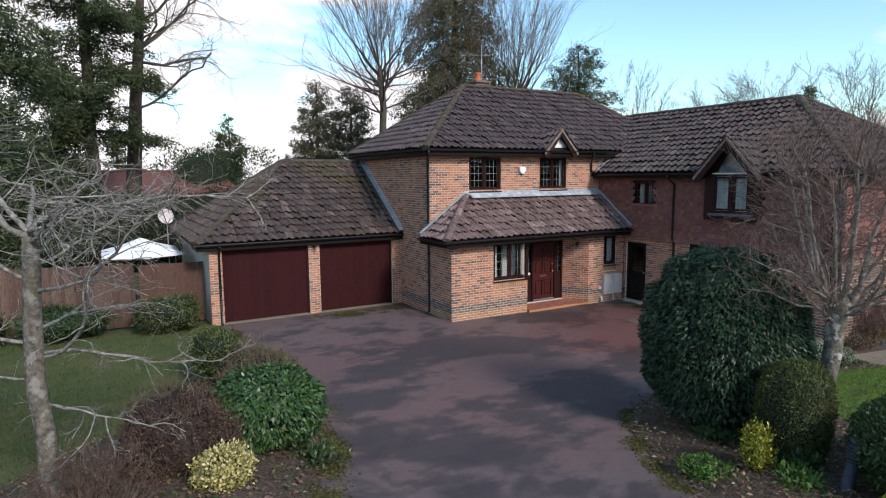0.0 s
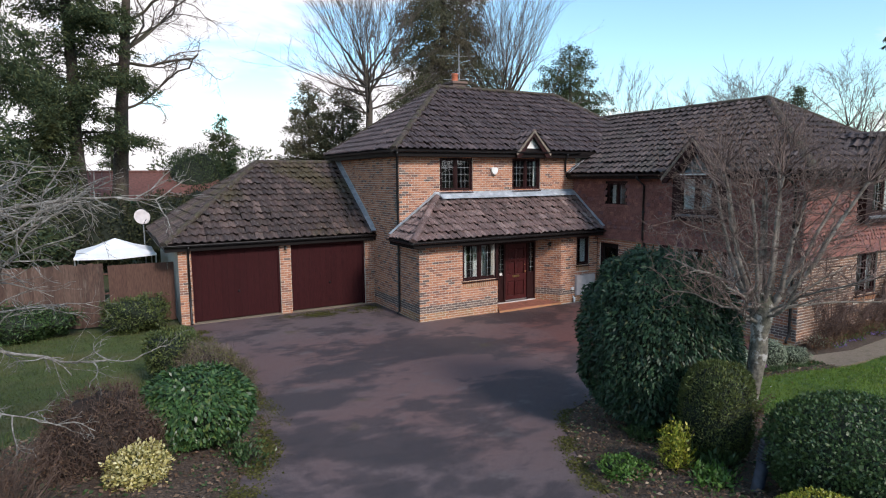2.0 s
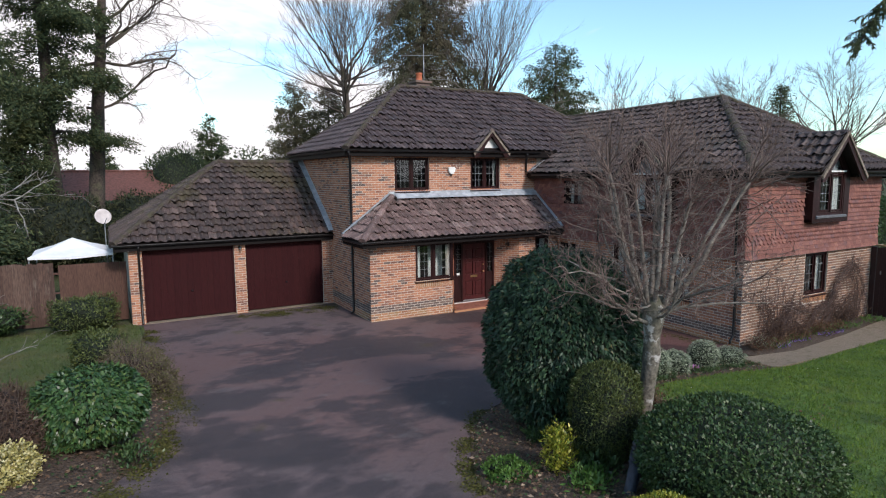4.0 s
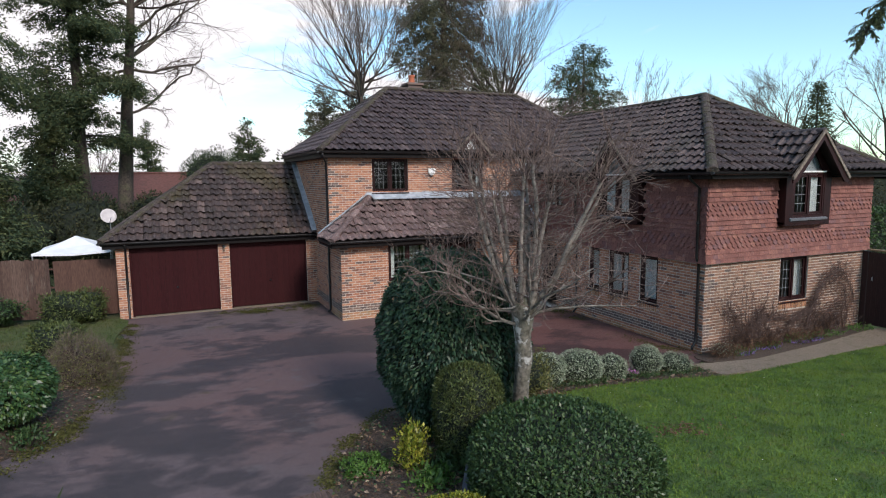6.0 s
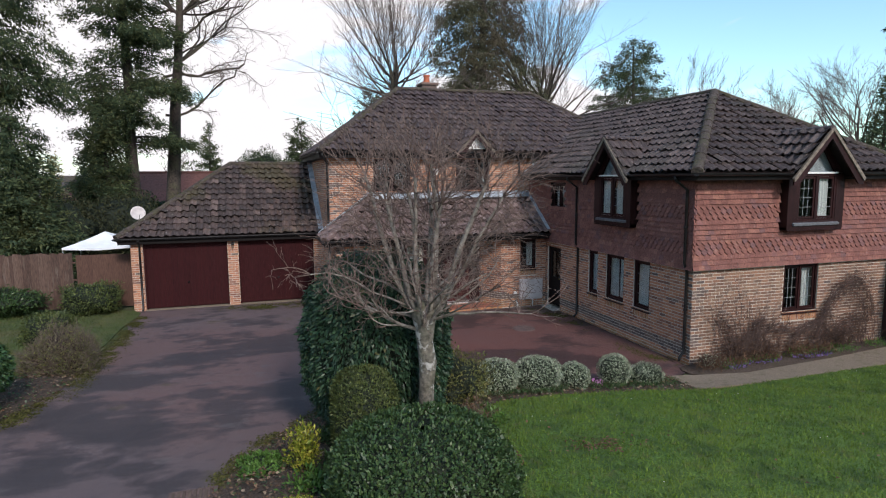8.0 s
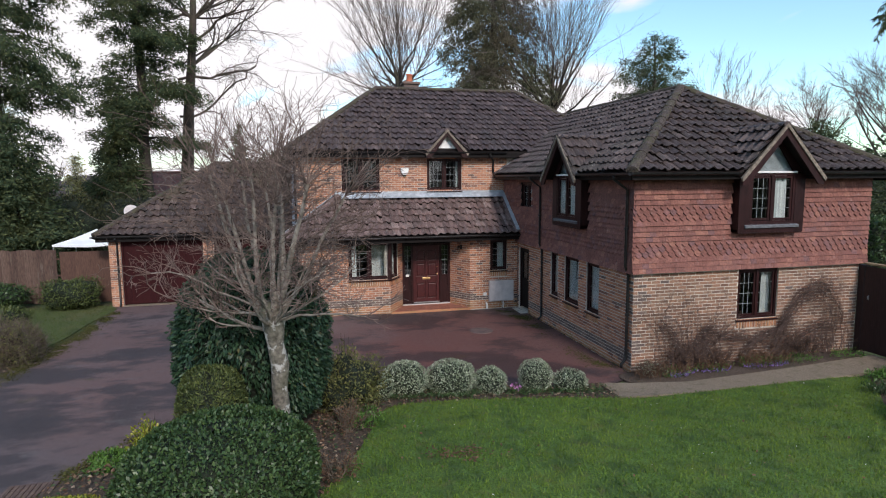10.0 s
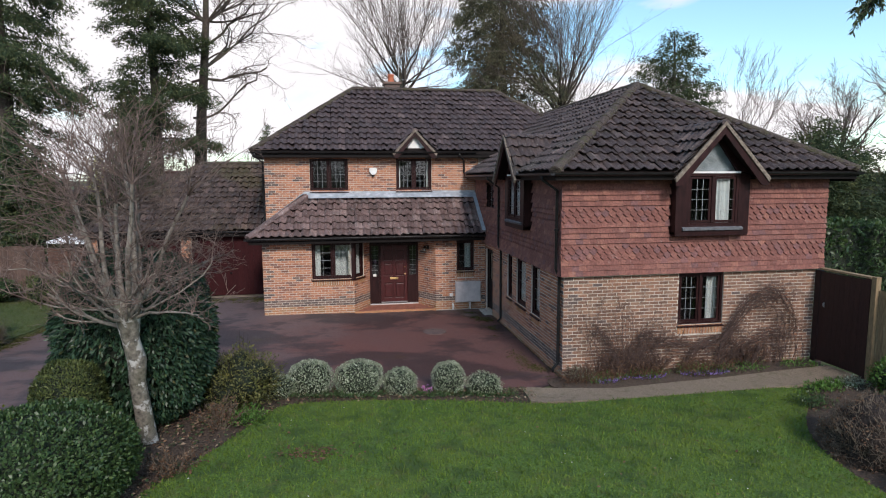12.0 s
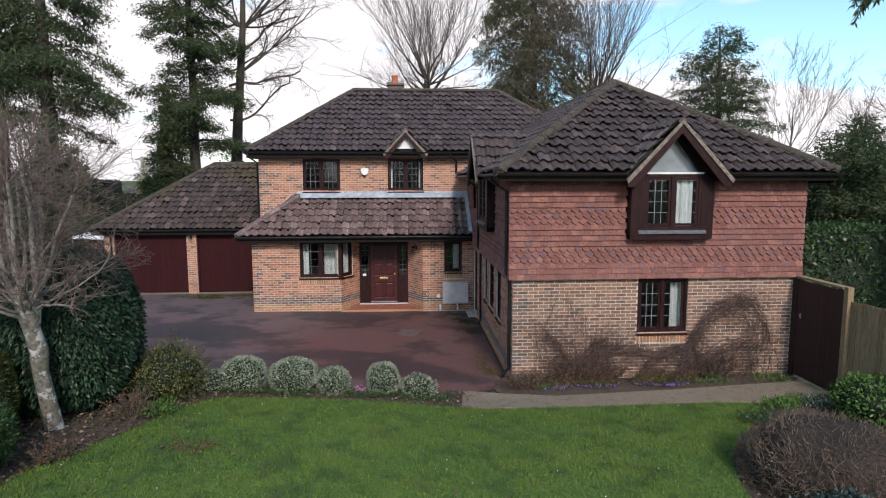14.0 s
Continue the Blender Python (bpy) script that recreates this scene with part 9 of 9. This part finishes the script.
# behind the house
whip_tree("tall bare tree with fine upright whips behind the house", -1.0, 26.4, 10.9, 20.5, 0.32, 5.0, 151, 14, 12, 16)
conifer("tall ragged grey-brown conifer behind the house", 6.6, 30.2, 26.0, 0.5, 5.0, 4.0, 52, "conifer_rust", 140000, 0.70, 0.18, 0.061, 0.40, 0.0, layers=390, ragged=0.55)
whip_tree("tall bare fan-shaped tree behind the house", 10.3, 28.2, 10.2, 21.5, 0.42, 6.3, 153, 16, 14, 14)
conifer("dense dark evergreen beyond the house", 22.3, 34.4, 16.2, 0.45, 4.9, 0.6, 54, "conifer", 105000, 0.22, 0.165, 0.07, 0.36, 0.0, layers=300, ragged=0.6)
bare_tree("slender bare tree beside the dark evergreen", 27.2, 33.0, 12.0, 0.16, 55, fork=0.25, spread=0.45, up=0.12, kids=(4, 5), more=4)
bare_tree("bare tree in the far hedge", 40.0, 27.0, 12.5, 0.3, 56, fork=0.25, spread=0.6, more=5)
bare_tree("bare tree in the far hedge", 47.0, 22.0, 13.0, 0.3, 57, fork=0.25, spread=0.6, more=5)
bare_tree("bare tree in the far hedge", 33.5, 30.0, 11.0, 0.3, 158, fork=0.25, spread=0.6, more=5)
conifer("pointed dark conifer beyond the hedge", 31.0, 18.5, 11.0, 0.25, 2.7, 0.5, 58, "conifer", 31200, 0.1, 0.18, 0.074, 0.9, layers=225, ragged=0.15)
# left of the house
bare_tree("tall bare oak with crooked hanging limbs", -14.9, 32.0, 26.0, 0.52, 59, rmin=0.006, lean=0.02, thick=0.075, fork=0.5, spread=0.7, up=0.02, bend=0.17, kids=(4, 6), reach=0.40, more=4,
          limbs=[(8.6, (1.0, -0.25, 0.0), 6.0, 0.085), (11.0, (0.9, -0.3, 0.25), 6.5, 0.095), (13.0, (0.8, 0.1, 0.6), 6.0, 0.10), (13.5, (-0.6, -0.6, 0.5), 5.0, 0.09), (16.5, (0.7, -0.3, 0.6), 5.5, 0.09), (12.0, (1.0, 0.3, 0.2), 4.5, 0.07), (15.0, (0.9, -0.1, 0.4), 5.5, 0.085)])
conifer("tall conifer with a bare lower trunk", -16.65, 29.5, 27.0, 0.42, 3.1, 6.5, 60, "conifer", 95000, 0.35, 0.173, 0.07, 0.35, 0.12, layers=195, ragged=0.65)
conifer("dark pointed conifer behind the fence", -17.9, 28.6, 10.2, 0.25, 2.1, 0.8, 61, "conifer", 48000, 0.25, 0.165, 0.07, 0.80, layers=195, ragged=0.25)
conifer("small golden conifer beyond the fence", -22.6, 35.5, 6.1, 0.12, 0.75, 0.3, 86, "gold", 7000, 0.1, 0.16, 0.07, 0.7, layers=90, ragged=0.15)
conifer("bushy dark conifer behind the fence", -18.8, 16.8, 7.2, 0.20, 1.9, 0.5, 85, "conifer", 34000, 0.25, 0.18, 0.07, 0.6, layers=150, ragged=0.35)
conifer("large drooping cedar at the garden's edge", -20.9, 20.5, 24.0, 0.50, 3.2, 8.4, 62, "conifer", 72000, 0.50, 0.165, 0.061, 0.35, 0.20, layers=112, ragged=0.6)
conifer("large drooping cedar at the garden's edge", -24.2, 21.5, 25.0, 0.50, 4.6, 7.6, 63, "conifer", 72000, 0.50, 0.165, 0.061, 0.35, 0.12, layers=127, ragged=0.6)
shrub("yew_tree", "broad dome-shaped dark green yew", (-8.8, 45.0), (2.9, 2.9), 7.4, M["yew_far"], 20000, 0.17, 0.065, 0.05, 2.2, seed=64, category="tree", upward=0.5, fullest=0.3)
conifer("far pointed conifer behind the house", 1.6, 47.0, 13.2, 0.3, 3.3, 1.0, 65, "conifer_rust", 48000, 0.15, 0.195, 0.082, 0.50, layers=195, ragged=0.25)
conifer("far pointed conifer behind the house", 4.5, 46.0, 12.8, 0.3, 3.3, 1.0, 66, "conifer_rust", 48000, 0.15, 0.195, 0.082, 0.45, layers=195, ragged=0.25)
conifer("far spreading conifer on the horizon", -4.0, 60.0, 11.2, 0.25, 3.2, 3.0, 67, "conifer", 12000, 0.1, 0.27, 0.115, 0.8, layers=60, ragged=0.5)
conifer("far small conifer on the horizon", -14.5, 70.0, 11.5, 0.25, 2.2, 1.0, 68, "conifer", 12000, 0.1, 0.27, 0.115, 0.9, layers=60, ragged=0.3)
# hedges and shrubbery
for i, (x, y, rx, ry, h) in enumerate([(-20.5, 22.0, 3.2, 2.2, 3.6), (-25.5, 16.5, 3.6, 2.0, 3.4), (-16.3, 23.0, 2.6, 1.6, 3.5), (-30.5, 15.0, 3.5, 2.4, 3.8), (-12.0, 25.5, 3.0, 2.0, 3.9), (-23.0, 28.0, 3.6, 2.5, 3.8)]):
    shrub("rhododendron", "dark spreading shrubbery behind the fence", (x, y), (rx, ry), h, M["shrubbery"], 9000, 0.17, 0.06, 0.14, 2.2, "shrubbery behind the fence", 70 + i, "shrubbery")


def hedge(label, a, b, depth, height, mat, seed, count=16000):
    """A clipped hedge: an uneven box of shade with leaves spread evenly over its faces."""
    a, b = Vector((*a, 0)), Vector((*b, 0))
    c, half = (a + b) / 2, (b - a).length / 2
    t = thing("hedge", label, "hedge", (c.x, c.y, land(c.x, c.y) - 0.05))
    t.rotation_euler = (0, 0, math.atan2(b.y - a.y, b.x - a.x))
    r = np.random.default_rng(seed)
    s, e = r.uniform(-half, half, count), r.random(count)
    way = r.choice(3, count, p=[0.42, 0.2, 0.38])
    wave = lambda u, v: 0.07 * np.sin(u * 1.3 + seed) + 0.05 * np.sin(u * 3.1 + v * 4.0) + 0.04 * np.sin(v * 6.0 + u * 7.0)
    y = np.where(way == 0, -depth, np.where(way == 1, depth, (e * 2 - 1) * depth))
    z = np.where(way == 2, height, e * height)
    off = np.abs(r.normal(0, 0.06, count))
    p = np.column_stack([s, y + np.where(way == 0, off + wave(s, z), np.where(way == 1, -off + wave(s, z), 0)), z - np.where(way == 2, off - wave(s, y), 0)])
    nor = np.column_stack([np.zeros(count), np.where(way == 0, -1.0, np.where(way == 1, 1.0, 0.0)), np.where(way == 2, 1.0, 0.1)])
    v, f = leaf_arrays(p, nor * 0.5 + r.normal(0, 0.6, (count, 3)) + np.array([0, 0, 0.3]), unit(nor + r.normal(0, 0.4, (count, 3))), 0.16, 0.075)
    join_np("foliage", v, f, mat, t, kind="stuff")
    # A plain box in near-black leaf colour stands in for the hedge's inner shade.
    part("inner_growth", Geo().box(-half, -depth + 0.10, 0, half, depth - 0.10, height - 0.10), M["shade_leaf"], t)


hedge("clipped green hedge beyond the side gate", (8.0, 6.3), (22.0, 7.2), 0.8, 2.7, M["privet"], 81)
hedge("clipped green hedge beyond the side gate", (22.0, 7.2), (38.0, 9.0), 1.0, 2.9, M["privet"], 82)
hedge("dark overgrown hedge beyond the fence", (-48.0, 34.0), (-25.5, 37.0), 1.5, 4.3, M["camellia"], 84, 14000)
hedge("dark overgrown hedge beyond the fence", (-25.5, 37.0), (-9.0, 40.5), 1.2, 2.7, M["camellia"], 85, 12000)
hedge("tall dark overgrown hedge behind the garden", (11.0, 15.5), (44.0, 18.5), 1.5, 4.4, M["shrubbery"], 83, 20000)
conifer("spreading dark conifer behind the clipped hedge", 17.0, 12.2, 7.0, 0.22, 3.4, 0.6, 84, "conifer", 40000, 0.15, 0.20, 0.06, 0.55, layers=110, ragged=0.4)
for i, (x, y, rx, h) in enumerate([(14.0, 15.0, 3.0, 4.2), (20.0, 20.0, 3.5, 5.0), (30.0, 28.0, 4.5, 6.0), (38.0, 19.0, 3.5, 5.5)]):
    twiggy("thicket", "brown leafless thicket behind the hedge", (x, y), (rx, rx * 0.8), h, M["twig_far"], 60, 90 + i, M["dead"], 1800, 0.16, stem=0.05, kids=(4, 6))


def treeline():
    """Far woods all round, too distant to count."""
    rnd = np.random.default_rng(3)
    pts, ways, segs = [], [], []
    for i in range(180):
        a = rnd.uniform(-math.pi, math.pi)
        # Behind the viewpoint the woods are unseen, added nearer to darken window reflections.
        dist = rnd.uniform(75, 150) if abs(a) < 2.0 else rnd.uniform(38, 80)
        x, y = -6 + math.sin(a) * dist, math.cos(a) * dist
        h = rnd.uniform(5, 10.5) * (0.8 + dist / 400)
        wd = rnd.uniform(2.0, 4.0)
        if rnd.random() < 0.6:
            for k in range(20):
                w = Vector((rnd.normal(0, 0.5), rnd.normal(0, 0.5), 1)).normalized()
                p0 = Vector((x, y, h * 0.25 + rnd.uniform(0, h * 0.3)))
                p1 = p0 + w * rnd.uniform(0.25, 0.5) * h
                segs.append((*p0, *p1, 0.07, 0.03))
                for _ in range(5):
                    w2 = (w + Vector((rnd.normal(0, 0.5), rnd.normal(0, 0.5), 0.2))).normalized()
                    q = p0.lerp(p1, rnd.uniform(0.3, 1))
                    e = q + w2 * rnd.uniform(0.1, 0.2) * h
                    segs.append((*q, *e, 0.035, 0.015))
            segs.append((x, y, 0, x, y, h * 0.5, 0.25, 0.15))
            continue
        m = 480
        d = unit(rnd.normal(0, 1, (m, 3)))
        q = d * np.array([wd, wd, h * 0.5]) * (1 - np.abs(rnd.normal(0, 0.2, (m, 1)))) + np.array([x, y, h * 0.5])
        pts.append(q)
        ways.append(d + rnd.normal(0, 0.6, (m, 3)))
    p, w = np.concatenate(pts), np.concatenate(ways)
    v, f = leaf_arrays(p, w, rnd.normal(0, 1, (len(p), 3)), 0.55, 0.30)
    tagged(join_np("far_woods", v, f, M["conifer"], None, "", "stuff"), "dark evergreen woods along the horizon", "woods")
    v, f = segs_mesh(segs, 3)
    tagged(join_np("far_woods", v, f, M["twig_far"], None, "", "stuff"), "grey leafless woods along the horizon", "woods")


treeline()


def overhanging_conifer():
    """A conifer beside the house whose bough hangs into the upper corner."""
    t = conifer("tall cedar beside the house with low hanging boughs", 13.6, 1.8, 22.0, 0.45, 2.6, 14.5, 83, "conifer", 12000, 0.4, 0.24, 0.09, 0.5, 0.1, layers=40)
    segs, pts, ways = [], [], []
    rnd = random.Random(8)
    chain = [Vector((0, 0, 11.6)), Vector((-1.6, 0.2, 11.4)), Vector((-2.9, 0.4, 10.7)), Vector((-3.9, 0.5, 9.7)), Vector((-4.5, 0.6, 8.8))]
    for a, b in zip(chain, chain[1:]):
        segs.append((*a, *b, 0.05, 0.03))
        for k in range(17):
            p = a.lerp(b, (k + rnd.random()) / 17)
            way = Vector((rnd.gauss(-0.55, 0.35), rnd.gauss(0, 0.55), rnd.gauss(-0.45, 0.25))).normalized()
            ln = rnd.uniform(0.35, 0.85)
            for j in range(4):
                q = p + way * ln / 4
                segs.append((*p, *q, 0.010, 0.007))
                for n in range(15):
                    pts.append(tuple(p.lerp(q, rnd.random())))
                    ways.append(tuple(way * 0.7 + Vector((rnd.gauss(0, 0.55), rnd.gauss(0, 0.55), rnd.gauss(-0.35, 0.35)))))
                p = q
                way = (way + Vector((0, 0, -0.16))).normalized()
    v, f = leaf_arrays(np.array(pts), np.array(ways), np.array([[0, 0, 1.0]]) + RNG.normal(0, 0.5, (len(pts), 3)), 0.17, 0.034)
    add_branches("bough", segs, M["bark_dark"], t, sides=5)
    join_np("foliage", v, f, M["conifer"], t, "hanging needle sprays", "stuff")


overhanging_conifer()
finish_laying()
